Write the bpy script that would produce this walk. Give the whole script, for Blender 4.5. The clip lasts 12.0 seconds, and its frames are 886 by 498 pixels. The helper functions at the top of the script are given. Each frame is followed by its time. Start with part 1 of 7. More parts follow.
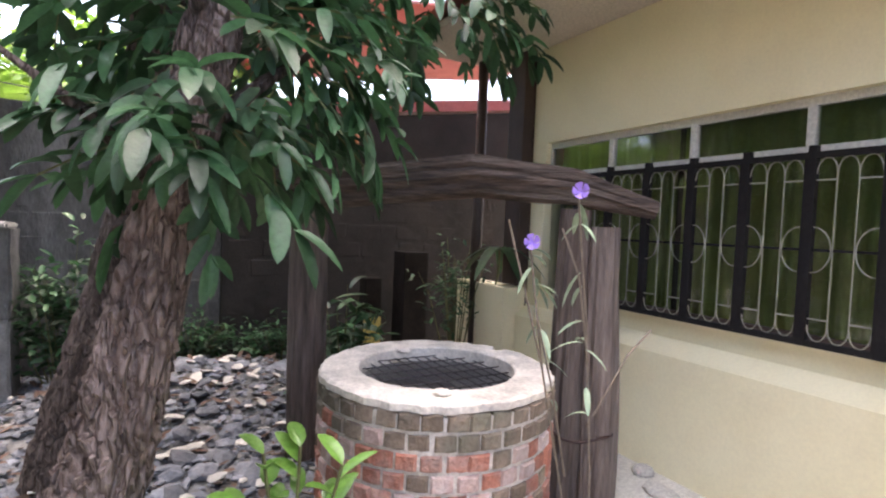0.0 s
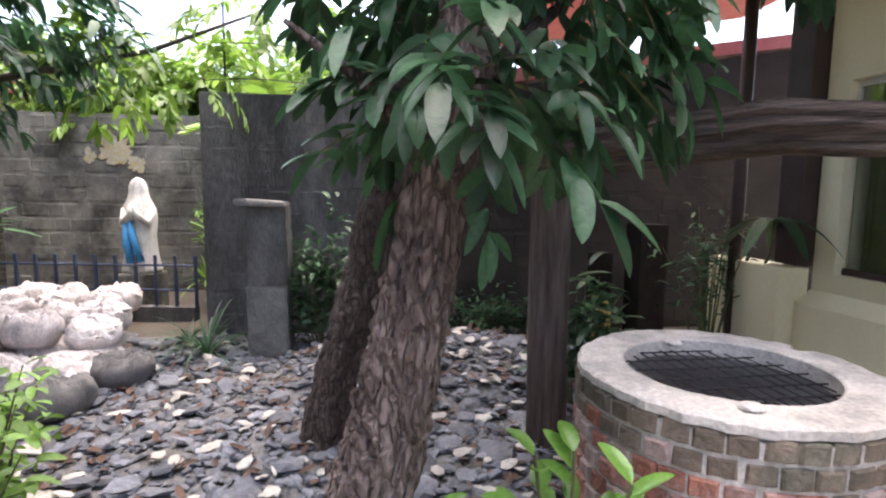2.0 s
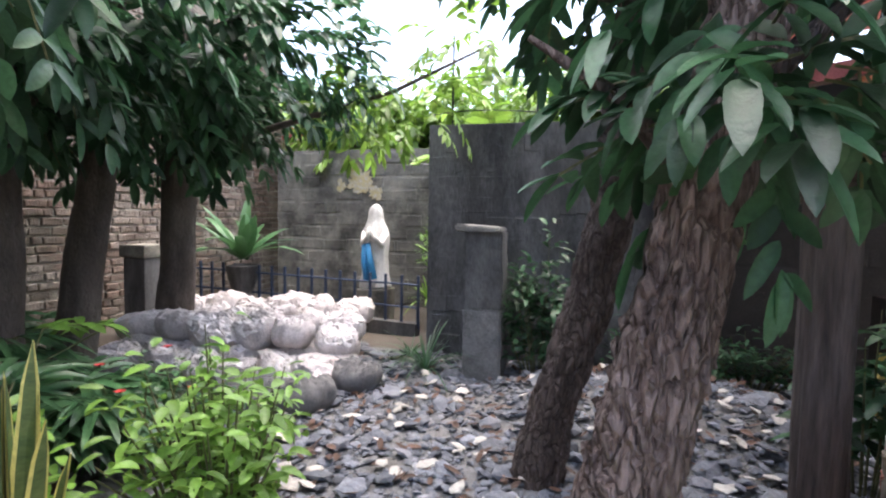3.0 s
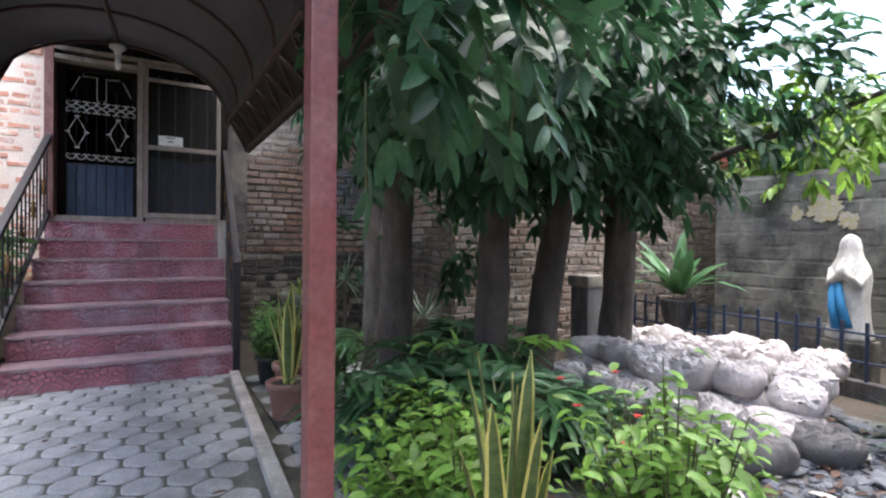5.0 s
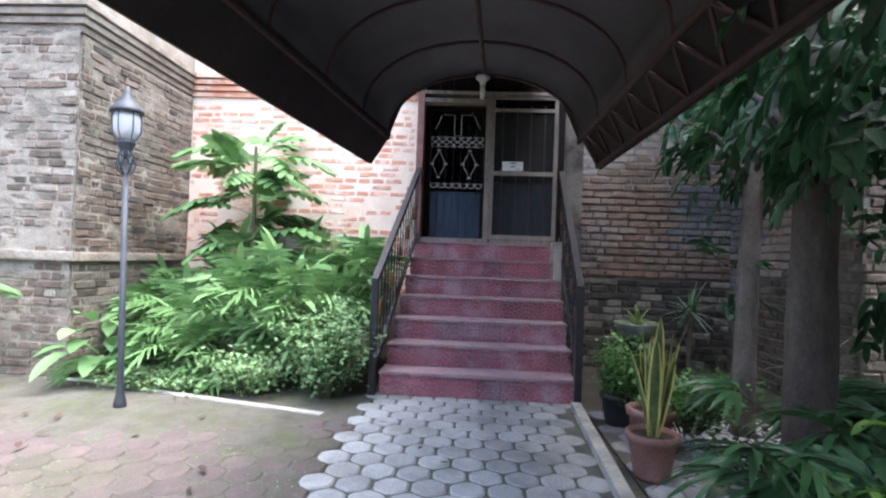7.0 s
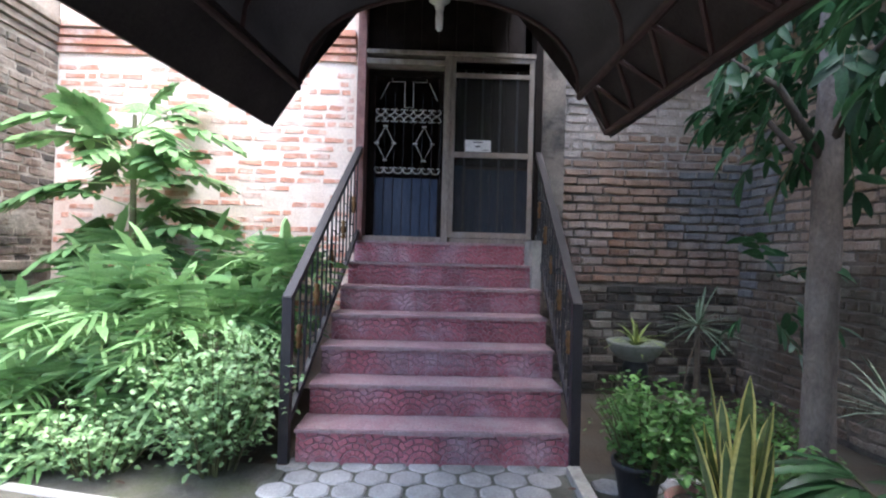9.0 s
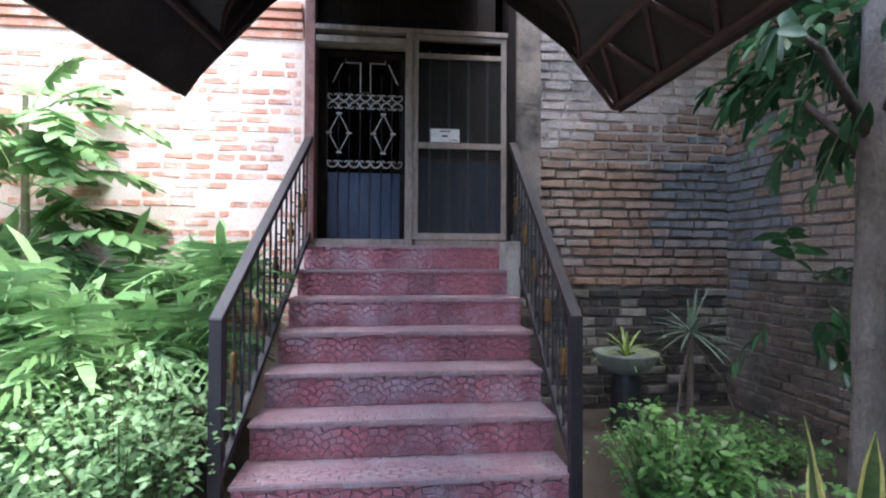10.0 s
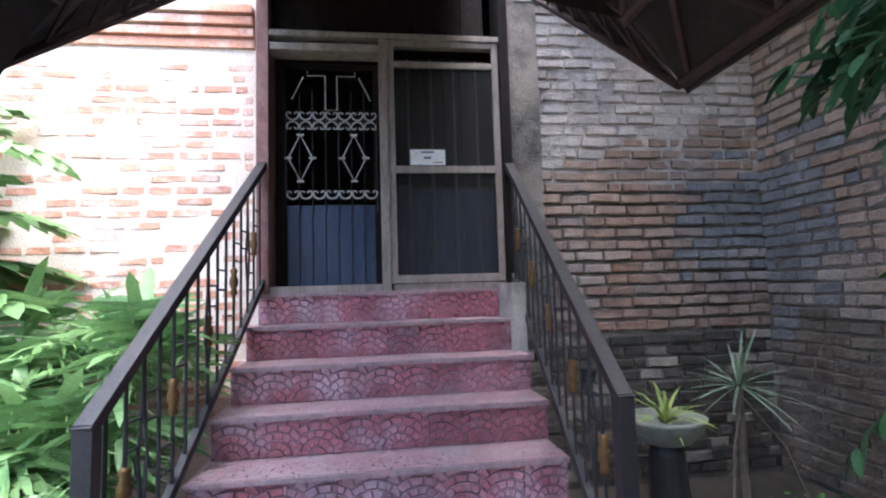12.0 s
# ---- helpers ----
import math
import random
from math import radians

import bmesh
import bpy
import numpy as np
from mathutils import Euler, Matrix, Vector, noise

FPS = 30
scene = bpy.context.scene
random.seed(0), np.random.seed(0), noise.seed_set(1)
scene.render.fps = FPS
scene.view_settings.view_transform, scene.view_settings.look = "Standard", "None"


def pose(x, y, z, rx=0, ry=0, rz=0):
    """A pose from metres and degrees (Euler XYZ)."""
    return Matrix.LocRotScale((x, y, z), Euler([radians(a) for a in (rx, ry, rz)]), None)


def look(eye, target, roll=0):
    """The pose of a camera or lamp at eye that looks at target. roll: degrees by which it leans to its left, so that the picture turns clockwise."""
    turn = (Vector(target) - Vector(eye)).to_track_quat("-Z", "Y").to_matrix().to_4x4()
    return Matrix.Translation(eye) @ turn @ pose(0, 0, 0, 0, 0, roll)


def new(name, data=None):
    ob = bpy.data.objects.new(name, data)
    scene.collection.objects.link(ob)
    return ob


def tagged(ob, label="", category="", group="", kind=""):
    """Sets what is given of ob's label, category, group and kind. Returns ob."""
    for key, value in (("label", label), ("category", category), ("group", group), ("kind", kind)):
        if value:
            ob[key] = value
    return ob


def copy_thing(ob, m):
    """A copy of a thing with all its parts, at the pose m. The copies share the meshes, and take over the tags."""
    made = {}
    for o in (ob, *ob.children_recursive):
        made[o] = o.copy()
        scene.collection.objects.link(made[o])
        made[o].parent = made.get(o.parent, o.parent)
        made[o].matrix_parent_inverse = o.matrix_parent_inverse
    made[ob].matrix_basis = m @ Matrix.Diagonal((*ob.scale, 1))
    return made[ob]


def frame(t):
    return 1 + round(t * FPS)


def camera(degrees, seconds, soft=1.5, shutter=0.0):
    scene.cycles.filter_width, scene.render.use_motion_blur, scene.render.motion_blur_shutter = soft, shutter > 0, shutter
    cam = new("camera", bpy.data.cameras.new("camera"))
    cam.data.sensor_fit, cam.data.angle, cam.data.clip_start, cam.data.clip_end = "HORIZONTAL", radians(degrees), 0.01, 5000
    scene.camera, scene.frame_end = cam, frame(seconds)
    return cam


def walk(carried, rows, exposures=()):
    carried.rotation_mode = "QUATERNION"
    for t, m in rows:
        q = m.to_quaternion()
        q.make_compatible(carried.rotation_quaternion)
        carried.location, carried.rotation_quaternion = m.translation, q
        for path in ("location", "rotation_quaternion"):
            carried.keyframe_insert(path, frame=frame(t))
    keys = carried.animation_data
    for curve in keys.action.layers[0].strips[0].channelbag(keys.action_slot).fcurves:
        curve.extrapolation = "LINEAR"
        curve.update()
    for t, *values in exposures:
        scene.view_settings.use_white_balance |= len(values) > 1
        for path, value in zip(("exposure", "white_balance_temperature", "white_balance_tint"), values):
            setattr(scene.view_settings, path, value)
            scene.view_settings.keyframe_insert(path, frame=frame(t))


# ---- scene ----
# camera and walk: seconds, eye x y z, yaw (from +y to the left), pitch, roll in degrees
cam = camera(81.3, 12.0, soft=2.2)
ROWS = [
    (0.0, -0.205, -0.194, 1.390, -29.50, -2.46, -2.27),
    (0.5, -0.171, -0.048, 1.372, -24.18, -4.56, -0.10),
    (1.0, -0.214, 0.012, 1.359, -20.59, -6.21, -0.72),
    (1.5, -0.276, 0.055, 1.368, -15.87, -7.41, -1.19),
    (2.0, -0.326, 0.134, 1.379, -7.28, -6.14, -0.60),
    (2.5, -0.380, 0.216, 1.379, 5.04, -5.13, -0.99),
    (2.7, -0.405, 0.232, 1.379, 9.10, -4.30, -1.08),
    (4.3, -0.412, 0.345, 1.368, 45.70, -1.76, -0.39),
    (4.5, -0.424, 0.301, 1.371, 49.82, -1.60, -0.55),
    (5.0, -0.486, 0.169, 1.379, 60.34, -0.55, -0.64),
    (5.5, -0.546, 0.044, 1.385, 71.00, 0.62, -0.92),
    (6.0, -0.620, -0.064, 1.385, 82.43, 1.45, -1.21),
    (6.5, -0.785, -0.112, 1.376, 92.49, 0.70, -1.46),
    (7.0, -1.087, -0.115, 1.395, 93.17, 1.01, -2.09),
    (7.2, -1.214, -0.118, 1.399, 92.60, 1.10, -2.40),
    (8.8, -2.434, -0.083, 1.462, 89.11, 0.90, -0.90),
    (9.0, -2.600, -0.088, 1.478, 88.56, 0.76, -1.52),
    (9.5, -2.960, -0.123, 1.502, 85.06, 0.77, -1.38),
    (10.0, -3.285, -0.141, 1.506, 83.89, 0.97, -0.31),
    (10.5, -3.585, -0.119, 1.538, 83.97, 0.99, -1.35),
    (11.0, -3.844, -0.132, 1.559, 80.87, 1.50, -2.14),
    (11.5, -4.059, -0.094, 1.571, 79.48, 2.77, 1.05),
    (12.0, -4.196, -0.029, 1.600, 82.66, 4.84, 1.75),
]
EXPOSURES = [(0.0, 3.05, 7000, 17), (1.5, 2.82, 6900, 17), (2.7, 2.75, 6500, 14), (5.0, 2.72, 6200, 12), (7.0, 2.68, 5850, 10), (10.0, 3.05, 5850, 11), (12.0, 3.22, 5800, 11)]
walk(cam, [(t, pose(x, y, z, 90 + pitch, roll, yaw)) for t, x, y, z, yaw, pitch, roll in ROWS], EXPOSURES)

# daylight: a hazy sun near the zenith and an open sky
world = bpy.data.worlds.new("sky")
scene.world = world
world.use_nodes = True
SUN_EL, SUN_AZ = 76.0, 25.0   # elevation; azimuth clockwise from +y
sky = world.node_tree.nodes.new("ShaderNodeTexSky")
sky.sky_type = "NISHITA"
sky.sun_disc = False
sky.sun_elevation, sky.sun_rotation = radians(SUN_EL), radians(SUN_AZ)
sky.air_density, sky.dust_density, sky.ozone_density = 1.0, 4.0, 1.0
bg = world.node_tree.nodes["Background"]
bg.inputs["Strength"].default_value = 0.15
world.node_tree.links.new(sky.outputs["Color"], bg.inputs["Color"])
sun = new("sun", bpy.data.lights.new("sun", "SUN"))
sun.data.energy, sun.data.angle, sun.data.color = 1.5, radians(95), (1.0, 0.96, 0.90)
sun_from = Vector((math.sin(radians(SUN_AZ)) * math.cos(radians(SUN_EL)), math.cos(radians(SUN_AZ)) * math.cos(radians(SUN_EL)), math.sin(radians(SUN_EL))))
sun.matrix_world = look(sun_from * 40, (0, 0, 0))


# ---- materials ----
def rgb(c):
    return (*c, 1.0)


def surface(name, c1, c2, scale=6.0, rough=0.8, bump=0.3, stain=None, stain_amount=0.5, stain_scale=1.2, metal=0.0, island=0.0, thing=0.0, detail=60.0, spec=0.4, stretch=(1, 1, 1), trans=0.0, gloss_vary=0.1, grain=0.25, lime=None, lime_amount=0.7, lime_scale=0.7, crack=0.0, crack_width=0.1, crack_tone=(0.74, 0.71, 0.70)):
    """A worn surface: two colours mixed by coarse noise, a fine grain in colour and relief, stains with shapes of their own."""
    m = bpy.data.materials.new(name)
    m.use_nodes = True
    nt = m.node_tree
    n, ln = nt.nodes, nt.links
    bsdf = n["Principled BSDF"]
    co = n.new("ShaderNodeTexCoord")
    mp = n.new("ShaderNodeMapping")
    mp.inputs["Scale"].default_value = stretch
    geo = n.new("ShaderNodeNewGeometry")
    ln.new(geo.outputs["Position"], mp.inputs["Vector"])

    def tex(sc, det=4.0, ro=0.6):
        t = n.new("ShaderNodeTexNoise")
        t.inputs["Scale"].default_value, t.inputs["Detail"].default_value, t.inputs["Roughness"].default_value = sc, det, ro
        ln.new(mp.outputs["Vector"], t.inputs["Vector"])
        return t

    def ramp(fac, lo, hi):
        r = n.new("ShaderNodeMapRange")
        r.inputs["From Min"].default_value, r.inputs["From Max"].default_value = lo, hi
        ln.new(fac, r.inputs["Value"])
        return r.outputs["Result"]

    def mix(fac, a, b, kind="MIX"):
        x = n.new("ShaderNodeMix")
        x.data_type, x.blend_type = "RGBA", kind
        if isinstance(fac, float):
            x.inputs["Factor"].default_value = fac
        else:
            ln.new(fac, x.inputs["Factor"])
        for sock, v in (("A", a), ("B", b)):
            s = [i for i in x.inputs if i.name == sock and i.type == "RGBA"][0]
            if isinstance(v, tuple):
                s.default_value = v
            else:
                ln.new(v, s)
        return [o for o in x.outputs if o.type == "RGBA"][0]

    coarse, fine = tex(scale), tex(detail, 3.0)
    col = mix(ramp(coarse.outputs["Fac"], 0.32, 0.68), rgb(c1), rgb(c2))
    if stain:
        st = tex(stain_scale, 6.0, 0.65)
        fac = n.new("ShaderNodeMath")
        fac.operation = "MULTIPLY"
        ln.new(ramp(st.outputs["Fac"], 0.47, 0.66), fac.inputs[0])
        fac.inputs[1].default_value = stain_amount
        col = mix(fac.outputs[0], col, rgb(stain))
    if lime:
        lt = tex(lime_scale, 8.0, 0.7)
        lf = n.new("ShaderNodeMath")
        lf.operation = "MULTIPLY"
        ln.new(ramp(lt.outputs["Fac"], 0.44, 0.60), lf.inputs[0])
        lf.inputs[1].default_value = lime_amount
        col = mix(lf.outputs[0], col, rgb(lime))
    cracks = None
    if crack:
        vor = n.new("ShaderNodeTexVoronoi")
        vor.feature = "DISTANCE_TO_EDGE"
        vor.inputs["Scale"].default_value = crack
        warp = n.new("ShaderNodeMix")
        warp.data_type, warp.blend_type = "RGBA", "LINEAR_LIGHT"
        warp.inputs["Factor"].default_value = 0.06
        ln.new(mp.outputs["Vector"], [i for i in warp.inputs if i.name == "A" and i.type == "RGBA"][0])
        ln.new(coarse.outputs["Color"], [i for i in warp.inputs if i.name == "B" and i.type == "RGBA"][0])
        ln.new([o for o in warp.outputs if o.type == "RGBA"][0], vor.inputs["Vector"])
        cracks = ramp(vor.outputs["Distance"], 0.0, crack_width)
        col = mix(cracks, mix(1.0, col, rgb(crack_tone), "MULTIPLY"), col)
    lo, hi = 1 - grain, 1 + grain * 0.85
    speckle = mix(ramp(fine.outputs["Fac"], 0.25, 0.75), (lo, lo, lo, 1), (hi, hi, hi, 1))
    col = mix(1.0, col, speckle, "MULTIPLY")
    for amount, socket in ((island, geo.outputs["Random Per Island"]), (thing, None)):
        if amount:
            if socket is None:
                socket = n.new("ShaderNodeObjectInfo").outputs["Random"]
            hsv = n.new("ShaderNodeHueSaturation")
            r = n.new("ShaderNodeMapRange")
            r.inputs["To Min"].default_value, r.inputs["To Max"].default_value = 1 - amount, 1 + amount
            ln.new(socket, r.inputs["Value"])
            ln.new(r.outputs["Result"], hsv.inputs["Value"])
            ln.new(col, hsv.inputs["Color"])
            col = hsv.outputs["Color"]
    ln.new(col, bsdf.inputs["Base Color"])
    rr = n.new("ShaderNodeMapRange")
    rr.inputs["To Min"].default_value, rr.inputs["To Max"].default_value = max(0.05, rough - gloss_vary), min(1.0, rough + gloss_vary)
    ln.new(coarse.outputs["Fac"], rr.inputs["Value"])
    ln.new(rr.outputs["Result"], bsdf.inputs["Roughness"])
    bsdf.inputs["Metallic"].default_value = metal
    bsdf.inputs["Specular IOR Level"].default_value = spec
    if bump:
        add = n.new("ShaderNodeMath")
        add.operation = "ADD"
        ln.new(coarse.outputs["Fac"], add.inputs[0])
        ln.new(fine.outputs["Fac"], add.inputs[1])
        if cracks is not None:
            both = n.new("ShaderNodeMath")
            both.operation = "MULTIPLY_ADD"
            ln.new(cracks, both.inputs[0])
            both.inputs[1].default_value = 0.7
            ln.new(add.outputs[0], both.inputs[2])
            add = both
        b = n.new("ShaderNodeBump")
        b.inputs["Strength"].default_value, b.inputs["Distance"].default_value = bump, 0.02
        ln.new(add.outputs[0], b.inputs["Height"])
        ln.new(b.outputs["Normal"], bsdf.inputs["Normal"])
    if trans:
        tr = n.new("ShaderNodeBsdfTranslucent")
        mx = n.new("ShaderNodeMixShader")
        mx.inputs["Fac"].default_value = trans
        ln.new(col, tr.inputs["Color"])
        ln.new(bsdf.outputs[0], mx.inputs[1])
        ln.new(tr.outputs[0], mx.inputs[2])
        ln.new(mx.outputs[0], n["Material Output"].inputs["Surface"])
    return m


M_CREAM = surface("cream_wall_paint", (0.80, 0.73, 0.50), (0.75, 0.67, 0.44), 1.5, 0.7, 0.03, (0.58, 0.50, 0.33), 0.25, 0.7, grain=0.05)
# weathered concrete, with the deep shade of the yard put into its colour
M_CONCRETE = surface("shade_dark_weathered_concrete", (0.075, 0.072, 0.071), (0.045, 0.043, 0.044), 5.0, 0.92, 0.5, (0.018, 0.018, 0.019), 0.8, 2.6, lime=(0.17, 0.168, 0.165), lime_amount=0.6, lime_scale=1.9, stretch=(1, 1, 0.35))
M_BLOCK = surface("weathered_hollow_block", (0.15, 0.14, 0.12), (0.085, 0.08, 0.07), 2.5, 0.92, 0.6, (0.035, 0.035, 0.03), 0.85, 2.2, thing=0.14, island=0.14, lime=(0.33, 0.31, 0.25), lime_amount=0.5, lime_scale=1.7)
# lean-to block colour is lowered for the same yard shade
M_BLOCK_BROWN = surface("brown_block", (0.042, 0.034, 0.029), (0.025, 0.021, 0.019), 2.0, 0.9, 0.35, (0.02, 0.018, 0.018), 0.7, 1.1, thing=0.12, island=0.12)
M_PALE = surface("pale_cement", (0.55, 0.52, 0.47), (0.40, 0.38, 0.34), 5.0, 0.85, 0.3, (0.2, 0.19, 0.17), 0.6, 4.0)
M_STEP = surface("red_oxide_tile", (0.40, 0.17, 0.19), (0.31, 0.125, 0.145), 7.0, 0.45, 0.35, (0.45, 0.31, 0.33), 0.55, 3.0, thing=0.12)
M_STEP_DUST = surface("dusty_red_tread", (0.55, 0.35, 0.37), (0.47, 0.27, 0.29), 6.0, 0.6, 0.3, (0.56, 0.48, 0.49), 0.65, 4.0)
M_BRICK = surface("old_brick", (0.44, 0.25, 0.155), (0.32, 0.19, 0.125), 7.0, 0.93, 1.0, (0.10, 0.09, 0.08), 0.7, 1.6, thing=0.16, island=0.16, lime=(0.50, 0.43, 0.38), lime_amount=0.65, lime_scale=1.4)
M_BRICK_PINK = surface("pink_painted_brick", (0.62, 0.31, 0.21), (0.55, 0.25, 0.17), 4.0, 0.9, 0.4, (0.82, 0.72, 0.63), 0.75, 2.6, thing=0.12, island=0.12)
M_MORTAR_PINK = surface("pale_lime_mortar", (0.80, 0.69, 0.59), (0.72, 0.57, 0.47), 3.5, 0.92, 0.5, (0.64, 0.42, 0.31), 0.6, 1.6)
M_MORTAR = surface("dark_lime_mortar", (0.20, 0.165, 0.135), (0.12, 0.10, 0.085), 5.0, 0.95, 0.8, (0.34, 0.30, 0.27), 0.6, 1.3)
M_BRICK_GREY = surface("grey_weathered_brick", (0.30, 0.245, 0.195), (0.20, 0.165, 0.13), 7.0, 0.93, 1.0, (0.085, 0.085, 0.065), 0.75, 1.3, thing=0.15, island=0.15, lime=(0.42, 0.385, 0.33), lime_amount=0.55, lime_scale=1.7)
M_MORTAR_PALE = surface("pale_beige_mortar", (0.40, 0.36, 0.30), (0.28, 0.25, 0.21), 3.0, 0.95, 0.6, (0.13, 0.125, 0.10), 0.6, 0.9)
M_IRON = surface("black_painted_iron", (0.017, 0.016, 0.02), (0.026, 0.024, 0.028), 8.0, 0.45, 0.15, (0.04, 0.034, 0.034), 0.4, 6.0)
M_RUST = surface("rust_red_steel", (0.048, 0.023, 0.02), (0.03, 0.016, 0.015), 9.0, 0.65, 0.2, (0.05, 0.025, 0.02), 0.5, 5.0)
M_POST = surface("red_oxide_painted_steel", (0.18, 0.058, 0.054), (0.135, 0.043, 0.041), 6.0, 0.5, 0.12, (0.30, 0.16, 0.14), 0.4, 6.0)
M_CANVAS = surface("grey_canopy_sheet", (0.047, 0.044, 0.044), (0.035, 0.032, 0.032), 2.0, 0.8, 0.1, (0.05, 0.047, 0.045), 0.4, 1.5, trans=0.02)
M_BARK = surface("brown_bark", (0.12, 0.09, 0.08), (0.06, 0.045, 0.04), 9.0, 0.95, 0.9, (0.17, 0.14, 0.125), 0.4, 4.0, stretch=(1, 1, 0.4), grain=0.4, crack=26.0, crack_width=0.2, crack_tone=(0.55, 0.5, 0.48))
M_BARK_PALE = surface("pale_flaking_bark", (0.30, 0.235, 0.215), (0.15, 0.11, 0.098), 9.0, 0.95, 1.0, (0.075, 0.052, 0.044), 0.8, 5.0, stretch=(1, 1, 0.3), grain=0.4, crack=30.0, crack_width=0.22, crack_tone=(0.55, 0.5, 0.48))
M_BARK_DARK = surface("dark_smooth_bark", (0.095, 0.075, 0.062), (0.055, 0.043, 0.037), 8.0, 0.9, 0.6, (0.15, 0.14, 0.12), 0.4, 3.0, stretch=(1, 1, 0.5))
M_BARK_SLIM = surface("pale_smooth_bark", (0.19, 0.16, 0.14), (0.11, 0.09, 0.078), 7.0, 0.9, 0.6, (0.27, 0.24, 0.22), 0.5, 3.0, stretch=(1, 1, 0.5))
M_LOG = surface("weathered_log", (0.13, 0.095, 0.08), (0.04, 0.029, 0.026), 26.0, 0.9, 1.0, (0.20, 0.165, 0.145), 0.4, 5.0, stretch=(1, 1, 0.1))
M_LOG_PALE = surface("pale_grey_log", (0.23, 0.18, 0.155), (0.085, 0.062, 0.053), 24.0, 0.92, 1.0, (0.28, 0.24, 0.215), 0.45, 6.0, stretch=(1, 1, 0.12))
M_BEAM = surface("weathered_beam", (0.13, 0.092, 0.073), (0.032, 0.024, 0.021), 22.0, 0.9, 1.0, (0.22, 0.18, 0.15), 0.4, 6.0, stretch=(0.22, 0.22, 2.2))
M_GROUND = surface("damp_soil", (0.10, 0.08, 0.06), (0.055, 0.045, 0.035), 4.0, 0.95, 0.7, (0.13, 0.12, 0.10), 0.5, 2.0)
M_GRAVEL = surface("grey_gravel_stone", (0.145, 0.155, 0.178), (0.095, 0.10, 0.118), 12.0, 0.8, 0.4, (0.26, 0.25, 0.245), 0.4, 5.0, thing=0.4, island=0.45)
M_PAVER = surface("grey_concrete_paver", (0.41, 0.40, 0.39), (0.31, 0.305, 0.295), 6.0, 0.85, 0.35, (0.17, 0.17, 0.15), 0.75, 1.3, thing=0.14, island=0.14)
M_PAVER_RED = surface("reddish_concrete_paver", (0.145, 0.107, 0.10), (0.105, 0.082, 0.075), 5.0, 0.85, 0.35, (0.075, 0.085, 0.045), 0.75, 1.0, thing=0.12, island=0.12)
M_JOINT = surface("mossy_joint", (0.15, 0.145, 0.12), (0.085, 0.088, 0.066), 5.0, 0.95, 0.5)
M_WHITE = surface("white_paint_worn", (0.70, 0.69, 0.66), (0.58, 0.57, 0.54), 6.0, 0.7, 0.2, (0.35, 0.34, 0.31), 0.5, 5.0)


# ---- building helpers ----
def part(name, bm, material, parent=None, label="", smooth=False):
    """Link a bmesh as one mesh object, under a thing or a part if one is given."""
    me = bpy.data.meshes.new(name)
    bm.to_mesh(me)
    bm.free()
    return link_mesh(name, me, material, parent, label, smooth)


def link_mesh(name, me, material, parent=None, label="", smooth=False):
    if material and not me.materials:
        me.materials.append(material)
    if smooth:
        me.shade_smooth()
    ob = new(name, me)
    if parent is not None:
        ob.parent = parent
        ob.matrix_parent_inverse = parent.matrix_basis.inverted()
    if label:
        ob["label"] = label
    return ob


def thing(name, x, y, z, label, category, group="", kind="", rz=0.0):
    e = new(name)
    e.empty_display_size = 0.05
    e.matrix_basis = pose(x, y, z, 0, 0, rz)
    return tagged(e, label, category, group, kind)


def box(bm, x0, x1, y0, y1, z0, z1, m=None, bevel=0.0):
    mat = Matrix.Translation(((x0 + x1) / 2, (y0 + y1) / 2, (z0 + z1) / 2)) @ Matrix.Diagonal((abs(x1 - x0), abs(y1 - y0), abs(z1 - z0), 1))
    if m is not None:
        mat = m @ mat
    r = bmesh.ops.create_cube(bm, size=1.0, matrix=mat)
    if bevel:
        es = list({e for v in r["verts"] for e in v.link_edges})
        bmesh.ops.bevel(bm, geom=es, offset=bevel, segments=2, affect="EDGES", profile=0.7)
    return bm


def boxes(*rows, bevel=0.0):
    bm = bmesh.new()
    for r in rows:
        box(bm, *r, bevel=bevel)
    return bm


def tube(bm, pts, radii, seg=10, wobble=0.0, seed=0, caps=True):
    """A swept round bar through the points, of the given radius at each."""
    pts = [Vector(p) for p in pts]
    if not hasattr(radii, "__len__"):
        radii = [radii] * len(pts)
    rings, side = [], None
    for i, p in enumerate(pts):
        d = (pts[min(i + 1, len(pts) - 1)] - pts[max(i - 1, 0)]).normalized()
        if side is None:
            side = d.orthogonal().normalized()
        side = (side - d * side.dot(d)).normalized()
        up = d.cross(side)
        ring = []
        for k in range(seg):
            a = 2 * math.pi * k / seg
            r = radii[i]
            q = side * math.cos(a) + up * math.sin(a)
            if wobble:
                r *= 1 + wobble * noise.noise(q * 2.2 + Vector((seed * 7.1, i * 0.35, 0))) + 0.6 * wobble * noise.noise(q * 6 + Vector((seed, 0, i * 1.1)))
            ring.append(bm.verts.new(p + q * r))
        rings.append(ring)
    for a, b in zip(rings, rings[1:]):
        for k in range(seg):
            bm.faces.new((a[k], a[(k + 1) % seg], b[(k + 1) % seg], b[k]))
    if caps:
        bm.faces.new(list(reversed(rings[0])))
        bm.faces.new(rings[-1])
    return bm


def bars(*rows, r=0.006, seg=6):
    bm = bmesh.new()
    for pts in rows:
        tube(bm, pts, r, seg)
    return bm


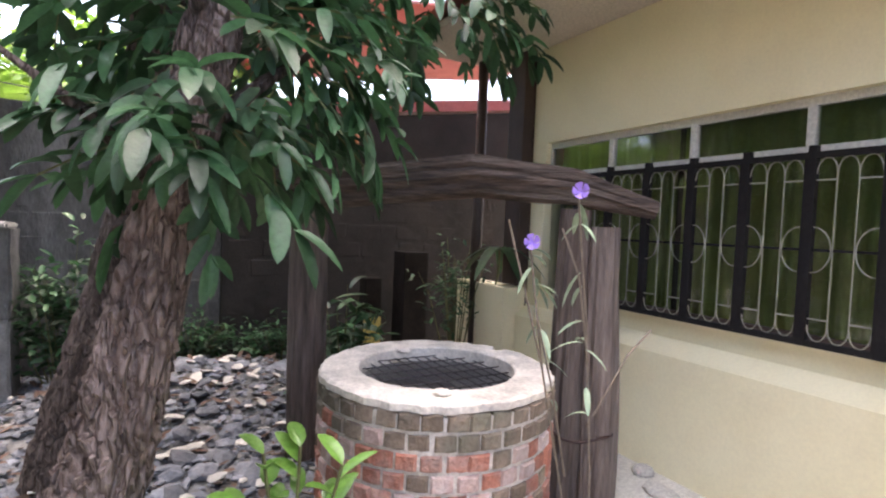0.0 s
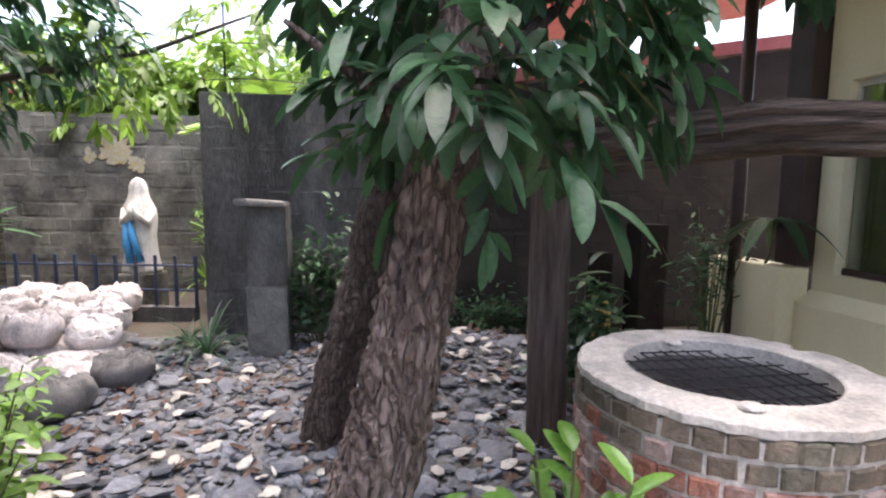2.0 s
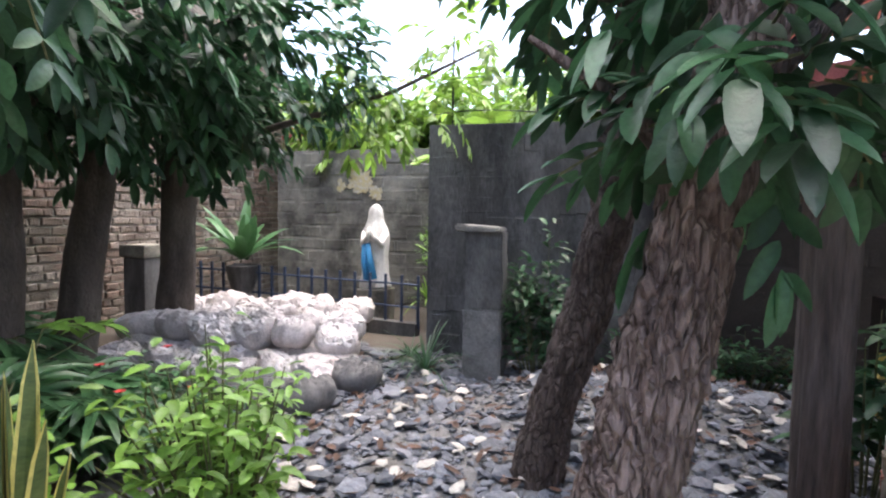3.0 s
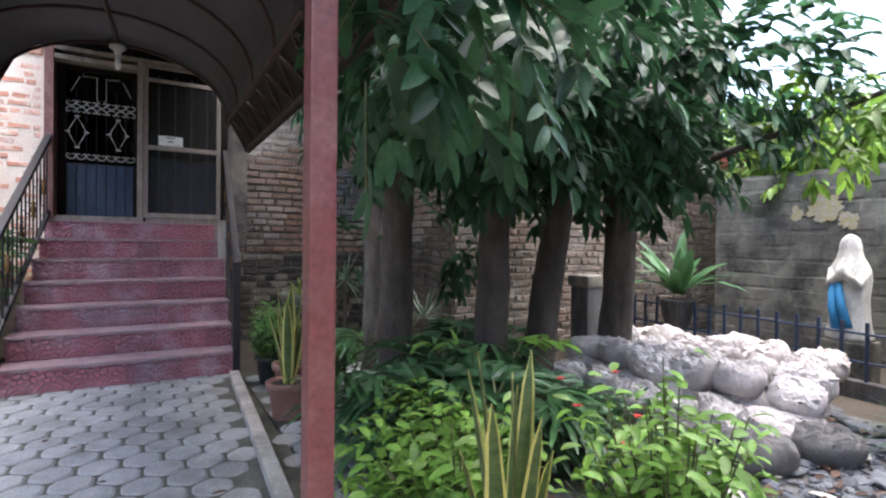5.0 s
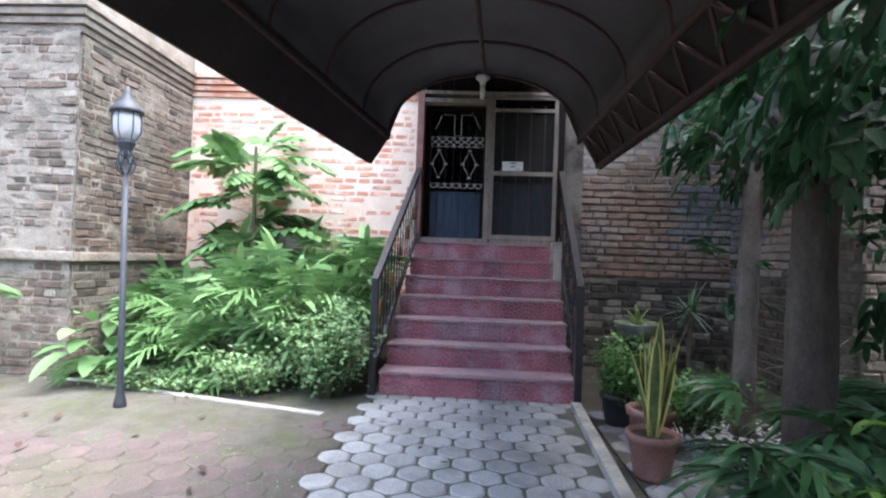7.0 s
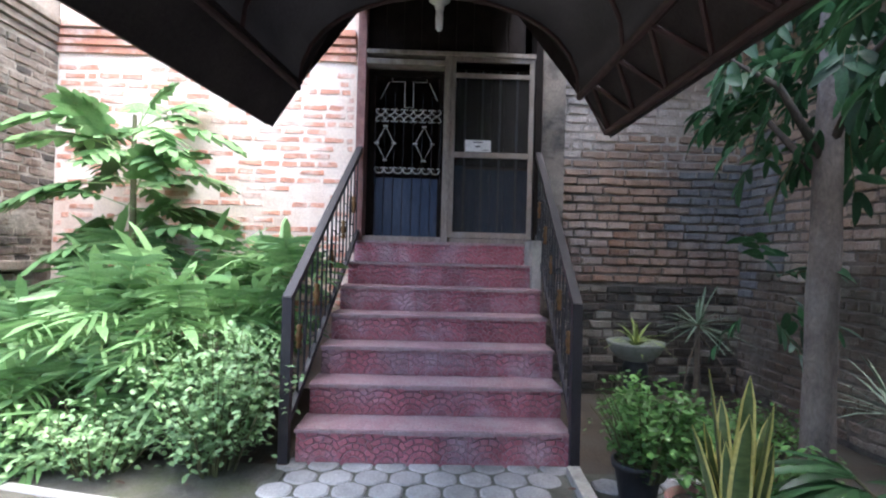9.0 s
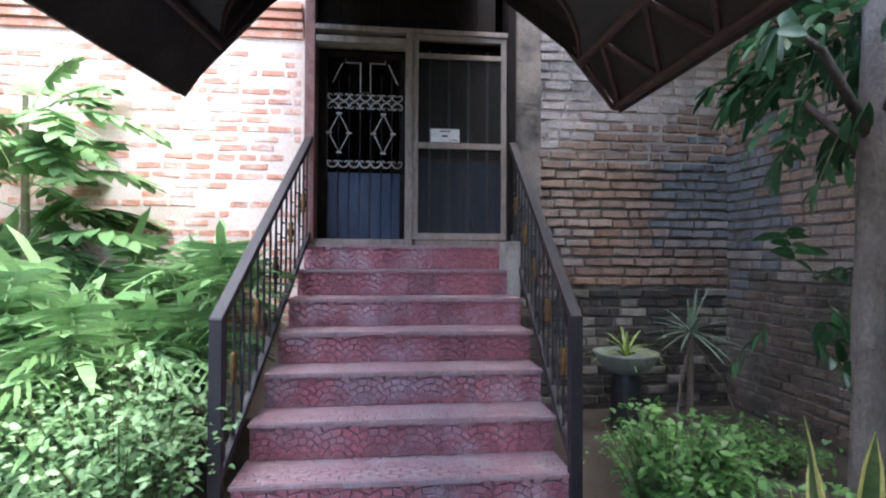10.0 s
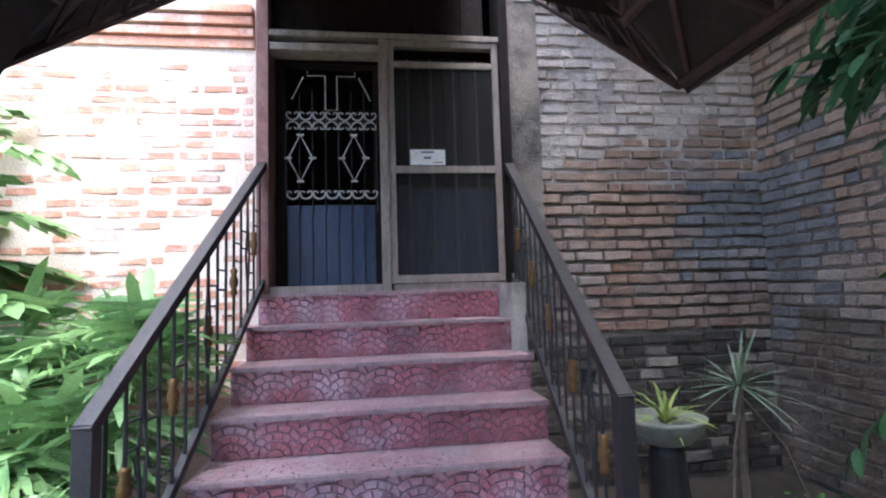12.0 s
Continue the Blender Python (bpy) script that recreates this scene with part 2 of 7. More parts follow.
def lathe(bm, profile, seg=24, centre=(0, 0)):
    """A turned shape from (radius, z) rows."""
    rings = [[bm.verts.new((centre[0] + r * math.cos(2 * math.pi * k / seg), centre[1] + r * math.sin(2 * math.pi * k / seg), z)) for k in range(seg)] for r, z in profile]
    for a, b in zip(rings, rings[1:]):
        for k in range(seg):
            bm.faces.new((a[k], a[(k + 1) % seg], b[(k + 1) % seg], b[k]))
    bm.faces.new(list(reversed(rings[0])))
    bm.faces.new(rings[-1])
    return bm


def unit(a):
    return a / np.maximum(np.linalg.norm(a, axis=-1, keepdims=True), 1e-9)


LEAF_SHAPE = ((0.0, 0.06), (0.10, 0.52), (0.25, 0.90), (0.48, 1.0), (0.72, 0.88), (0.90, 0.50), (1.0, 0.03))
STRAP_SHAPE = ((0.0, 0.7), (0.3, 1.0), (0.65, 0.9), (0.88, 0.55), (1.0, 0.03))
LOBE_SHAPE = ((0.0, 0.7), (0.4, 1.0), (0.75, 0.8), (1.0, 0.05))


def leaves_mesh(name, rows, shape=LEAF_SHAPE, fold=0.18):
    """Many leaves in one mesh. Rows: origin, direction, normal, length, width, droop."""
    o, d, nn, ln, w, dr = (np.array([r[i] for r in rows], float) for i in range(6))
    d = unit(d)
    s = unit(np.cross(d, nn))
    nn = np.cross(s, d)
    k = len(shape)
    verts = np.zeros((len(o), k, 3, 3))
    for i, (t, hw) in enumerate(shape):
        mid = o + d * (ln * t)[:, None] - nn * (0.35 * dr * ln * t * t)[:, None]
        mid[:, 2] -= 0.65 * dr * ln * t * t
        half = (w * hw / 2)[:, None]
        verts[:, i, 0] = mid + s * half + nn * half * fold * 2
        verts[:, i, 1] = mid
        verts[:, i, 2] = mid - s * half + nn * half * fold * 2
    base = (np.arange(len(o)) * k * 3)[:, None, None]
    quads = []
    for i in range(k - 1):
        a = i * 3
        quads += [(a, a + 1, a + 4, a + 3), (a + 1, a + 2, a + 5, a + 4)]
    faces = (base + np.array(quads)[None]).reshape(-1, 4)
    me = bpy.data.meshes.new(name)
    me.from_pydata(verts.reshape(-1, 3).tolist(), [], faces.tolist())
    me.shade_smooth()
    return me


def rand_dir(rng, up=0.0):
    v = Vector((rng.gauss(0, 1), rng.gauss(0, 1), rng.gauss(0, 1) + up))
    return v.normalized()


def empty_bm():
    return bmesh.new()


# ---- the setting: ground, house, walls ----
def structure(name, bm, material, label, category, smooth=False):
    return tagged(part(name, bm, material, smooth=smooth), label, category, kind="structure")


def ground_height(x, y):
    """The rubble heap behind the well rises gently; everything else is level."""
    d = math.hypot((x - 0.1) / 1.3, (y - 4.1) / 1.0)
    return 0.22 * max(0.0, 1 - d * d) if d < 1 else 0.0


def grid_sheet(x0, x1, y0, y1, step, height):
    nx, ny = int((x1 - x0) / step) + 1, int((y1 - y0) / step) + 1
    verts = [(x0 + i * step, y0 + j * step, height(x0 + i * step, y0 + j * step)) for j in range(ny) for i in range(nx)]
    faces = [(j * nx + i, j * nx + i + 1, (j + 1) * nx + i + 1, (j + 1) * nx + i) for j in range(ny - 1) for i in range(nx - 1)]
    me = bpy.data.meshes.new("ground")
    me.from_pydata(verts, [], faces)
    me.shade_smooth()
    return me


bm = bmesh.new()
box(bm, -150, 150, -150, 150, -0.6, -0.05)
structure("ground", bm, M_GROUND, "damp brown soil around the churchyard", "ground")
soil = link_mesh("ground_garden", grid_sheet(-8.3, 2.6, -0.9, 9.0, 0.15, lambda x, y: -0.045 + ground_height(x, y) + 0.03 * noise.noise(Vector((x * 1.5, y * 1.5, 0)))), M_GROUND)
tagged(soil, "dark damp garden soil under shrubs and rubble", "soil", kind="structure")

# house: a cream wall with one long window
HX = 2.5
bm = bmesh.new()
box(bm, HX, HX + 0.18, -4.0, 2.98, 2.08, 2.83)
box(bm, HX, HX + 0.18, -4.0, 2.98, -0.05, 0.90)
box(bm, HX, HX + 0.18, 2.98, 3.14, -0.05, 2.83)
box(bm, HX, HX + 0.18, -4.0, -2.4, 0.90, 2.08)
structure("wall_house", bm, M_CREAM, "cream painted house wall with a long window", "wall")
bm = bmesh.new()
v = [bm.verts.new(p) for p in ((HX - 0.11, -4, -0.05), (HX, -4, -0.05), (HX, -4, 0.78), (HX - 0.11, -4, 0.70), (HX - 0.11, 3.14, -0.05), (HX, 3.14, -0.05), (HX, 3.14, 0.78), (HX - 0.11, 3.14, 0.70))]
for f in ((0, 1, 2, 3), (7, 6, 5, 4), (0, 4, 5, 1), (1, 5, 6, 2), (2, 6, 7, 3), (3, 7, 4, 0)):
    bm.faces.new([v[i] for i in f])
bmesh.ops.recalc_face_normals(bm, faces=bm.faces)
structure("plinth_house", bm, M_CREAM, "cream painted plinth with a sloped top along the house", "plinth")
structure("plinth_low", boxes((2.28, 2.495, 3.16, 3.9, -0.05, 0.92), bevel=0.015), M_CREAM, "low cream plastered block at the house corner", "plinth")
structure("wall_house_rear", boxes((HX + 0.19, 7.0, 3.0, 3.13, -0.05, 2.83), (HX + 0.19, 7.0, -4.0, -3.87, -0.05, 2.83), (6.9, 7.0, -3.86, 2.99, -0.05, 2.83)), M_CREAM, "plain cream outer walls of the house", "wall")
M_SOFFIT = surface("pale_soffit", (0.66, 0.60, 0.50), (0.56, 0.50, 0.42), 2.0, 0.8, 0.08)
structure("ceiling_house_eave", boxes((1.62, 7.2, -4.4, 3.75, 2.835, 2.89)), M_SOFFIT, "pale boarded soffit of the house eave", "soffit")
M_ROOF = surface("red_roof_sheet", (0.42, 0.12, 0.10), (0.34, 0.09, 0.08), 4.0, 0.5, 0.1)
bm = bmesh.new()
v = [bm.verts.new(p) for p in ((1.5, -4.5, 2.91), (1.5, 3.85, 2.91), (4.4, 3.85, 3.7), (4.4, -4.5, 3.7), (7.3, -4.5, 2.91), (7.3, 3.85, 2.91))]
bm.faces.new((v[0], v[3], v[2], v[1])), bm.faces.new((v[3], v[4], v[5], v[2])), bm.faces.new((v[1], v[2], v[5])), bm.faces.new((v[0], v[4], v[3]))
structure("roof_house", bm, M_ROOF, "red sheet metal house roof", "roof")
M_BROWN = surface("dark_brown_paint", (0.055, 0.034, 0.028), (0.04, 0.025, 0.02), 5.0, 0.55, 0.1)
structure("trim_corner_post", boxes((2.40, 2.58, 3.16, 3.36, 0.93, 2.83), bevel=0.01), M_BROWN, "dark brown boxed post at the house corner", "post")
structure("trim_downpipe", bars(((2.30, 3.62, 0.0), (2.30, 3.62, 2.83)), r=0.045, seg=14), M_BROWN, "dark brown rain pipe beside the house corner", "pipe", smooth=True)

# rear walls of the yard
YB = 5.3
structure("wall_yard", boxes((-1.96, 0.4, YB, YB + 0.2, -0.1, 2.30), bevel=0.02), M_CONCRETE, "weathered concrete yard wall, darkened as shade", "wall")
bm = bmesh.new()
v = [bm.verts.new(p) for y in (YB, YB + 0.2) for p in ((0.41, y, -0.1), (4.6, y, -0.1), (4.6, y, 3.02), (0.41, y, 2.36))]
for f in ((0, 1, 2, 3), (7, 6, 5, 4), (0, 4, 5, 1), (1, 5, 6, 2), (2, 6, 7, 3), (3, 7, 4, 0)):
    bm.faces.new([v[i] for i in f])
structure("wall_lean_to", bm, M_BLOCK_BROWN, "brown block wall of a lean-to with a sloping top", "wall")
bm = bmesh.new()
box(bm, 0, 4.3, -0.06, 0.26, 0, 0.13, m=pose(0.38, YB, 2.38, 0, -math.degrees(math.atan2(0.66, 4.19)), 0))
structure("trim_fascia", bm, M_ROOF, "dull red fascia board along the lean-to wall", "fascia")
structure("wall_grotto", boxes((-5.4, -1.7, 7.9, 8.1, -0.1, 2.42)), M_MORTAR, "weathered hollow block wall behind the statue", "wall")
structure("wall_yard_end", boxes((-1.95, -1.75, 5.51, 7.89, -0.1, 2.3)), M_CONCRETE, "dark concrete return wall of the yard", "wall")

# the church: a recessed brick front between a buttress and a side wall
XF = -8.45
structure("wall_church_left", boxes((XF - 0.5, XF, -4.3, -0.955, -0.1, 7.5)), M_MORTAR_PINK, "pale lime mortar church front beside the door", "wall")
structure("wall_church_right", boxes((XF - 0.5, XF, 1.14, 3.6, -0.1, 7.5)), M_MORTAR, "dark lime mortar church front beside the door", "wall")
structure("wall_church_above", boxes((XF - 0.5, XF, -0.95, 1.135, 4.6, 7.5)), M_MORTAR, "brick church front above the door", "wall")
structure("wall_church_side", boxes((XF - 0.01, -6.05, 3.47, 9.0, -0.1, 7.5)), M_MORTAR, "projecting brick church wall beside the steps", "wall")
structure("wall_buttress", boxes((XF - 0.4, -6.3, -8.5, -4.32, -0.1, 7.5)), M_MORTAR_PALE, "tall weathered brick buttress of the church", "wall")
structure("wall_church_room", boxes((XF - 3.0, XF - 2.9, -1.6, 1.7, 0.5, 4.7), (XF - 2.9, XF - 0.51, -1.6, -1.5, 0.5, 4.7), (XF - 2.9, XF - 0.51, 1.6, 1.7, 0.5, 4.7), (XF - 2.9, XF - 0.51, -1.5, 1.6, 1.5, 1.6), (XF - 2.9, XF - 0.51, -1.5, 1.6, 4.62, 4.7)), M_BROWN, "dark room behind the church door", "wall")
structure("wall_far_south", boxes((-6.29, 7.0, -8.6, -8.4, -0.1, 2.6)), M_BLOCK, "plain block wall at the end of the court", "wall")

# the steps
SX, RISE, RUN = -6.28, 0.2325, 0.345
steps = thing("entrance_steps", SX, 0.0, 0, "flight of seven red tiled steps up to the door", "steps", kind="structure")
for i in range(7):
    x0 = SX - i * RUN
    y0, y1 = -1.0 + 0.012 * i, 0.95 + 0.014 * i
    z = (i + 1) * RISE
    part("step", boxes((XF + 0.002, x0, y0, y1, z - RISE + (0.002 if i else -0.05), z - 0.022)), M_STEP, steps)
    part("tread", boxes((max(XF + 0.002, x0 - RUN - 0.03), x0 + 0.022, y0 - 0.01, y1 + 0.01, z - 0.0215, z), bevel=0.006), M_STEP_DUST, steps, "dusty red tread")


# ---- church door, rails, canopy, lamp post ----
M_WOOD = surface("grey_worn_timber", (0.33, 0.28, 0.24), (0.21, 0.17, 0.145), 12.0, 0.8, 0.4, (0.34, 0.31, 0.29), 0.5, 5.0, stretch=(1, 1, 0.3))
M_WOOD_RED = surface("faded_red_timber", (0.27, 0.13, 0.115), (0.18, 0.085, 0.075), 9.0, 0.75, 0.3, (0.30, 0.22, 0.20), 0.4, 5.0)
# near-black: the shade of the enclosed hood is put into this wood colour
M_DARK_WOOD = surface("dark_stained_shaded_board", (0.018, 0.013, 0.011), (0.011, 0.008, 0.007), 8.0, 0.85, 0.3, spec=0.2)
M_BLUE = surface("dark_blue_painted_plank", (0.029, 0.049, 0.088), (0.021, 0.036, 0.068), 10.0, 0.5, 0.2, (0.09, 0.11, 0.15), 0.4, 8.0, stretch=(1, 1, 0.2))
M_WHITE_IRON = surface("dull_white_iron", (0.50, 0.47, 0.42), (0.38, 0.35, 0.31), 20.0, 0.6, 0.1)
M_PAPER = surface("white_paper", (0.80, 0.80, 0.80), (0.74, 0.74, 0.75), 3.0, 0.9, 0.02)
M_INK = surface("dark_ink", (0.06, 0.06, 0.08), (0.05, 0.05, 0.07), 5.0, 0.9, 0.0)
M_GOLD = surface("dull_gold_paint", (0.18, 0.095, 0.032), (0.12, 0.065, 0.024), 14.0, 0.45, 0.2, metal=0.3)
M_MESH = surface("insect_screen", (0.05, 0.047, 0.043), (0.04, 0.037, 0.034), 40.0, 0.8, 0.0)
nt = M_MESH.node_tree
clear = nt.nodes.new("ShaderNodeBsdfTransparent")
mixer = nt.nodes.new("ShaderNodeMixShader")
mixer.inputs["Fac"].default_value = 0.24
nt.links.new(clear.outputs[0], mixer.inputs[1])
nt.links.new(nt.nodes["Principled BSDF"].outputs[0], mixer.inputs[2])
nt.links.new(mixer.outputs[0], nt.nodes["Material Output"].inputs["Surface"])

DX = XF + 0.05      # front face of the door frame
D0, D1, DM = -0.90, 1.07, 0.075
ZS, ZT = 1.63, 3.66
door = thing("door_1", XF, 0.03, ZS, "worn double door with an iron grille and a screen leaf", "door", kind="structure")
part("jamb", boxes((XF - 0.2, DX + 0.06, D0 - 0.05, D0 + 0.045, ZS, 4.6), bevel=0.006), M_WOOD_RED, door, "faded red timber jamb")
part("jamb", boxes((XF - 0.2, DX + 0.06, D1 - 0.02, D1 + 0.06, ZS, 4.6), bevel=0.006), M_DARK_WOOD, door, "dark stained jamb deepened with shade")
part("sill", boxes((XF - 0.25, DX + 0.03, D0 + 0.046, DM - 0.05, ZS, ZS + 0.055), (XF - 0.25, DX + 0.02, DM + 0.05, D1 - 0.021, ZS, ZS + 0.05), bevel=0.006), M_WOOD, door)
part("mullion", boxes((XF - 0.1, DX + 0.05, DM - 0.049, DM + 0.02, ZS + 0.001, ZT + 0.06), bevel=0.006), M_WOOD, door)
part("head", boxes((XF - 0.1, DX + 0.04, D0 + 0.046, DM - 0.05, ZT - 0.05, ZT + 0.012), (XF - 0.1, DX + 0.055, D0 + 0.046, D1 - 0.021, ZT + 0.062, ZT + 0.11), bevel=0.006), M_WOOD, door)
# overpanel takes the shade-darkened board colour
part("overpanel", boxes(*[(XF - 0.08, XF - 0.03 - 0.004 * (k % 2), D0 + 0.05 + k * 0.2, D0 + 0.245 + k * 0.2, ZT + 0.112, 4.6) for k in range(9)]), M_DARK_WOOD, door, "boarded panel above the door, darkened as shade")
# left leaf: blue planks below, iron grille above, standing open a little behind the frame
leaf = part("door_leaf", boxes((XF - 0.20, XF - 0.16, D0 + 0.05, D0 + 0.13, ZS + 0.06, ZT - 0.05), (XF - 0.20, XF - 0.16, DM - 0.1, DM - 0.05, ZS + 0.06, ZT - 0.05), (XF - 0.2, XF - 0.16, D0 + 0.13, DM - 0.1, ZT - 0.1, ZT - 0.05)), M_DARK_WOOD, door)
GY0, GY1 = D0 + 0.14, DM - 0.075
nplank = 7
pw = (GY1 - GY0) / nplank
for k in range(nplank):
    part("plank", boxes((XF - 0.19, XF - 0.165, GY0 + k * pw + 0.004, GY0 + (k + 1) * pw - 0.004, ZS + 0.06, ZS + 0.74), bevel=0.004), M_BLUE, door)
GX = XF - 0.15
rows = [((GX, GY0 + k * pw, ZS + 0.68), (GX, GY0 + k * pw, ZS + 1.50 + (0.22 if k in (1, 2, 5, 6) else 0.0))) for k in range(nplank + 1)]
part("grille_bar", bars(*rows, r=0.006), M_IRON, door, "black iron grille bars")
scroll = bmesh.new()
for k in range(nplank):
    yc = GY0 + (k + 0.5) * pw
    for zc, s in ((ZS + 0.84, -1), (ZS + 1.408, 1), (ZS + 1.522, -1)):
        pts = [(GX + 0.008, yc + math.cos(a) * pw * 0.46, zc + s * math.sin(a) * pw * 0.46) for a in [math.pi * i / 8 for i in range(9)]]
        tube(scroll, pts, 0.007, 6)
        for e in (-1, 1):
            pts = [(GX + 0.008, yc + e * (pw * 0.46 - 0.018) + e * 0.018 * math.cos(a), zc - s * 0.018 * math.sin(a)) for a in [math.pi * i / 5 for i in range(6)]]
            tube(scroll, pts, 0.006, 5)
for yc in (GY0 + 1.08 * pw, GY0 + 5.2 * pw):
    zc, w, h = ZS + 1.14, 0.10, 0.20
    tube(scroll, [(GX + 0.01, yc - w, zc), (GX + 0.01, yc, zc + h), (GX + 0.01, yc + w, zc), (GX + 0.01, yc, zc - h), (GX + 0.01, yc - w, zc)], 0.007, 6)
    for dy, dz in ((-w, 0), (w, 0), (0, h), (0, -h)):
        tube(scroll, [(GX + 0.012, yc + dy - 0.028, zc + dz), (GX + 0.012, yc + dy + 0.028, zc + dz)], 0.011, 6)
part("grille_scroll", scroll, M_WHITE_IRON, door, "pale iron scrolls and diamonds")
yc = (GY0 + GY1) / 2
cross = bars(((GX + 0.012, yc - 0.2, ZS + 1.90), (GX + 0.012, yc - 0.2, ZS + 1.86), (GX + 0.012, yc - 0.05, ZS + 1.86), (GX + 0.012, yc - 0.05, ZS + 1.56), (GX + 0.012, yc + 0.05, ZS + 1.56), (GX + 0.012, yc + 0.05, ZS + 1.86), (GX + 0.012, yc + 0.2, ZS + 1.86), (GX + 0.012, yc + 0.2, ZS + 1.90)), r=0.006)
for e in (-1, 1):
    tube(cross, [(GX + 0.012, yc + e * 0.33, ZS + 1.65), (GX + 0.012, yc + e * 0.235, ZS + 1.85)], 0.006, 5)
part("grille_cross", cross, M_WHITE_IRON, door)
# right leaf: a screen door in front of blue planks
SY0, SY1 = DM + 0.021, D1 - 0.03
screen = part("screen_door", boxes((DX, DX + 0.035, SY0, SY0 + 0.055, ZS + 0.055, ZT + 0.06), (DX, DX + 0.035, SY1 - 0.055, SY1, ZS + 0.055, ZT + 0.06), (DX, DX + 0.034, SY0 + 0.056, SY1 - 0.056, ZS + 0.055, ZS + 0.12), (DX, DX + 0.034, SY0 + 0.056, SY1 - 0.056, ZS + 0.96, ZS + 1.02), (DX, DX + 0.034, SY0 + 0.056, SY1 - 0.056, ZT - 0.17, ZT - 0.12), (DX, DX + 0.034, SY0 + 0.056, SY1 - 0.056, ZT + 0.01, ZT + 0.058), bevel=0.004), M_WOOD, door, "grey timber screen door frame")
part("screen_mesh", boxes((DX + 0.014, DX + 0.016, SY0 + 0.05, SY1 - 0.05, ZS + 0.12, ZT - 0.17)), M_MESH, screen, "grey insect mesh")
for k in range(6):
    y = SY0 + 0.02 + k * 0.155
    part("plank", boxes((XF - 0.14, XF - 0.115, y + 0.003, y + 0.152, ZS + 0.06, ZS + (0.86 if k else 0.9)), bevel=0.004), M_BLUE, door)
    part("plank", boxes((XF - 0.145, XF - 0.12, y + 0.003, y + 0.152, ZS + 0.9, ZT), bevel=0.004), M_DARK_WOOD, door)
M_BATTEN = surface("grey_blue_batten", (0.10, 0.105, 0.115), (0.07, 0.075, 0.085), 9.0, 0.6, 0.2)
for k in range(4):
    y = SY0 + 0.17 + k * 0.2
    part("batten", boxes((XF - 0.112, XF - 0.09, y, y + 0.022, ZS + 0.06, ZT - 0.02), bevel=0.003), M_BATTEN, door)
sign = thing("paper_notice", DX + 0.04, 0.42, 2.68, "small white paper notice taped to the screen door", "notice")
part("sheet", boxes((DX + 0.037, DX + 0.039, 0.27, 0.56, 2.655, 2.785)), M_PAPER, sign)
part("printed_line", boxes((DX + 0.0395, DX + 0.0400, 0.36, 0.47, 2.755, 2.768), (DX + 0.0395, DX + 0.0400, 0.385, 0.445, 2.705, 2.723), (DX + 0.0395, DX + 0.0400, 0.46, 0.54, 2.672, 2.680)), M_INK, sign)

# stair rails
def stair_rail(ya, yb, label):
    """A sloping iron rail from the newel to the door, with balusters, lattice squares and gold collars."""
    rail = thing("stair_railing", SX, ya, 0, label, "railing", "iron rails beside the steps")
    x0, x1, z0, z1 = -6.26, -8.36, 1.17, 2.66
    slope = (z1 - z0) / (x1 - x0)
    off = lambda x: ya + (yb - ya) * (x0 - x) / (x0 - x1)
    yaw = -math.degrees(math.atan2(yb - ya, x0 - x1))
    part("newel", boxes((x0 - 0.035, x0 + 0.035, ya - 0.035, ya + 0.035, -0.02, z0), bevel=0.004), M_IRON, rail)
    part("end_post", boxes((x1 - 0.03, x1 + 0.01, yb - 0.03, yb + 0.03, RISE * 6, z1), bevel=0.004), M_IRON, rail)
    ang = math.degrees(math.atan(slope))
    length = math.hypot(x1 - x0, z1 - z0)
    bm = bmesh.new()
    box(bm, -length, 0.04, -0.035, 0.035, -0.035, 0.015, m=pose(x0, ya, z0, 0, -ang, yaw), bevel=0.005)
    part("handrail", bm, M_IRON, rail)
    bm = bmesh.new()
    box(bm, -length, 0.0, -0.02, 0.02, -0.03, 0.02, m=pose(x0, ya, z0 - 0.93, 0, -ang, yaw), bevel=0.004)
    part("bottom_rail", bm, M_IRON, rail)
    n = 15
    for i in range(n):
        x = x0 - 0.11 - i * (x0 - x1 - 0.2) / (n - 1)
        zt, y = z0 + slope * (x - x0), off(x)
        if i % 5 == 2:
            pair = bmesh.new()
            for e in (-1, 1):
                tube(pair, [(x, y, zt - 0.92), (x + e * 0.01, y, zt - 0.72), (x + e * 0.045, y, zt - 0.5), (x + e * 0.01, y, zt - 0.28), (x, y, zt - 0.02)], 0.008, 6)
            bal = part("baluster", pair, M_IRON, rail)
        else:
            bal = part("baluster", bars(((x, y, zt - 0.92), (x, y, zt - 0.02)), r=0.009), M_IRON, rail)
        if i % 3 == 1:
            bm = bmesh.new()
            lathe(bm, [(0.012, -0.09), (0.026, -0.075), (0.016, -0.045), (0.028, -0.015), (0.028, 0.015), (0.016, 0.045), (0.026, 0.075), (0.012, 0.09)], 10)
            bmesh.ops.translate(bm, verts=bm.verts, vec=(x, y, zt - 0.5))
            part("collar", bm, M_GOLD, bal, "dull gold collar", smooth=True)
    for i in range(n - 1):
        xa = x0 - 0.11 - i * (x0 - x1 - 0.2) / (n - 1)
        xb = x0 - 0.11 - (i + 1) * (x0 - x1 - 0.2) / (n - 1)
        za = z0 + slope * (xa - x0)
        zs = (za - 0.24, za - 0.36) if i % 3 else (za - 0.62, za - 0.74)
        for z in zs:
            part("crossbar", bars(((xa, off(xa), z), (xb, off(xb), z)), r=0.007), M_IRON, rail)
    return rail


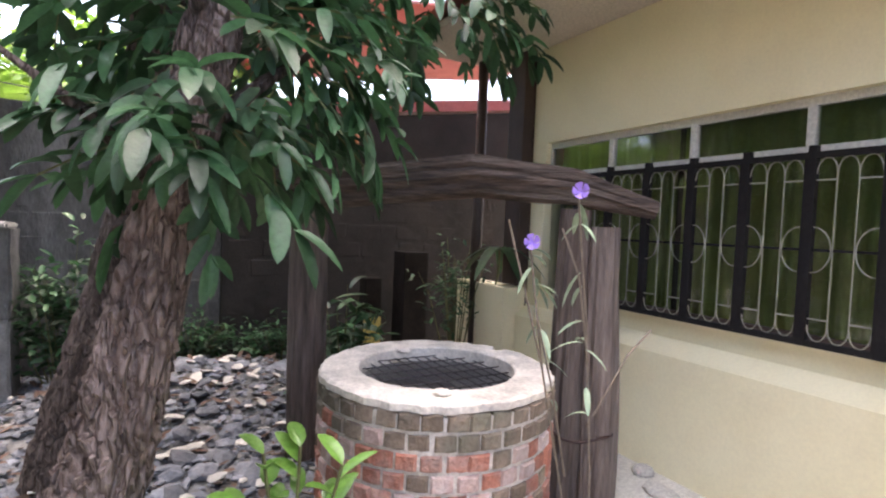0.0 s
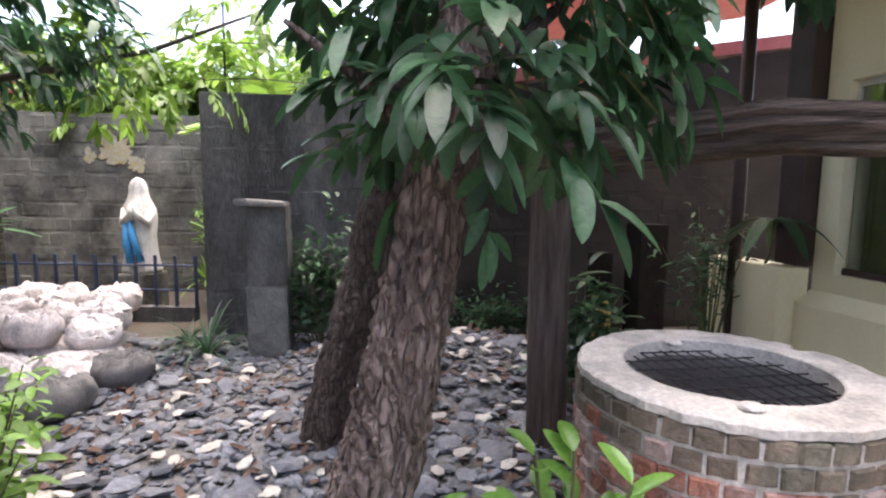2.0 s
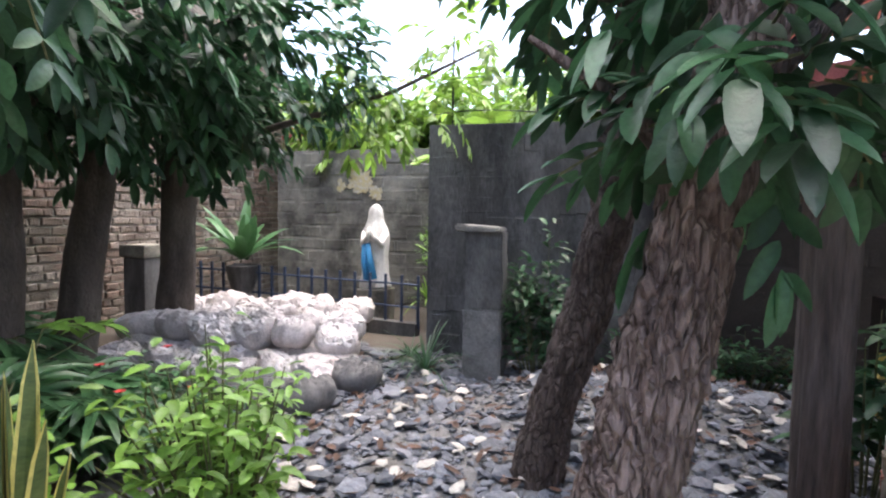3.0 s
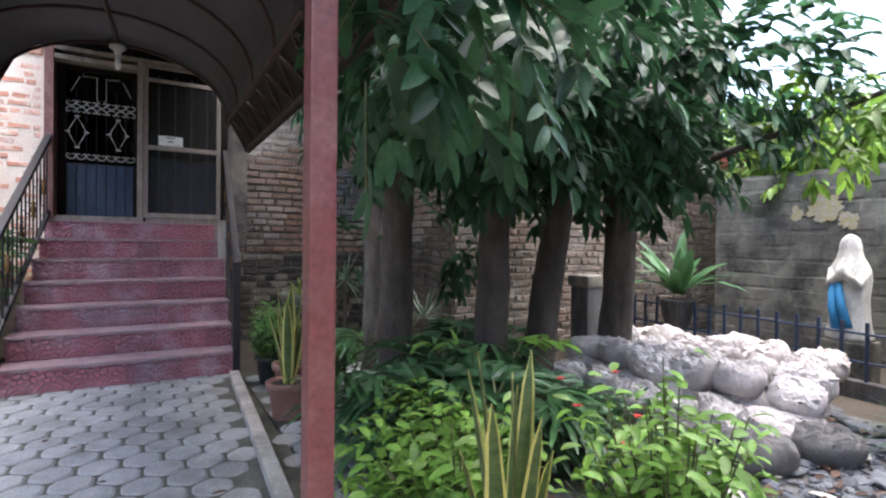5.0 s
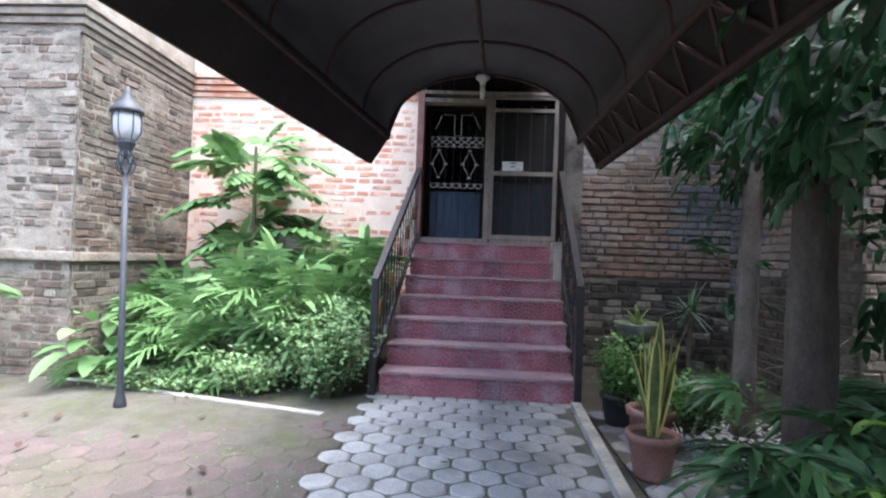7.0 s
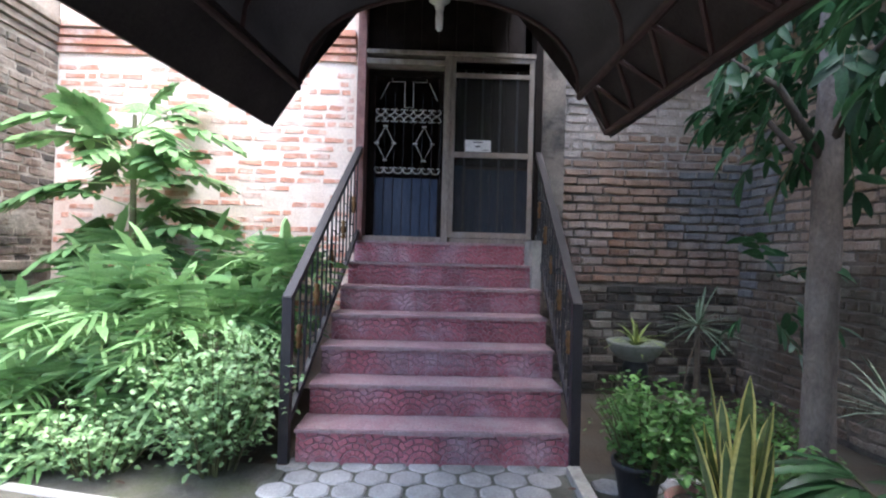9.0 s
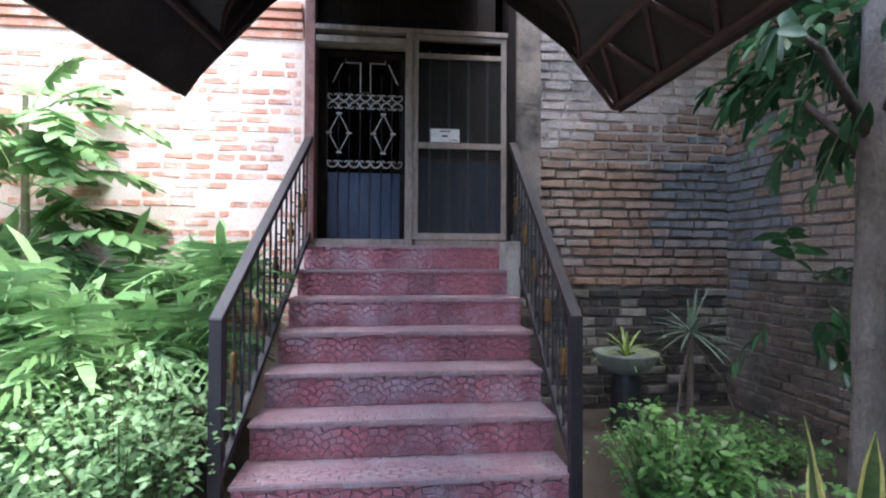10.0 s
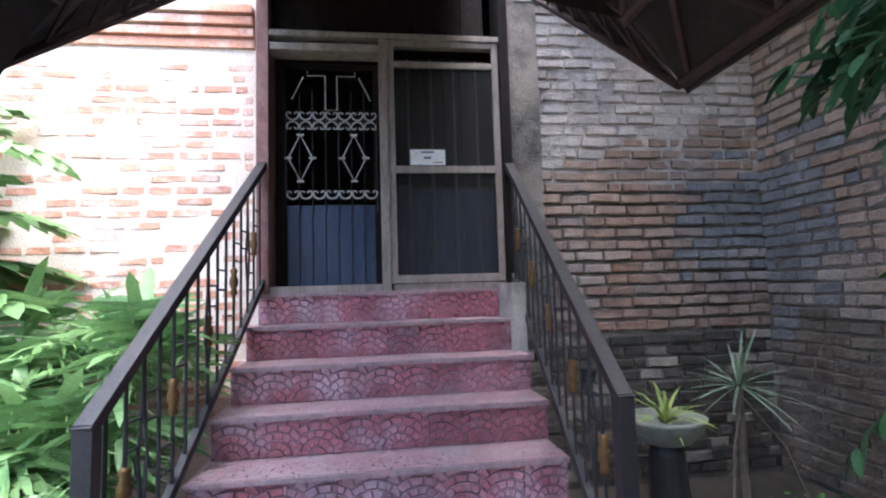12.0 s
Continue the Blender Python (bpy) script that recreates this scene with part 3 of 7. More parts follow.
stair_rail(-1.075, -0.90, "black iron stair railing beside the leafy bed")
stair_rail(0.97, 1.10, "black iron stair railing beside the brick wall")
structure("trim_stair_kerb", boxes((XF + 0.01, -7.9, 0.965, 1.06, -0.05, 1.66)), M_PALE, "pale cement block at the head of the steps", "kerb")

# canopy: arched sheet on steel ribs between two side trusses, and a hood against the church
M_FLAP = surface("dark_canvas_flap", (0.04, 0.033, 0.03), (0.028, 0.023, 0.022), 4.0, 0.85, 0.15)
canopy = thing("canopy", -2.5, -0.1, 2.2, "long dark arched canopy on rusty steel trusses", "canopy")
CX0, CX1 = -5.72, -0.95
left_edge = lambda x: -1.09 - 0.115 * (x + 5.65)
right_edge = lambda x: 0.97
inner_l = lambda x: left_edge(x) + 0.17
inner_r = lambda x: right_edge(x) - 0.17


def arch(x, n=16, drop=0.0):
    a, b = inner_l(x), inner_r(x)
    return [(x, (a + b) / 2 - math.cos(math.pi * i / n) * (b - a) / 2, 2.47 + (0.60 - drop) * math.sin(math.pi * i / n) ** 0.85) for i in range(n + 1)]


bm = bmesh.new()
stations = [CX0 + (CX1 - CX0) * k / 12 for k in range(13)]
grid = [[bm.verts.new(p) for p in arch(x)] for x in stations]
for a, b in zip(grid, grid[1:]):
    for i in range(len(a) - 1):
        bm.faces.new((a[i], b[i], b[i + 1], a[i + 1]))
bmesh.ops.solidify(bm, geom=list(bm.faces), thickness=-0.006)
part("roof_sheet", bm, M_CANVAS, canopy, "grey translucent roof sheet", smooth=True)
x = CX0
while x < CX1:
    part("rib", bars([(p[0], p[1], p[2] - 0.016) for p in arch(x)], r=0.014, seg=8), M_RUST, canopy, smooth=True)
    x += 0.72
part("ridge_bar", bars(((CX0, (inner_l(CX0) + inner_r(CX0)) / 2, 3.045), (CX1, (inner_l(CX1) + inner_r(CX1)) / 2, 3.045)), r=0.016, seg=8), M_RUST, canopy)
for y_out, y_in, nm in ((left_edge, inner_l, "l"), (right_edge, inner_r, "r")):
    part("lower_chord", bars(((CX0 + 0.02, y_out(CX0), 2.255), (CX1, y_out(CX1), 2.255)), r=0.022, seg=8), M_RUST, canopy)
    part("upper_chord", bars(((CX0, y_in(CX0), 2.47), (CX1, y_in(CX1), 2.47)), r=0.022, seg=8), M_RUST, canopy)
    x = CX0 + 0.05
    while x < CX1 - 0.4:
        part("truss_diagonal", bars(((x, y_out(x), 2.255), (x + 0.19, y_in(x + 0.19), 2.47)), r=0.013, seg=6), M_RUST, canopy)
        part("truss_diagonal", bars(((x + 0.19, y_in(x + 0.19), 2.47), (x + 0.38, y_out(x + 0.38), 2.255)), r=0.013, seg=6), M_RUST, canopy)
        x += 0.38
    # outer flap over the truss
    s = -1 if nm == "l" else 1
    bm = bmesh.new()
    a, b = [bm.verts.new((xx, y_out(xx) + (0.026 if s < 0 else 0.025), 2.225)) for xx in (CX0, CX1)], [bm.verts.new((xx, y_in(xx) + 0.03, 2.50)) for xx in (CX0, CX1)]
    bm.faces.new((a[0], a[1], b[1], b[0]))
    bmesh.ops.solidify(bm, geom=list(bm.faces), thickness=0.004)
    part("side_flap", bm, M_FLAP, canopy, "dark side flap")
    # hood bracket rising to the wall
    wall_y = -0.97 if nm == "l" else 1.12
    p0, p1, p2 = (CX0, y_out(CX0), 2.255), (XF + 0.02, wall_y, 4.35), (CX0, y_in(CX0), 2.5)
    p3 = (XF + 0.02, wall_y - s * 0.05, 4.75)
    part("hood_strut", bars((p0, p1), (p2, p3), r=0.018, seg=8), M_RUST, canopy)
    rows = []
    for k in range(12):
        t0, t1 = k / 12, (k + 0.5) / 12
        q0, q1, q2 = Vector(p0).lerp(Vector(p1), t0), Vector(p2).lerp(Vector(p3), t1), Vector(p0).lerp(Vector(p1), (k + 1) / 12)
        rows += [(q0, q1), (q1, q2)]
    for r in rows:
        part("hood_lattice", bars(r, r=0.008, seg=5), M_RUST, canopy)
    bm = bmesh.new()
    vs = [bm.verts.new(p) for p in (Vector(p0).lerp(Vector(p1), 0.0), Vector(p0).lerp(Vector(p1), 0.48), Vector(p2).lerp(Vector(p3), 0.48), p2)]
    bm.faces.new(vs)
    bmesh.ops.solidify(bm, geom=list(bm.faces), thickness=0.004)
    bmesh.ops.translate(bm, verts=bm.verts, vec=(0, s * 0.03, 0))
    part("hood_side", bm, M_FLAP, canopy, "dark hood side panel")
bm = bmesh.new()
top = [(XF + 0.01, p[1] * 1.0, 4.3 + (p[2] - 2.47) * 1.3) for p in arch(CX0)]
g = [[bm.verts.new(p) for p in arch(CX0)], [bm.verts.new(p) for p in top]]
for i in range(16):
    bm.faces.new((g[0][i], g[0][i + 1], g[1][i + 1], g[1][i]))
bmesh.ops.solidify(bm, geom=list(bm.faces), thickness=0.006)
# hood sheet takes the same board colour, with the shade painted in
part("hood_sheet", bm, M_DARK_WOOD, canopy, "hood sheet over the door, darkened as shade")
# posts
for y, x in ((0.495, -1.61), (-1.62, -1.61)):
    pole = part("post", boxes((x - 0.03, x + 0.03, y - 0.03, y + 0.03, -0.05, 2.47), bevel=0.006), M_POST, canopy, "red oxide painted square steel post")
    part("gusset", boxes((x - 0.10, x + 0.10, y - 0.06, y + 0.06, 2.28, 2.46), bevel=0.01), M_RUST, pole)
lamp_bulb = thing("bulb_holder", -5.68, -0.07, 2.85, "white ceramic bulb holder with a small lamp, unlit", "lamp")
bm = bmesh.new()
lathe(bm, [(0.06, 3.03), (0.065, 3.01), (0.03, 2.985), (0.024, 2.95)], 16, (-5.68, -0.07))
part("holder", bm, M_WHITE, lamp_bulb, smooth=True)
bm = bmesh.new()
lathe(bm, [(0.02, 2.949), (0.024, 2.90), (0.022, 2.84), (0.008, 2.825)], 14, (-5.68, -0.07))
part("bulb", bm, M_PAPER, lamp_bulb, "white lamp bulb", smooth=True)

# lamp post by the bed
LX, LY = -5.42, -3.11
M_LAMP = surface("dark_grey_painted_post", (0.045, 0.05, 0.06), (0.03, 0.035, 0.042), 10.0, 0.5, 0.1)
M_GLASS = bpy.data.materials.new("frosted_lamp_glass")
M_GLASS.use_nodes = True
b = M_GLASS.node_tree.nodes["Principled BSDF"]
b.inputs["Base Color"].default_value = (0.75, 0.78, 0.80, 1)
b.inputs["Roughness"].default_value = 0.25
b.inputs["Transmission Weight"].default_value = 0.6
lamp = thing("street_lamp", LX, LY, 0, "dark garden lamp post with a frosted lantern, unlit", "lamp post")
bm = bmesh.new()
lathe(bm, [(0.055, -0.03), (0.05, 0.05), (0.032, 0.12), (0.026, 0.3), (0.024, 2.14)], 14, (LX, LY))
part("pole", bm, M_LAMP, lamp, smooth=True)
sc = bmesh.new()
for k in range(6):
    a = k * math.pi / 3
    pts = [(LX + math.cos(a) * r, LY + math.sin(a) * r, z) for r, z in ((0.02, 2.02), (0.06, 2.06), (0.075, 2.12), (0.05, 2.17), (0.03, 2.14), (0.05, 2.11), (0.055, 2.19), (0.03, 2.24))]
    tube(sc, pts, 0.009, 6)
lathe(sc, [(0.03, 2.16), (0.05, 2.24), (0.075, 2.30), (0.07, 2.33)], 14, (LX, LY))
part("bracket", sc, M_LAMP, lamp, "ornate scroll bracket")
bm = bmesh.new()
lathe(bm, [(0.075, 2.33), (0.105, 2.40), (0.11, 2.50), (0.10, 2.56)], 18, (LX, LY))
lantern = part("lantern_glass", bm, M_GLASS, lamp, "frosted glass lantern", smooth=True)
bm = bmesh.new()
lathe(bm, [(0.135, 2.56), (0.13, 2.59), (0.09, 2.64), (0.045, 2.69), (0.03, 2.74), (0.012, 2.80)], 18, (LX, LY))
part("lantern_cap", bm, M_LAMP, lamp, smooth=True)
for k in range(6):
    a = k * math.pi / 3
    part("lantern_rib", bars([(LX + math.cos(a) * r, LY + math.sin(a) * r, z) for r, z in ((0.08, 2.33), (0.109, 2.40), (0.114, 2.50), (0.105, 2.57))], r=0.005), M_LAMP, lantern)
lamp.matrix_basis = pose(LX, LY, 0, 1.3, 0, 0)   # the post leans a little


# ---- the well under its log frame ----
WX, WY, WZ, WR, WI = 0.92, 1.80, 0.77, 0.52, 0.345
well = thing("well", WX, WY, 0, "round brick well with a pale worn concrete rim", "well")
bm = bmesh.new()
n = 144
rows = [(WR - 0.012, -0.1), (WR - 0.012, WZ - 0.05), (WI + 0.012, WZ - 0.05), (WI + 0.012, 0.1)]
rings = [[bm.verts.new((WX + r * math.cos(2 * math.pi * k / n), WY + r * math.sin(2 * math.pi * k / n), z)) for k in range(n)] for r, z in rows]
for a, b in zip(rings, rings[1:]):
    for k in range(n):
        bm.faces.new((a[k], a[(k + 1) % n], b[(k + 1) % n], b[k]))
M_WELL_MORTAR = surface("grey_well_mortar", (0.60, 0.55, 0.50), (0.46, 0.42, 0.38), 8.0, 0.9, 0.5, (0.25, 0.24, 0.21), 0.5, 4.0)
part("core", bm, M_WELL_MORTAR, well, "grey mortar core")
bm = bmesh.new()
prof = [(WI, WZ - 0.07), (WI, WZ - 0.006), (WI + 0.008, WZ), (WR - 0.012, WZ), (WR, WZ - 0.008), (WR, WZ - 0.035)]
rings = []
for r, z in prof:
    ring = []
    for k in range(n):
        a = 2 * math.pi * k / n
        rr = r
        if r > WR - 0.02:
            rr = r + 0.016 * noise.noise(Vector((math.cos(a) * 9, math.sin(a) * 9, 3))) - 0.012 + 0.007 * abs(math.sin(a * 15))
        if abs(a - 0.35) < 0.06 and r > WI + 0.02:
            rr -= 0.05
        ring.append(bm.verts.new((WX + rr * math.cos(a), WY + rr * math.sin(a), z + 0.005 * noise.noise(Vector((math.cos(a) * 3, math.sin(a) * 3, r * 8))))))
    rings.append(ring)
for a, b in zip(rings, rings[1:]):
    for k in range(n):
        bm.faces.new((a[k], a[(k + 1) % n], b[(k + 1) % n], b[k]))
bmesh.ops.recalc_face_normals(bm, faces=bm.faces)
M_RIM = surface("worn_cement_rim", (0.70, 0.65, 0.585), (0.57, 0.525, 0.475), 9.0, 0.85, 0.35, (0.24, 0.23, 0.21), 0.6, 6.0)
part("rim", bm, M_RIM, well, "pale cement rim with a chipped edge")
bm = bmesh.new()
bmesh.ops.create_circle(bm, cap_ends=True, radius=WI + 0.01, segments=40, matrix=Matrix.Translation((WX, WY, 0.70)))
M_WATER = surface("dark_sheet_in_well", (0.035, 0.04, 0.045), (0.02, 0.022, 0.026), 5.0, 0.3, 0.1, (0.09, 0.09, 0.10), 0.4, 3.0)
part("water", bm, M_WATER, well, "dark water inside the well")
rows = []
for k in range(-6, 7):
    h = math.sqrt(max(0, 0.34 ** 2 - (k * 0.05) ** 2))
    rows.append(((WX + k * 0.05, WY - h, 0.722), (WX + k * 0.05, WY + h, 0.722)))
    if k % 2 == 0:
        rows.append(((WX - h, WY + k * 0.05, 0.728), (WX + h, WY + k * 0.05, 0.728)))
part("grating", bars(*rows, r=0.0035, seg=6), M_IRON, well, "rusted iron grating")
M_WELL_BRICK = surface("orange_well_brick", (0.42, 0.17, 0.115), (0.32, 0.135, 0.10), 9.0, 0.88, 0.6, (0.40, 0.32, 0.29), 0.65, 5.0, thing=0.3)
M_WELL_BRICK_OLD = surface("mossy_well_brick", (0.22, 0.165, 0.125), (0.15, 0.118, 0.09), 9.0, 0.9, 0.5, (0.11, 0.115, 0.085), 0.7, 4.0, thing=0.25)
M_WELL_BRICK_PALE = surface("limewashed_well_brick", (0.45, 0.34, 0.31), (0.38, 0.26, 0.23), 9.0, 0.9, 0.4, (0.5, 0.45, 0.42), 0.7, 4.0, thing=0.15)


def worn_brick(w, d, h, seed):
    """A brick with rounded, knocked edges; x along, y out, z up, its back at y = 0."""
    rng = random.Random(seed)
    bm = bmesh.new()
    j = lambda s: rng.uniform(-s, s)
    k = min(1.0, w / 0.2)
    out = ((-1, -0.96), (-0.35, -1), (0.4, -1), (1, -0.97), (1, 0.95), (0.3, 1), (-0.4, 1), (-1, 0.97))
    mid = [(x * w / 2 + j(0.006) * k, z * h / 2 + j(0.005) * k) for x, z in out]
    back = [bm.verts.new((x, 0, z)) for x, z in mid]
    side = [bm.verts.new((x, d - 0.011 + j(0.003), z)) for x, z in mid]
    front = [bm.verts.new((x - math.copysign(0.009, x) + j(0.003), d + j(0.004), z * 0.78 + j(0.003))) for x, z in mid]
    for a, b in ((back, side), (side, front)):
        for i in range(8):
            bm.faces.new((a[i], a[(i + 1) % 8], b[(i + 1) % 8], b[i]))
    bm.faces.new(front)
    bmesh.ops.recalc_face_normals(bm, faces=bm.faces)
    me = bpy.data.meshes.new("brick")
    bm.to_mesh(me)
    bm.free()
    return me


def mat_variants(meshes, mats):
    out = []
    for m in mats:
        for me in meshes:
            c = me.copy()
            c.materials.append(m)
            out.append(c)
    return out


well_bricks = {m.name: mat_variants([worn_brick(0.081, 0.05, 0.062, s) for s in range(3)], [m]) for m in (M_WELL_BRICK, M_WELL_BRICK_OLD, M_WELL_BRICK_PALE)}
rng = random.Random(4)
COURSES, AROUND = 10, 36
for c in range(COURSES):
    z = WZ - 0.070 - c * 0.073
    for k in range(AROUND):
        a = 2 * math.pi * (k + 0.5 * (c % 2) + 0.06 * rng.uniform(-1, 1)) / AROUND
        old = (0.95 if c < 2 else 0.22) + 0.3 * math.cos(a + 0.2) + 0.35 * noise.noise(Vector((math.cos(a) * 2, math.sin(a) * 2, c * 0.4)))
        pick = M_WELL_BRICK_OLD if rng.random() < old else (M_WELL_BRICK_PALE if rng.random() < 0.4 else M_WELL_BRICK)
        ob = link_mesh("brick", rng.choice(well_bricks[pick.name]), None, well)
        ob.matrix_parent_inverse = Matrix.Identity(4)
        r = WR - 0.052 + rng.uniform(-0.004, 0.004)
        ob.matrix_basis = well.matrix_basis.inverted() @ Matrix.Translation((WX + r * math.cos(a), WY + r * math.sin(a), z)) @ Euler((0, rng.uniform(-0.03, 0.03), a - math.pi / 2)).to_matrix().to_4x4()
pebbles = ((0.88, 2.06, 0.78), (0.74, 1.43, 0.78))
for x, y, z in pebbles:
    bm = bmesh.new()
    bmesh.ops.create_icosphere(bm, subdivisions=2, radius=0.03)
    for v in bm.verts:
        v.co = Vector((v.co.x * 1.3, v.co.y, v.co.z * 0.5)) * (1 + 0.25 * noise.noise(v.co * 40))
    bmesh.ops.translate(bm, verts=bm.verts, vec=(x, y, z))
    tagged(part("pebble", bm, M_RIM), "small pale stone lying on the well rim", "stone")

# log frame
frame_thing = thing("log_gantry", 1.1, 2.2, 0, "rough weathered log frame standing over the well", "log frame")


def log_mesh(pts, radii, seed, seg=28, groove=0.16):
    """A rough log: a swept bar with deep lengthwise cracks."""
    bm = bmesh.new()
    fine, rad = [], []
    for i in range(len(pts) - 1):
        for k in range(8):
            t = k / 8
            fine.append(Vector(pts[i]).lerp(Vector(pts[i + 1]), t))
            rad.append(radii[i] * (1 - t) + radii[i + 1] * t)
    fine.append(Vector(pts[-1])), rad.append(radii[-1])
    tube(bm, fine, rad, seg)
    bm.verts.ensure_lookup_table()
    for i, p in enumerate(fine):
        for k in range(seg):
            v = bm.verts[i * seg + k]
            a = 2 * math.pi * k / seg
            s = noise.noise(Vector((math.cos(a) * 3.0, math.sin(a) * 3.0, i * 0.10 + seed * 5))) + 0.9 * noise.noise(Vector((math.cos(a) * 8, math.sin(a) * 8, i * 0.06 + seed)))
            v.co = p + (v.co - p) * (1 + groove * s)
    return bm


part("post", log_mesh([(0.62, 2.84, -0.08), (0.61, 2.82, 0.8), (0.60, 2.80, 1.52)], [0.115, 0.105, 0.105], 1), M_LOG, frame_thing)
part("post", log_mesh([(1.72, 1.60, -0.08), (1.71, 1.60, 0.7), (1.70, 1.60, 1.42)], [0.10, 0.095, 0.075], 2, groove=0.26), M_LOG_PALE, frame_thing, "pale weathered log post")
part("post", log_mesh([(1.58, 1.70, -0.08), (1.58, 1.69, 0.7), (1.58, 1.66, 1.5)], [0.085, 0.08, 0.07], 3, groove=0.22), M_LOG, frame_thing)
part("beam", log_mesh([(0.42, 2.98, 1.56), (0.85, 2.5, 1.60), (1.25, 2.05, 1.66), (1.56, 1.66, 1.61), (1.83, 1.40, 1.50)], [0.10, 0.105, 0.10, 0.08, 0.04], 5, seg=44, groove=0.33), M_BEAM, frame_thing, "cracked weathered log beam")
part("tie_wire", bars([(1.65 + 0.16 * math.cos(a), 1.63 + 0.14 * math.sin(a), 0.42 + 0.01 * math.sin(3 * a)) for a in [2 * math.pi * i / 20 for i in range(21)]], r=0.006), M_RUST, frame_thing, "rusty tie wire")

# posts and stub timbers by the rear wall
for x, y, w, h, lab in ((1.75, 4.7, 0.09, 0.85, "short dark timber stub leaning by the wall"), (2.15, 4.6, 0.14, 1.12, "dark square timber post by the wall")):
    t = thing("timber_stub", x, y, 0, lab, "post", "timber stubs by the wall")
    part("shaft", boxes((x - w, x + w * 0.9, y - w, y + w, -0.05, h), bevel=0.012), M_DARK_WOOD, t)
t = thing("yellow_board", 1.72, 4.56, 0, "small yellow painted board against a stub", "board")
M_YELLOW = surface("yellow_paint", (0.55, 0.42, 0.12), (0.45, 0.34, 0.10), 8.0, 0.7, 0.1, (0.2, 0.16, 0.08), 0.5, 6.0)
part("face", boxes((1.64, 1.82, 4.58, 4.60, -0.03, 0.46), bevel=0.003), M_YELLOW, t)
column = thing("concrete_column", -1.22, 4.65, 0, "short grey concrete column with a cap", "column")
M_COLUMN = surface("mottled_column_cement", (0.14, 0.136, 0.132), (0.085, 0.082, 0.08), 7.0, 0.92, 0.6, (0.035, 0.035, 0.036), 0.75, 3.0, stretch=(1, 1, 0.4))
M_COLUMN_FOOT = surface("pale_column_foot_cement", (0.25, 0.245, 0.235), (0.17, 0.165, 0.158), 6.0, 0.92, 0.5, (0.08, 0.08, 0.078), 0.6, 3.5)


def rough_block(x0, x1, y0, y1, z0, z1, amp, seed, step=0.05, tilt=0.0):
    """A cast block with uneven faces, chipped arrises and a sloping top."""
    bm = box(bmesh.new(), x0, x1, y0, y1, z0, z1)
    bmesh.ops.bevel(bm, geom=list(bm.edges), offset=0.016, segments=2, affect="EDGES")
    bmesh.ops.subdivide_edges(bm, edges=[e for e in bm.edges if e.calc_length() > step * 1.5], cuts=max(2, int((z1 - z0) / step)), use_grid_fill=True)
    for v in bm.verts:
        p = v.co * 5 + Vector((seed, 0, 0))
        d = Vector((noise.noise(p), noise.noise(p + Vector((9, 0, 0))), noise.noise(p + Vector((0, 9, 0)))))
        v.co += d * amp + Vector((noise.noise(p * 4), noise.noise(p * 4 + Vector((5, 0, 0))), 0)) * amp * 0.4
        v.co.z += tilt * (v.co.x - x0) * (v.co.z - z0) / (z1 - z0)
    return bm


part("foot", rough_block(-1.40, -1.07, 4.51, 4.81, -0.06, 0.60, 0.014, 3), M_COLUMN_FOOT, column, "paler cement foot")
part("shaft", rough_block(-1.39, -1.07, 4.52, 4.81, 0.585, 1.27, 0.014, 5), M_COLUMN, column)
part("cap", rough_block(-1.47, -1.08, 4.47, 4.83, 1.255, 1.325, 0.012, 8, 0.03, -0.08), surface("grey_cap_cement", (0.27, 0.26, 0.24), (0.18, 0.172, 0.16), 6.0, 0.9, 0.5), column, "pale broken slab on top")


# ---- house window and grille ----
M_PANE = bpy.data.materials.new("window_glass")
M_PANE.use_nodes = True
b = M_PANE.node_tree.nodes["Principled BSDF"]
b.inputs["Base Color"].default_value = (0.85, 0.9, 0.87, 1)
b.inputs["Roughness"].default_value = 0.03
b.inputs["Transmission Weight"].default_value = 1.0
M_FRAME = surface("pale_window_frame", (0.62, 0.60, 0.54), (0.52, 0.50, 0.45), 8.0, 0.5, 0.05)
M_CURTAIN = surface("olive_green_curtain", (0.20, 0.23, 0.075), (0.14, 0.165, 0.05), 3.0, 0.85, 0.1, trans=0.2)
WZ0, WZ1, WZM = 0.90, 2.08, 1.83
window = thing("window_1", HX, 0.3, WZ0, "long window with pale frame and green curtains inside", "window", kind="structure")
mull = [2.98 - 0.62 * k for k in range(9)]
fr = bmesh.new()
part("bottom_rail", boxes((HX + 0.05, HX + 0.09, -2.4, 2.98, WZ0, WZ0 + 0.04)), M_BROWN, window)
box(fr, HX + 0.05, HX + 0.09, -2.4, 2.98, WZ1 - 0.04, WZ1)
box(fr, HX + 0.052, HX + 0.088, -2.4, 2.98, WZM - 0.018, WZM + 0.018)
part("window_frame", fr, M_FRAME, window)
for y in mull:
    part("mullion", boxes((HX + 0.045, HX + 0.085, y - 0.02, y + 0.02, WZM + 0.019, WZ1 - 0.041), bevel=0.003), M_FRAME, window)
for a, b2 in zip(mull, mull[1:]):
    p = part("pane", boxes((HX + 0.066, HX + 0.070, b2 + 0.021, a - 0.021, WZ0 + 0.041, WZM - 0.019), (HX + 0.066, HX + 0.070, b2 + 0.021, a - 0.021, WZM + 0.019, WZ1 - 0.041)), M_PANE, window)
    p.visible_shadow = False
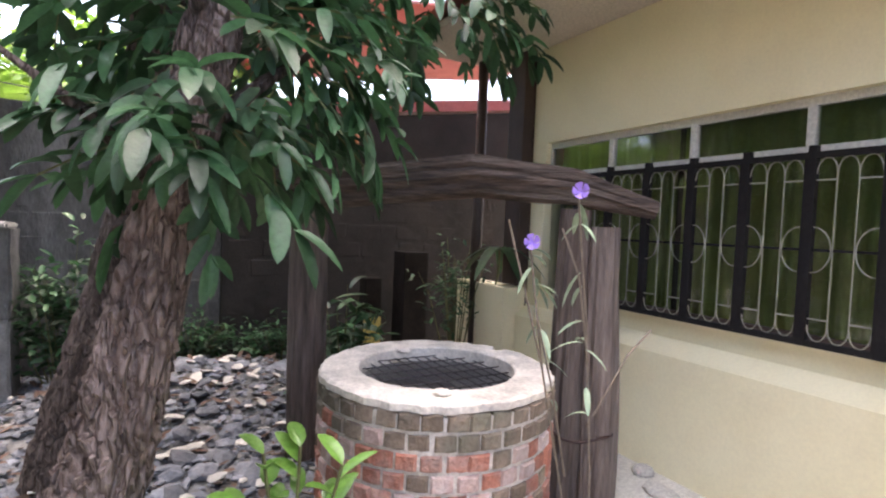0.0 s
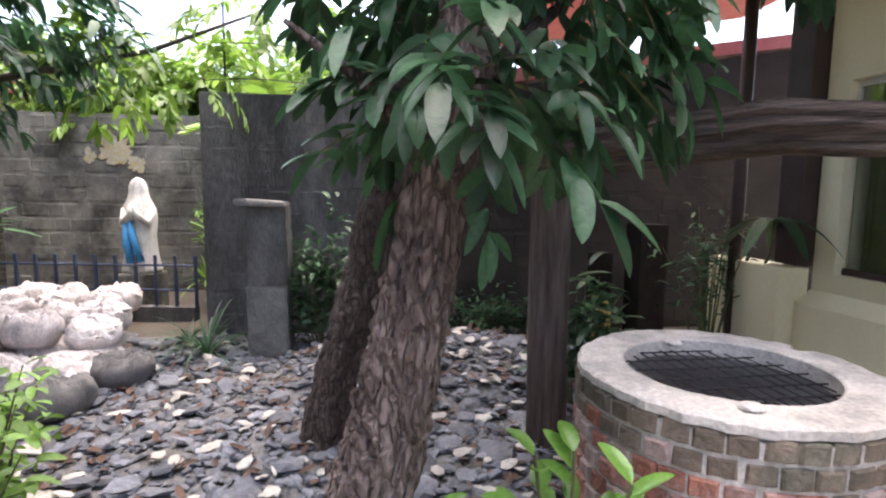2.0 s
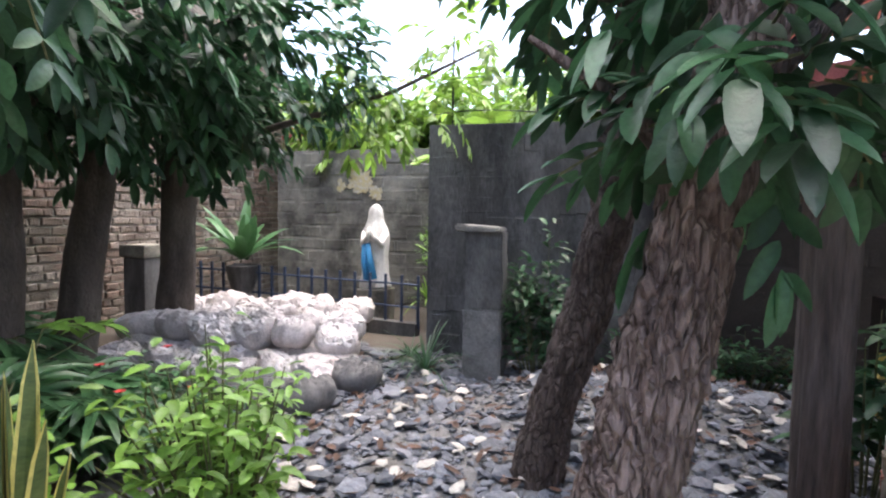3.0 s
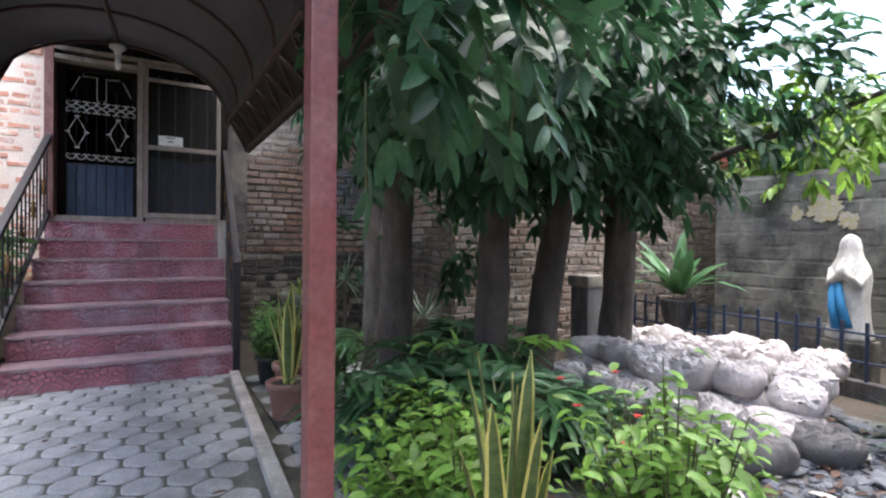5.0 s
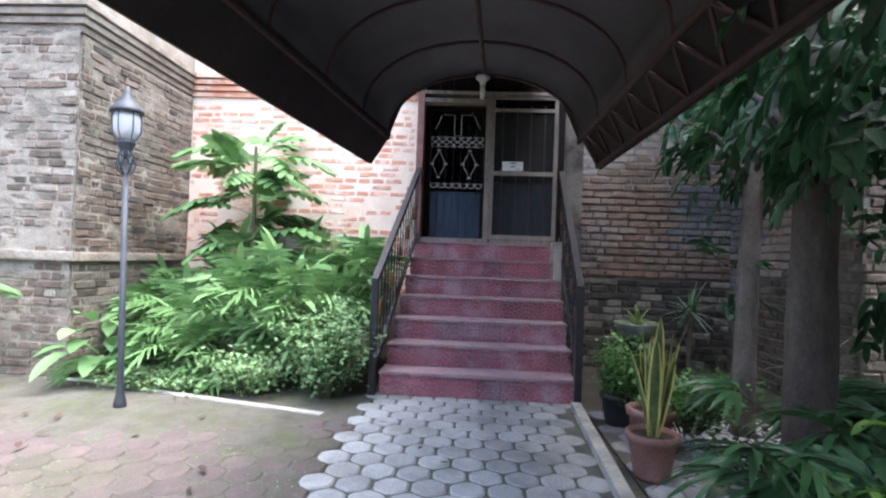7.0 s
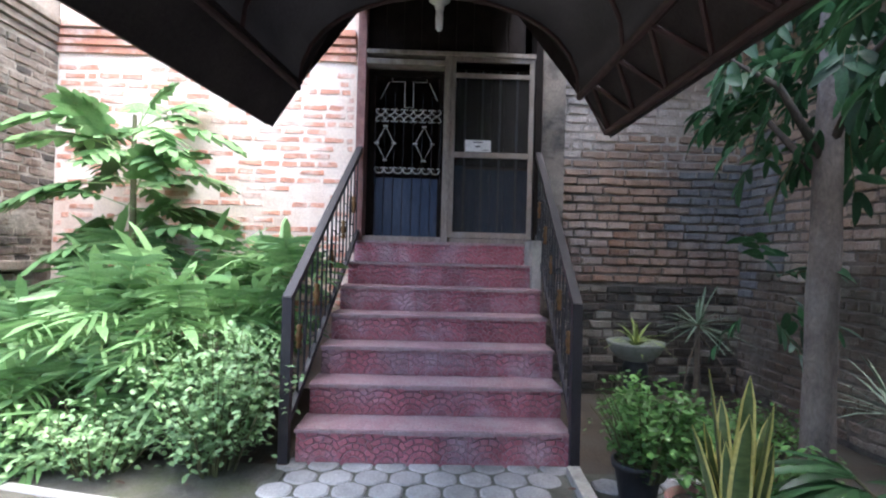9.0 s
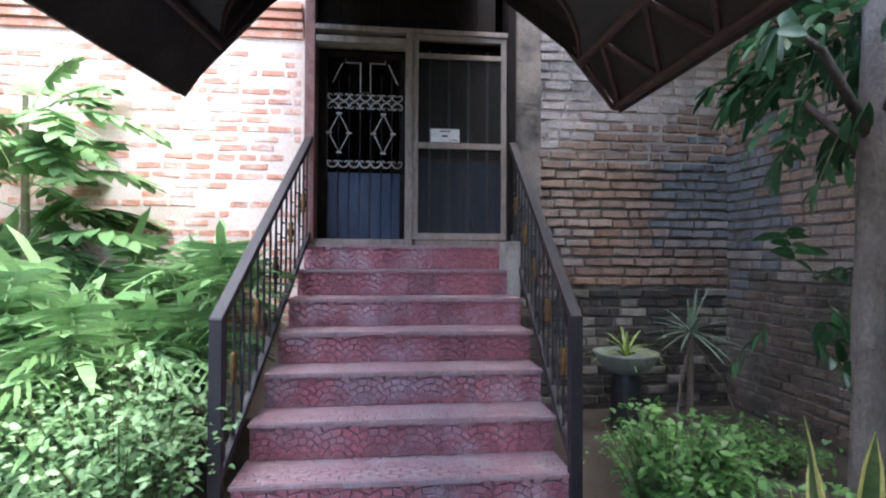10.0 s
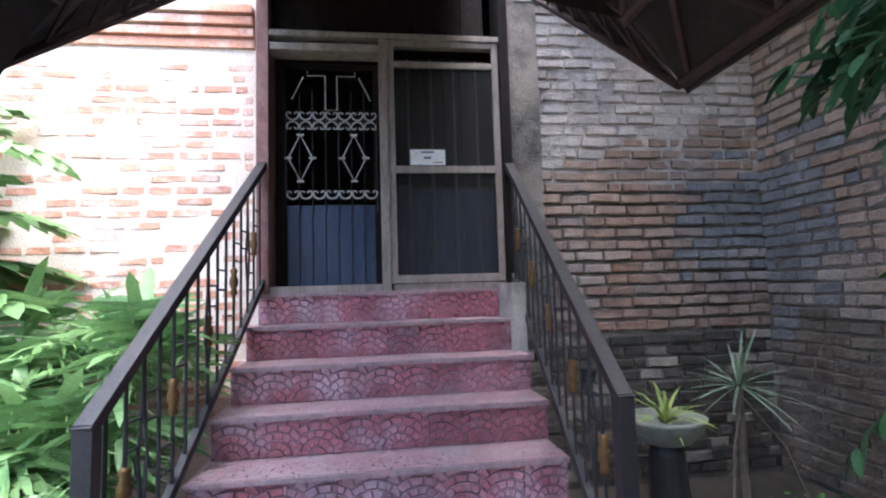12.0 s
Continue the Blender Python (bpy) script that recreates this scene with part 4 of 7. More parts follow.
for k in range(5):
    y0 = 2.95 - k * 1.08
    verts, faces = [], []
    n = 60
    for i in range(n + 1):
        y = y0 - 1.04 * i / n
        x = HX + 0.15 + 0.022 * math.sin(i * 0.95 + 0.6 * math.sin(i * 0.31 + k)) + 0.008 * noise.noise(Vector((y * 6, k, 0)))
        verts += [(x, y, 0.84), (x + 0.004, y, 2.2)]
    faces = [(2 * i, 2 * i + 2, 2 * i + 3, 2 * i + 1) for i in range(n)]
    me = bpy.data.meshes.new("curtain")
    me.from_pydata(verts, [], faces)
    me.shade_smooth()
    tagged(link_mesh("curtain", me, M_CURTAIN), "olive green curtain hanging in folds behind the window", "curtain", "curtains in the long window")
structure("wall_room", boxes((HX + 0.9, HX + 1.0, -2.6, 2.99, 0.2, 3.0)), M_BROWN, "dark inner wall of the house room", "wall")

M_GRILLE = surface("matt_black_iron", (0.010, 0.009, 0.009), (0.016, 0.014, 0.014), 8.0, 0.8, 0.1, spec=0.2)
PW = 0.302
panel = thing("window_grille", HX - 0.06, 2.275, WZ0, "black iron window grille panel with pale curved bars", "grille", "grille panels along the window")
gx = HX - 0.06
y1, y0 = 2.275, 2.275 - PW
z0, z1 = 0.905, 1.80
part("frame_bar", boxes((gx - 0.018, gx + 0.018, y1 - 0.036, y1, z0, z1 + 0.03), bevel=0.003), M_GRILLE, panel)
part("frame_bar", boxes((gx - 0.012, gx + 0.012, y0 + 0.001, y0 + 0.016, z0, z1), bevel=0.003), M_GRILLE, panel)
part("frame_rail", boxes((gx - 0.016, gx + 0.016, y0 + 0.001, y1 - 0.029, z1 - 0.03, z1), bevel=0.003), M_GRILLE, panel)
part("frame_rail", boxes((gx - 0.016, gx + 0.016, y0 + 0.001, y1 - 0.029, z0, z0 + 0.03), bevel=0.003), M_GRILLE, panel)
part("frame_rail", boxes((gx - 0.005, gx + 0.005, y0 + 0.016, y1 - 0.029, 1.345, 1.357)), M_GRILLE, panel)
M_WIRE = surface("pale_painted_wire", (0.34, 0.33, 0.26), (0.26, 0.25, 0.19), 20.0, 0.6, 0.05)
ya, yb = y0 + 0.018, y1 - 0.037
w = yb - ya
wires = bmesh.new()
for zc, s in ((z1 - 0.10, 1), (z0 + 0.10, -1)):
    for k in range(3):
        c = ya + w * (k + 0.5) / 3
        pts = [(gx - 0.004, c + math.cos(a) * w / 6, zc + s * 0.07 * math.sin(a)) for a in [math.pi * i / 8 for i in range(9)]]
        tube(wires, pts, 0.003, 5)
    tube(wires, [(gx - 0.004, ya, zc - s * 0.03), (gx - 0.004, ya + w / 3, zc - s * 0.03)], 0.004, 5)
    tube(wires, [(gx - 0.004, yb - w / 3, zc - s * 0.03), (gx - 0.004, yb, zc - s * 0.03)], 0.004, 5)
for k in (1, 2):
    tube(wires, [(gx - 0.004, ya + w * k / 3, z0 + 0.10), (gx - 0.004, ya + w * k / 3, z1 - 0.10)], 0.003, 5)
for e, yc in ((1, ya), (-1, yb)):
    for s in (-1, 1):
        pts = [(gx - 0.006, yc + e * w * 0.31 * math.cos(a), 1.351 + s * 0.105 * math.sin(a)) for a in [math.pi / 2 * i / 7 for i in range(8)]]
        tube(wires, pts, 0.003, 5)
part("curved_wire", wires, M_WIRE, panel, "pale curved wire pattern")
for k in range(-1, 15):
    if k:
        copy_thing(panel, pose(HX - 0.06, 2.275 - PW * k, WZ0))

# rubble and a kerb at the foot of the house
rng = random.Random(8)
for k in range(9):
    bm = bmesh.new()
    bmesh.ops.create_icosphere(bm, subdivisions=2, radius=0.07 + 0.05 * rng.random())
    s = Vector((rng.uniform(0.8, 1.5), rng.uniform(0.8, 1.6), rng.uniform(0.4, 0.7)))
    o = Vector((rng.random() * 9, 0, 0))
    for v in bm.verts:
        v.co = Vector((v.co.x * s.x, v.co.y * s.y, v.co.z * s.z)) * (1 + 0.35 * noise.noise(v.co * 12 + o))
    bmesh.ops.translate(bm, verts=bm.verts, vec=(rng.uniform(2.1, 2.33), 2.35 - k * 0.28 + rng.uniform(-0.08, 0.08), 0.02))
    tagged(part("rubble_stone", bm, M_PALE), "pale broken stone at the foot of the house wall", "stone", "rubble along the house")
# strip colour is raised to bounce light onto the lower house wall
structure("pavement_house", boxes((1.75, HX - 0.112, -3.5, 2.9, -0.05, 0.004)), surface("pale_bounce_cement", (0.62, 0.59, 0.52), (0.54, 0.51, 0.45), 5.0, 0.85, 0.2, (0.4, 0.37, 0.32), 0.4, 3.0), "pale cement strip along the house", "pavement")

# lean-to roof beyond the yard wall, and the orange-striped chimney pipe
structure("roof_lean_to", (lambda bm: (box(bm, -0.3, 4.2, -0.9, 2.2, 0, 0.03, m=pose(0.9, YB, 3.36, 0, -8.9, 0)), bm)[1])(bmesh.new()), surface("pink_underside_sheet", (0.55, 0.24, 0.21), (0.46, 0.19, 0.17), 4.0, 0.6, 0.1, trans=0.3), "faded pink roof sheet of the lean-to", "roof")
pipe = thing("orange_pipe", 1.72, 5.28, 2.3, "orange and white painted pipe in front of the block wall", "pipe")
part("shaft", bars(((1.72, 5.24, 2.15), (1.72, 5.24, 2.56)), r=0.05, seg=14), surface("orange_paint_pipe", (0.55, 0.22, 0.10), (0.45, 0.17, 0.08), 8.0, 0.6, 0.1), pipe, smooth=True)


# ---- trees and plants ----
M_LEAF = surface("dark_green_leaf", (0.026, 0.072, 0.032), (0.045, 0.112, 0.046), 3.0, 0.42, 0.15, island=0.55, trans=0.32, spec=0.4)
M_LEAF_FRESH = surface("fresh_green_leaf", (0.14, 0.27, 0.045), (0.20, 0.36, 0.065), 4.0, 0.42, 0.12, island=0.3, trans=0.3, spec=0.5)
# bright yellow-green: sunlight on the foliage is put into the leaf colour
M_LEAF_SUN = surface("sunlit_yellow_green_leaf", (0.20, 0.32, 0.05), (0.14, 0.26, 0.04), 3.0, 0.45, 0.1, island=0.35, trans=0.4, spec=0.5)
M_LEAF_PHILO = surface("mid_green_lobed_leaf", (0.13, 0.25, 0.09), (0.20, 0.335, 0.135), 3.0, 0.45, 0.15, island=0.3, trans=0.25, spec=0.35)
M_LEAF_PALE = surface("pale_small_leaf", (0.21, 0.35, 0.15), (0.28, 0.42, 0.20), 5.0, 0.45, 0.1, island=0.25, trans=0.25)
M_LEAF_MID = surface("mid_green_small_leaf", (0.095, 0.215, 0.055), (0.145, 0.285, 0.08), 5.0, 0.42, 0.1, island=0.35, trans=0.25, spec=0.5)
M_LEAF_PALM = surface("glossy_dark_palm_leaf", (0.040, 0.105, 0.042), (0.065, 0.15, 0.055), 3.0, 0.34, 0.1, island=0.45, trans=0.2, spec=0.55)
M_STEM = surface("green_brown_stem", (0.12, 0.13, 0.05), (0.08, 0.075, 0.035), 12.0, 0.7, 0.2)
M_TWIG = surface("dry_grey_twig", (0.20, 0.16, 0.12), (0.14, 0.11, 0.085), 14.0, 0.9, 0.2)
M_STRIPE = surface("yellow_edged_leaf", (0.70, 0.62, 0.20), (0.60, 0.54, 0.16), 8.0, 0.45, 0.1, island=0.15)
M_SNAKE = surface("banded_snake_leaf", (0.06, 0.10, 0.035), (0.13, 0.17, 0.055), 16.0, 0.4, 0.1, stretch=(0.6, 0.6, 2.0))
M_SILVER = surface("silver_green_leaf", (0.20, 0.27, 0.18), (0.26, 0.33, 0.22), 6.0, 0.5, 0.1, island=0.2)
PATH_KEEP = [(-0.2, -0.2), (-0.35, 0.2), (-0.6, -0.05), (-1.2, -0.12), (-2.4, -0.1), (-3.3, -0.12), (-4.2, -0.05)]


def clear_of_path(p, gap):
    return all(math.hypot(p[0] - x, p[1] - y) > gap for x, y in PATH_KEEP)


def spray(rng, o, d, size, out, twigs, pairs=5):
    """A pinnate leaf: leaflets in pairs along a drooping stalk."""
    d = d.normalized()
    side = d.cross(Vector((0, 0, 1)))
    if side.length < 0.1:
        side = Vector((1, 0, 0))
    side.normalize()
    up = side.cross(d)
    length = size * rng.uniform(1.6, 2.3)
    pts = []
    for i in range(pairs + 1):
        t = (i + 0.6) / (pairs + 0.6)
        p = o + d * length * t - Vector((0, 0, 0.16 * length * t * t))
        pts.append(p)
        for e in (-1, 1):
            if rng.random() < 0.12:
                continue
            dd = (d * rng.uniform(0.2, 1.2) + side * e * rng.uniform(0.3, 1.2) - Vector((0, 0, rng.uniform(-0.4, 0.75)))).normalized()
            p = p + d * length * rng.uniform(-0.05, 0.05)
            out.append((p, dd, (up + side * e * rng.uniform(-0.2, 0.5)).normalized(), size * rng.uniform(0.7, 1.15), size * rng.uniform(0.31, 0.43), rng.uniform(0.1, 0.5)))
    out.append((pts[-1], d - Vector((0, 0, 0.5)), up, size, size * 0.35, 0.3))
    twigs.append((o, pts[len(pts) // 2], pts[-1]))


def crown_of(tree, rng, blobs, size, keep, material, gap=0.75, down=0.3, pairs=5):
    """The leafy crown of a tree as one mesh: sprays in the outer part of some uneven blobs."""
    rows, twigs = [], []
    for (cx, cy, cz), (rx, ry, rz), count in blobs:
        for _ in range(count):
            u = rand_dir(rng, 0.05)
            r = rng.uniform(0.35, 1.0) ** 0.6
            p = Vector((cx + u.x * rx * r, cy + u.y * ry * r, cz + u.z * rz * r))
            if not clear_of_path(p, gap) or not keep(p):
                continue
            spray(rng, p, (u + Vector((rng.uniform(-0.5, 0.5), rng.uniform(-0.5, 0.5), -down + rng.uniform(-0.4, 0.3)))), size * rng.uniform(0.8, 1.15), rows, twigs, pairs)
    link_mesh("crown", leaves_mesh("crown", rows), material, tree)
    bm = bmesh.new()
    for a, b, c in twigs[::2]:
        tube(bm, (a, b, c), 0.004, 3, caps=False)
    part("twig_bundle", bm, M_STEM, tree)["kind"] = "stuff"


def trunk_of(tree, pts, radii, material, seed, seg=18, wobble=0.14, plates=0.0):
    bm = bmesh.new()
    fine, rad = [], []
    for i in range(len(pts) - 1):
        steps_up = 26 if plates else 12
        for k in range(steps_up):
            t = k / steps_up
            fine.append(Vector(pts[i]).lerp(Vector(pts[i + 1]), t) + Vector((0.012 * noise.noise(Vector((i + t, seed, 0)) * 2), 0.012 * noise.noise(Vector((seed, i + t, 4)) * 2), 0)))
            rad.append(radii[i] * (1 - t) + radii[i + 1] * t)
    fine.append(Vector(pts[-1])), rad.append(radii[-1])
    seg = seg * (4 if plates else 2)
    tube(bm, fine, rad, seg)
    bm.verts.ensure_lookup_table()
    for i, p in enumerate(fine):
        for k in range(seg):
            v = bm.verts[i * seg + k]
            a = 2 * math.pi * k / seg
            q = Vector((math.cos(a), math.sin(a), 0))
            s = noise.noise(q * 1.4 + Vector((0, 0, p.z * 1.5 + seed))) + 0.55 * noise.noise(q * 4 + Vector((seed, 0, p.z * 3))) + 0.5 * abs(noise.noise(q * 9 + Vector((0, seed, p.z * 5))))
            if plates:
                bent = q * 2.2 + Vector((0.3 * noise.noise(q * 3 + Vector((0, 0, p.z * 4))), 0, p.z * 6.5))
                near = noise.voronoi(bent + Vector((seed, 0, 0)))[0]
                s += plates * (min(1.0, (near[1] - near[0]) / 0.22) - 0.6) + 0.35 * plates * noise.noise(bent * 3)
            v.co = p + (v.co - p) * (1 + wobble * s)
    return part("trunk", bm, material, tree, smooth=True)


def limb_of(tree, pts, r0, material, seed):
    bm = bmesh.new()
    tube(bm, pts, [r0 * (1 - 0.75 * i / (len(pts) - 1)) for i in range(len(pts))], 9, 0.15, seed)
    part("limb", bm, material, tree, smooth=True)


# the two leaning trees by the well
rng = random.Random(21)
slim = thing("tree", -0.70, 2.98, 0, "slim dark leaning tree on the rubble behind the well", "tree", "leaning trees by the well")
trunk_of(slim, [(-0.63, 2.98, -0.08), (-0.55, 2.95, 0.4), (-0.37, 2.92, 1.0), (-0.28, 2.88, 1.5), (-0.2, 2.8, 2.6)], [0.14, 0.115, 0.105, 0.10, 0.085], M_BARK, 3, 18, 0.14, 1.0)
for k, (x, y) in enumerate(((0.5, 0.3), (-0.6, 0.5), (0.1, -0.5))):
    limb_of(slim, [(-0.25, 2.82, 2.4), (-0.25 + x, 2.82 + y, 2.8), (-0.25 + 2.2 * x, 2.82 + 2.2 * y, 3.3)], 0.05, M_BARK, 17 + k)
# the blob at 4.4 m is out of view, added to shade the yard
crown_of(slim, rng, [((-0.3, 2.9, 2.75), (0.7, 0.6, 0.35), 40), ((0.3, 3.0, 3.3), (1.7, 1.2, 0.6), 170), ((0.5, 3.3, 4.4), (2.1, 1.6, 0.6), 430)], 0.155, lambda p: p.z > 2.35 and not (p.x > 0.6 and p.z < 3.3), M_LEAF, pairs=4)

tree = thing("tree", -0.50, 1.53, 0, "leaning rough-barked tree with flaking bark by the well", "tree", "leaning trees by the well")
STEM = [(-0.47, 1.53, -0.08), (-0.43, 1.53, 0.15), (-0.315, 1.53, 0.62), (-0.21, 1.53, 1.15), (-0.12, 1.55, 1.62), (-0.02, 1.58, 2.1), (0.10, 1.62, 2.9), (0.16, 1.7, 3.9)]
trunk_of(tree, STEM, [0.165, 0.13, 0.11, 0.09, 0.082, 0.075, 0.06, 0.045], M_BARK_PALE, 5, 22, 0.19, 1.15)
limb_of(tree, [(-0.13, 1.55, 1.6), (0.12, 1.64, 1.85), (0.4, 1.85, 2.1)], 0.035, M_BARK, 7)
limb_of(tree, [(-0.17, 1.53, 1.45), (-0.35, 1.48, 1.65), (-0.55, 1.5, 1.8)], 0.03, M_BARK, 8)
limb_of(tree, [(0.0, 1.59, 2.2), (0.5, 1.9, 2.45), (1.15, 2.35, 2.62)], 0.03, M_BARK, 10)
limb_of(tree, [(-0.06, 1.57, 1.9), (-0.12, 1.45, 2.2), (0.1, 1.3, 2.4)], 0.03, M_BARK, 9)
bm = bmesh.new()
rngb = random.Random(2)
for _ in range(240):
    t = rngb.random()
    a = rngb.uniform(0, 6.28)
    c = Vector((-0.435, 1.53, 0.12)).lerp(Vector((-0.21, 1.53, 1.15)), t)
    r = 0.128 - 0.034 * t
    nrm = Vector((math.cos(a), math.sin(a), -0.15 + 0.2 * math.cos(a))).normalized()
    m = Matrix.Translation(c + nrm * (r + 0.006)) @ nrm.to_track_quat("Y", "Z").to_matrix().to_4x4() @ pose(0, 0, 0, rngb.uniform(-9, 9), rngb.uniform(-25, 25), rngb.uniform(-10, 10))
    w, h = rngb.uniform(0.012, 0.032), rngb.uniform(0.022, 0.075)
    ring = [(w * math.cos(6.283 * k / 7) * rngb.uniform(0.6, 1.2), h * math.sin(6.283 * k / 7) * rngb.uniform(0.6, 1.2)) for k in range(7)]
    top = [bm.verts.new(m @ Vector((x * 0.8, 0.006, z * 0.85))) for x, z in ring]
    low = [bm.verts.new(m @ Vector((x, -0.02, z))) for x, z in ring]
    bm.faces.new(top)
    for k in range(7):
        bm.faces.new((low[k], low[(k + 1) % 7], top[(k + 1) % 7], top[k]))
bmesh.ops.recalc_face_normals(bm, faces=bm.faces)
part("flaking_bark", bm, M_BARK_PALE, tree, "flaking bark plates")["kind"] = "stuff"
# the blob at 3.7 m is unseen, thickened to darken the yard below
crown_of(tree, rng, [((-0.10, 1.42, 1.60), (0.20, 0.16, 0.17), 24), ((0.0, 1.50, 1.88), (0.38, 0.30, 0.24), 62), ((0.36, 1.85, 2.10), (0.30, 0.3, 0.22), 22), ((0.0, 1.8, 2.6), (0.6, 0.5, 0.35), 50), ((0.3, 2.2, 3.7), (1.4, 1.0, 0.5), 210), ((0.95, 2.2, 2.52), (0.55, 0.4, 0.16), 42)], 0.122,
         lambda p: not (p.x > 0.16 and p.z < 1.62) and not (p.x < -0.28 and p.z < 2.3) and p.y > 1.05 and p.z > 1.53 and not (p.x > 0.45 and p.z < 2.0) and not (p.x > 0.6 and p.z < 2.4), M_LEAF, gap=0.8, down=0.4, pairs=4)

# the grove in the bed
def grove_tree(x, y, lean, r, h, seed, blobs, label, keep=lambda p: True, size=0.165, bark=None):
    rng = random.Random(seed)
    t = thing("tree", x, y, 0, label, "tree", "trees in the garden bed")
    top = (x + lean[0], y + lean[1], h)
    mid = (x + lean[0] * 0.45, y + lean[1] * 0.45, h * 0.5)
    trunk_of(t, [(x, y, -0.08), (x + lean[0] * 0.05, y + lean[1] * 0.05, 0.12), mid, top, (top[0] + lean[0] * 0.4, top[1] + lean[1] * 0.4, h + 1.4)], [r * 1.35, r * 1.05, r, r * 0.9, r * 0.5], bark or M_BARK_DARK, seed)
    for k in range(5):
        a = k * 1.3 + seed
        limb_of(t, [(top[0], top[1], h - 0.15 + 0.1 * k), (top[0] + 0.35 * math.cos(a), top[1] + 0.35 * math.sin(a), h + 0.3 + 0.1 * k), (top[0] + 0.8 * math.cos(a), top[1] + 0.8 * math.sin(a), h + 0.45 + 0.12 * k)], r * 0.35, M_BARK_DARK, seed + k)
    crown_of(t, rng, blobs, size, keep, M_LEAF, gap=0.95, down=0.2, pairs=4)
    return t


keep_a = lambda p: p.z > 1.75 + 0.25 * noise.noise(Vector((p.x * 2, p.y * 2, 0))) and p.y > 0.85 + 0.10 * (p.z < 2.2) and p.x > -5.2 and (p.y < 4.9 or p.z > 1.9)
grove_tree(-3.9, 2.55, (0.0, 0.05), 0.125, 1.9, 31, [((-3.75, 2.4, 2.3), (0.75, 0.7, 0.40), 90), ((-3.4, 2.3, 2.75), (1.1, 1.0, 0.55), 150)], "slender grey-barked tree with a dense dark crown", keep_a)
grove_tree(-4.05, 3.12, (-0.05, 0.42), 0.13, 2.1, 32, [((-4.0, 3.5, 2.3), (0.8, 0.7, 0.4), 110), ((-3.6, 3.4, 2.9), (1.0, 1.0, 0.55), 150)], "dark leaning tree with a dense crown", keep_a)
# its blob at 4.9 m is an added, unseen sunshade
lit_tree = grove_tree(-4.28, 4.4, (0.0, 0.12), 0.16, 2.1, 33, [((-4.1, 4.4, 2.35), (0.9, 0.8, 0.45), 130), ((-3.5, 4.3, 2.8), (1.2, 1.0, 0.55), 170), ((-5.2, 4.6, 4.9), (1.2, 1.0, 0.6), 120)], "dark straight tree beside the sacks", keep_a)
grove_tree(-4.2, 1.85, (0.0, 0.04), 0.125, 2.1, 34, [((-3.9, 1.75, 2.5), (0.8, 0.6, 0.45), 80), ((-3.0, 1.6, 2.7), (0.9, 0.6, 0.5), 90), ((-2.1, 1.35, 2.4), (0.6, 0.42, 0.45), 40), ((-1.8, 0.82, 2.25), (0.22, 0.2, 0.25), 9), ((-1.66, 0.62, 1.98), (0.26, 0.2, 0.20), 16)], "thick dark tree near the canopy post", lambda p: p.y > (0.98 if p.x < -2.05 else 0.44) and p.x > -4.9 and not (p.x > -2.0 and p.y < 1.1 and p.z < 1.80), size=0.135)
# blobs above 4 m are added out of view to shade the brick walls
grove_tree(-5.58, 2.2, (0.02, 0.03), 0.084, 2.1, 35, [((-5.4, 2.15, 2.5), (0.55, 0.55, 0.35), 40), ((-5.3, 2.1, 3.1), (0.9, 0.85, 0.6), 95), ((-6.6, 2.5, 4.3), (1.4, 1.2, 0.6), 170), ((-5.0, 3.2, 4.2), (1.3, 1.3, 0.6), 150), ((-6.7, 2.7, 5.2), (1.6, 1.5, 0.8), 480), ((-5.1, 2.9, 1.5), (0.35, 0.3, 0.3), 14), ((-5.95, 2.1, 1.3), (0.16, 0.18, 0.2), 7)], "slim pale-barked tree beside the steps", lambda p: p.y > 1.2 and (p.x > -6.7 or p.z > 3.9) and (p.z > 2.0 or p.y > 2.6 or p.x < -5.75), size=0.15, bark=M_BARK_SLIM)


limb_of(lit_tree, [(-4.2, 4.5, 1.95), (-3.2, 4.7, 2.25), (-2.2, 4.9, 2.55), (-1.3, 5.0, 2.95)], 0.045, M_BARK_DARK, 36)
# second crown of the dark tree, painted brighter as a sunlit bough
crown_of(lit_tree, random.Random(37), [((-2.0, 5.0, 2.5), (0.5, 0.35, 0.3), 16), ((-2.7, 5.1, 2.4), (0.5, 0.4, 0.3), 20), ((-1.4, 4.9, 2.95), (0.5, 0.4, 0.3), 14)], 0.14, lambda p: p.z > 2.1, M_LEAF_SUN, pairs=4)


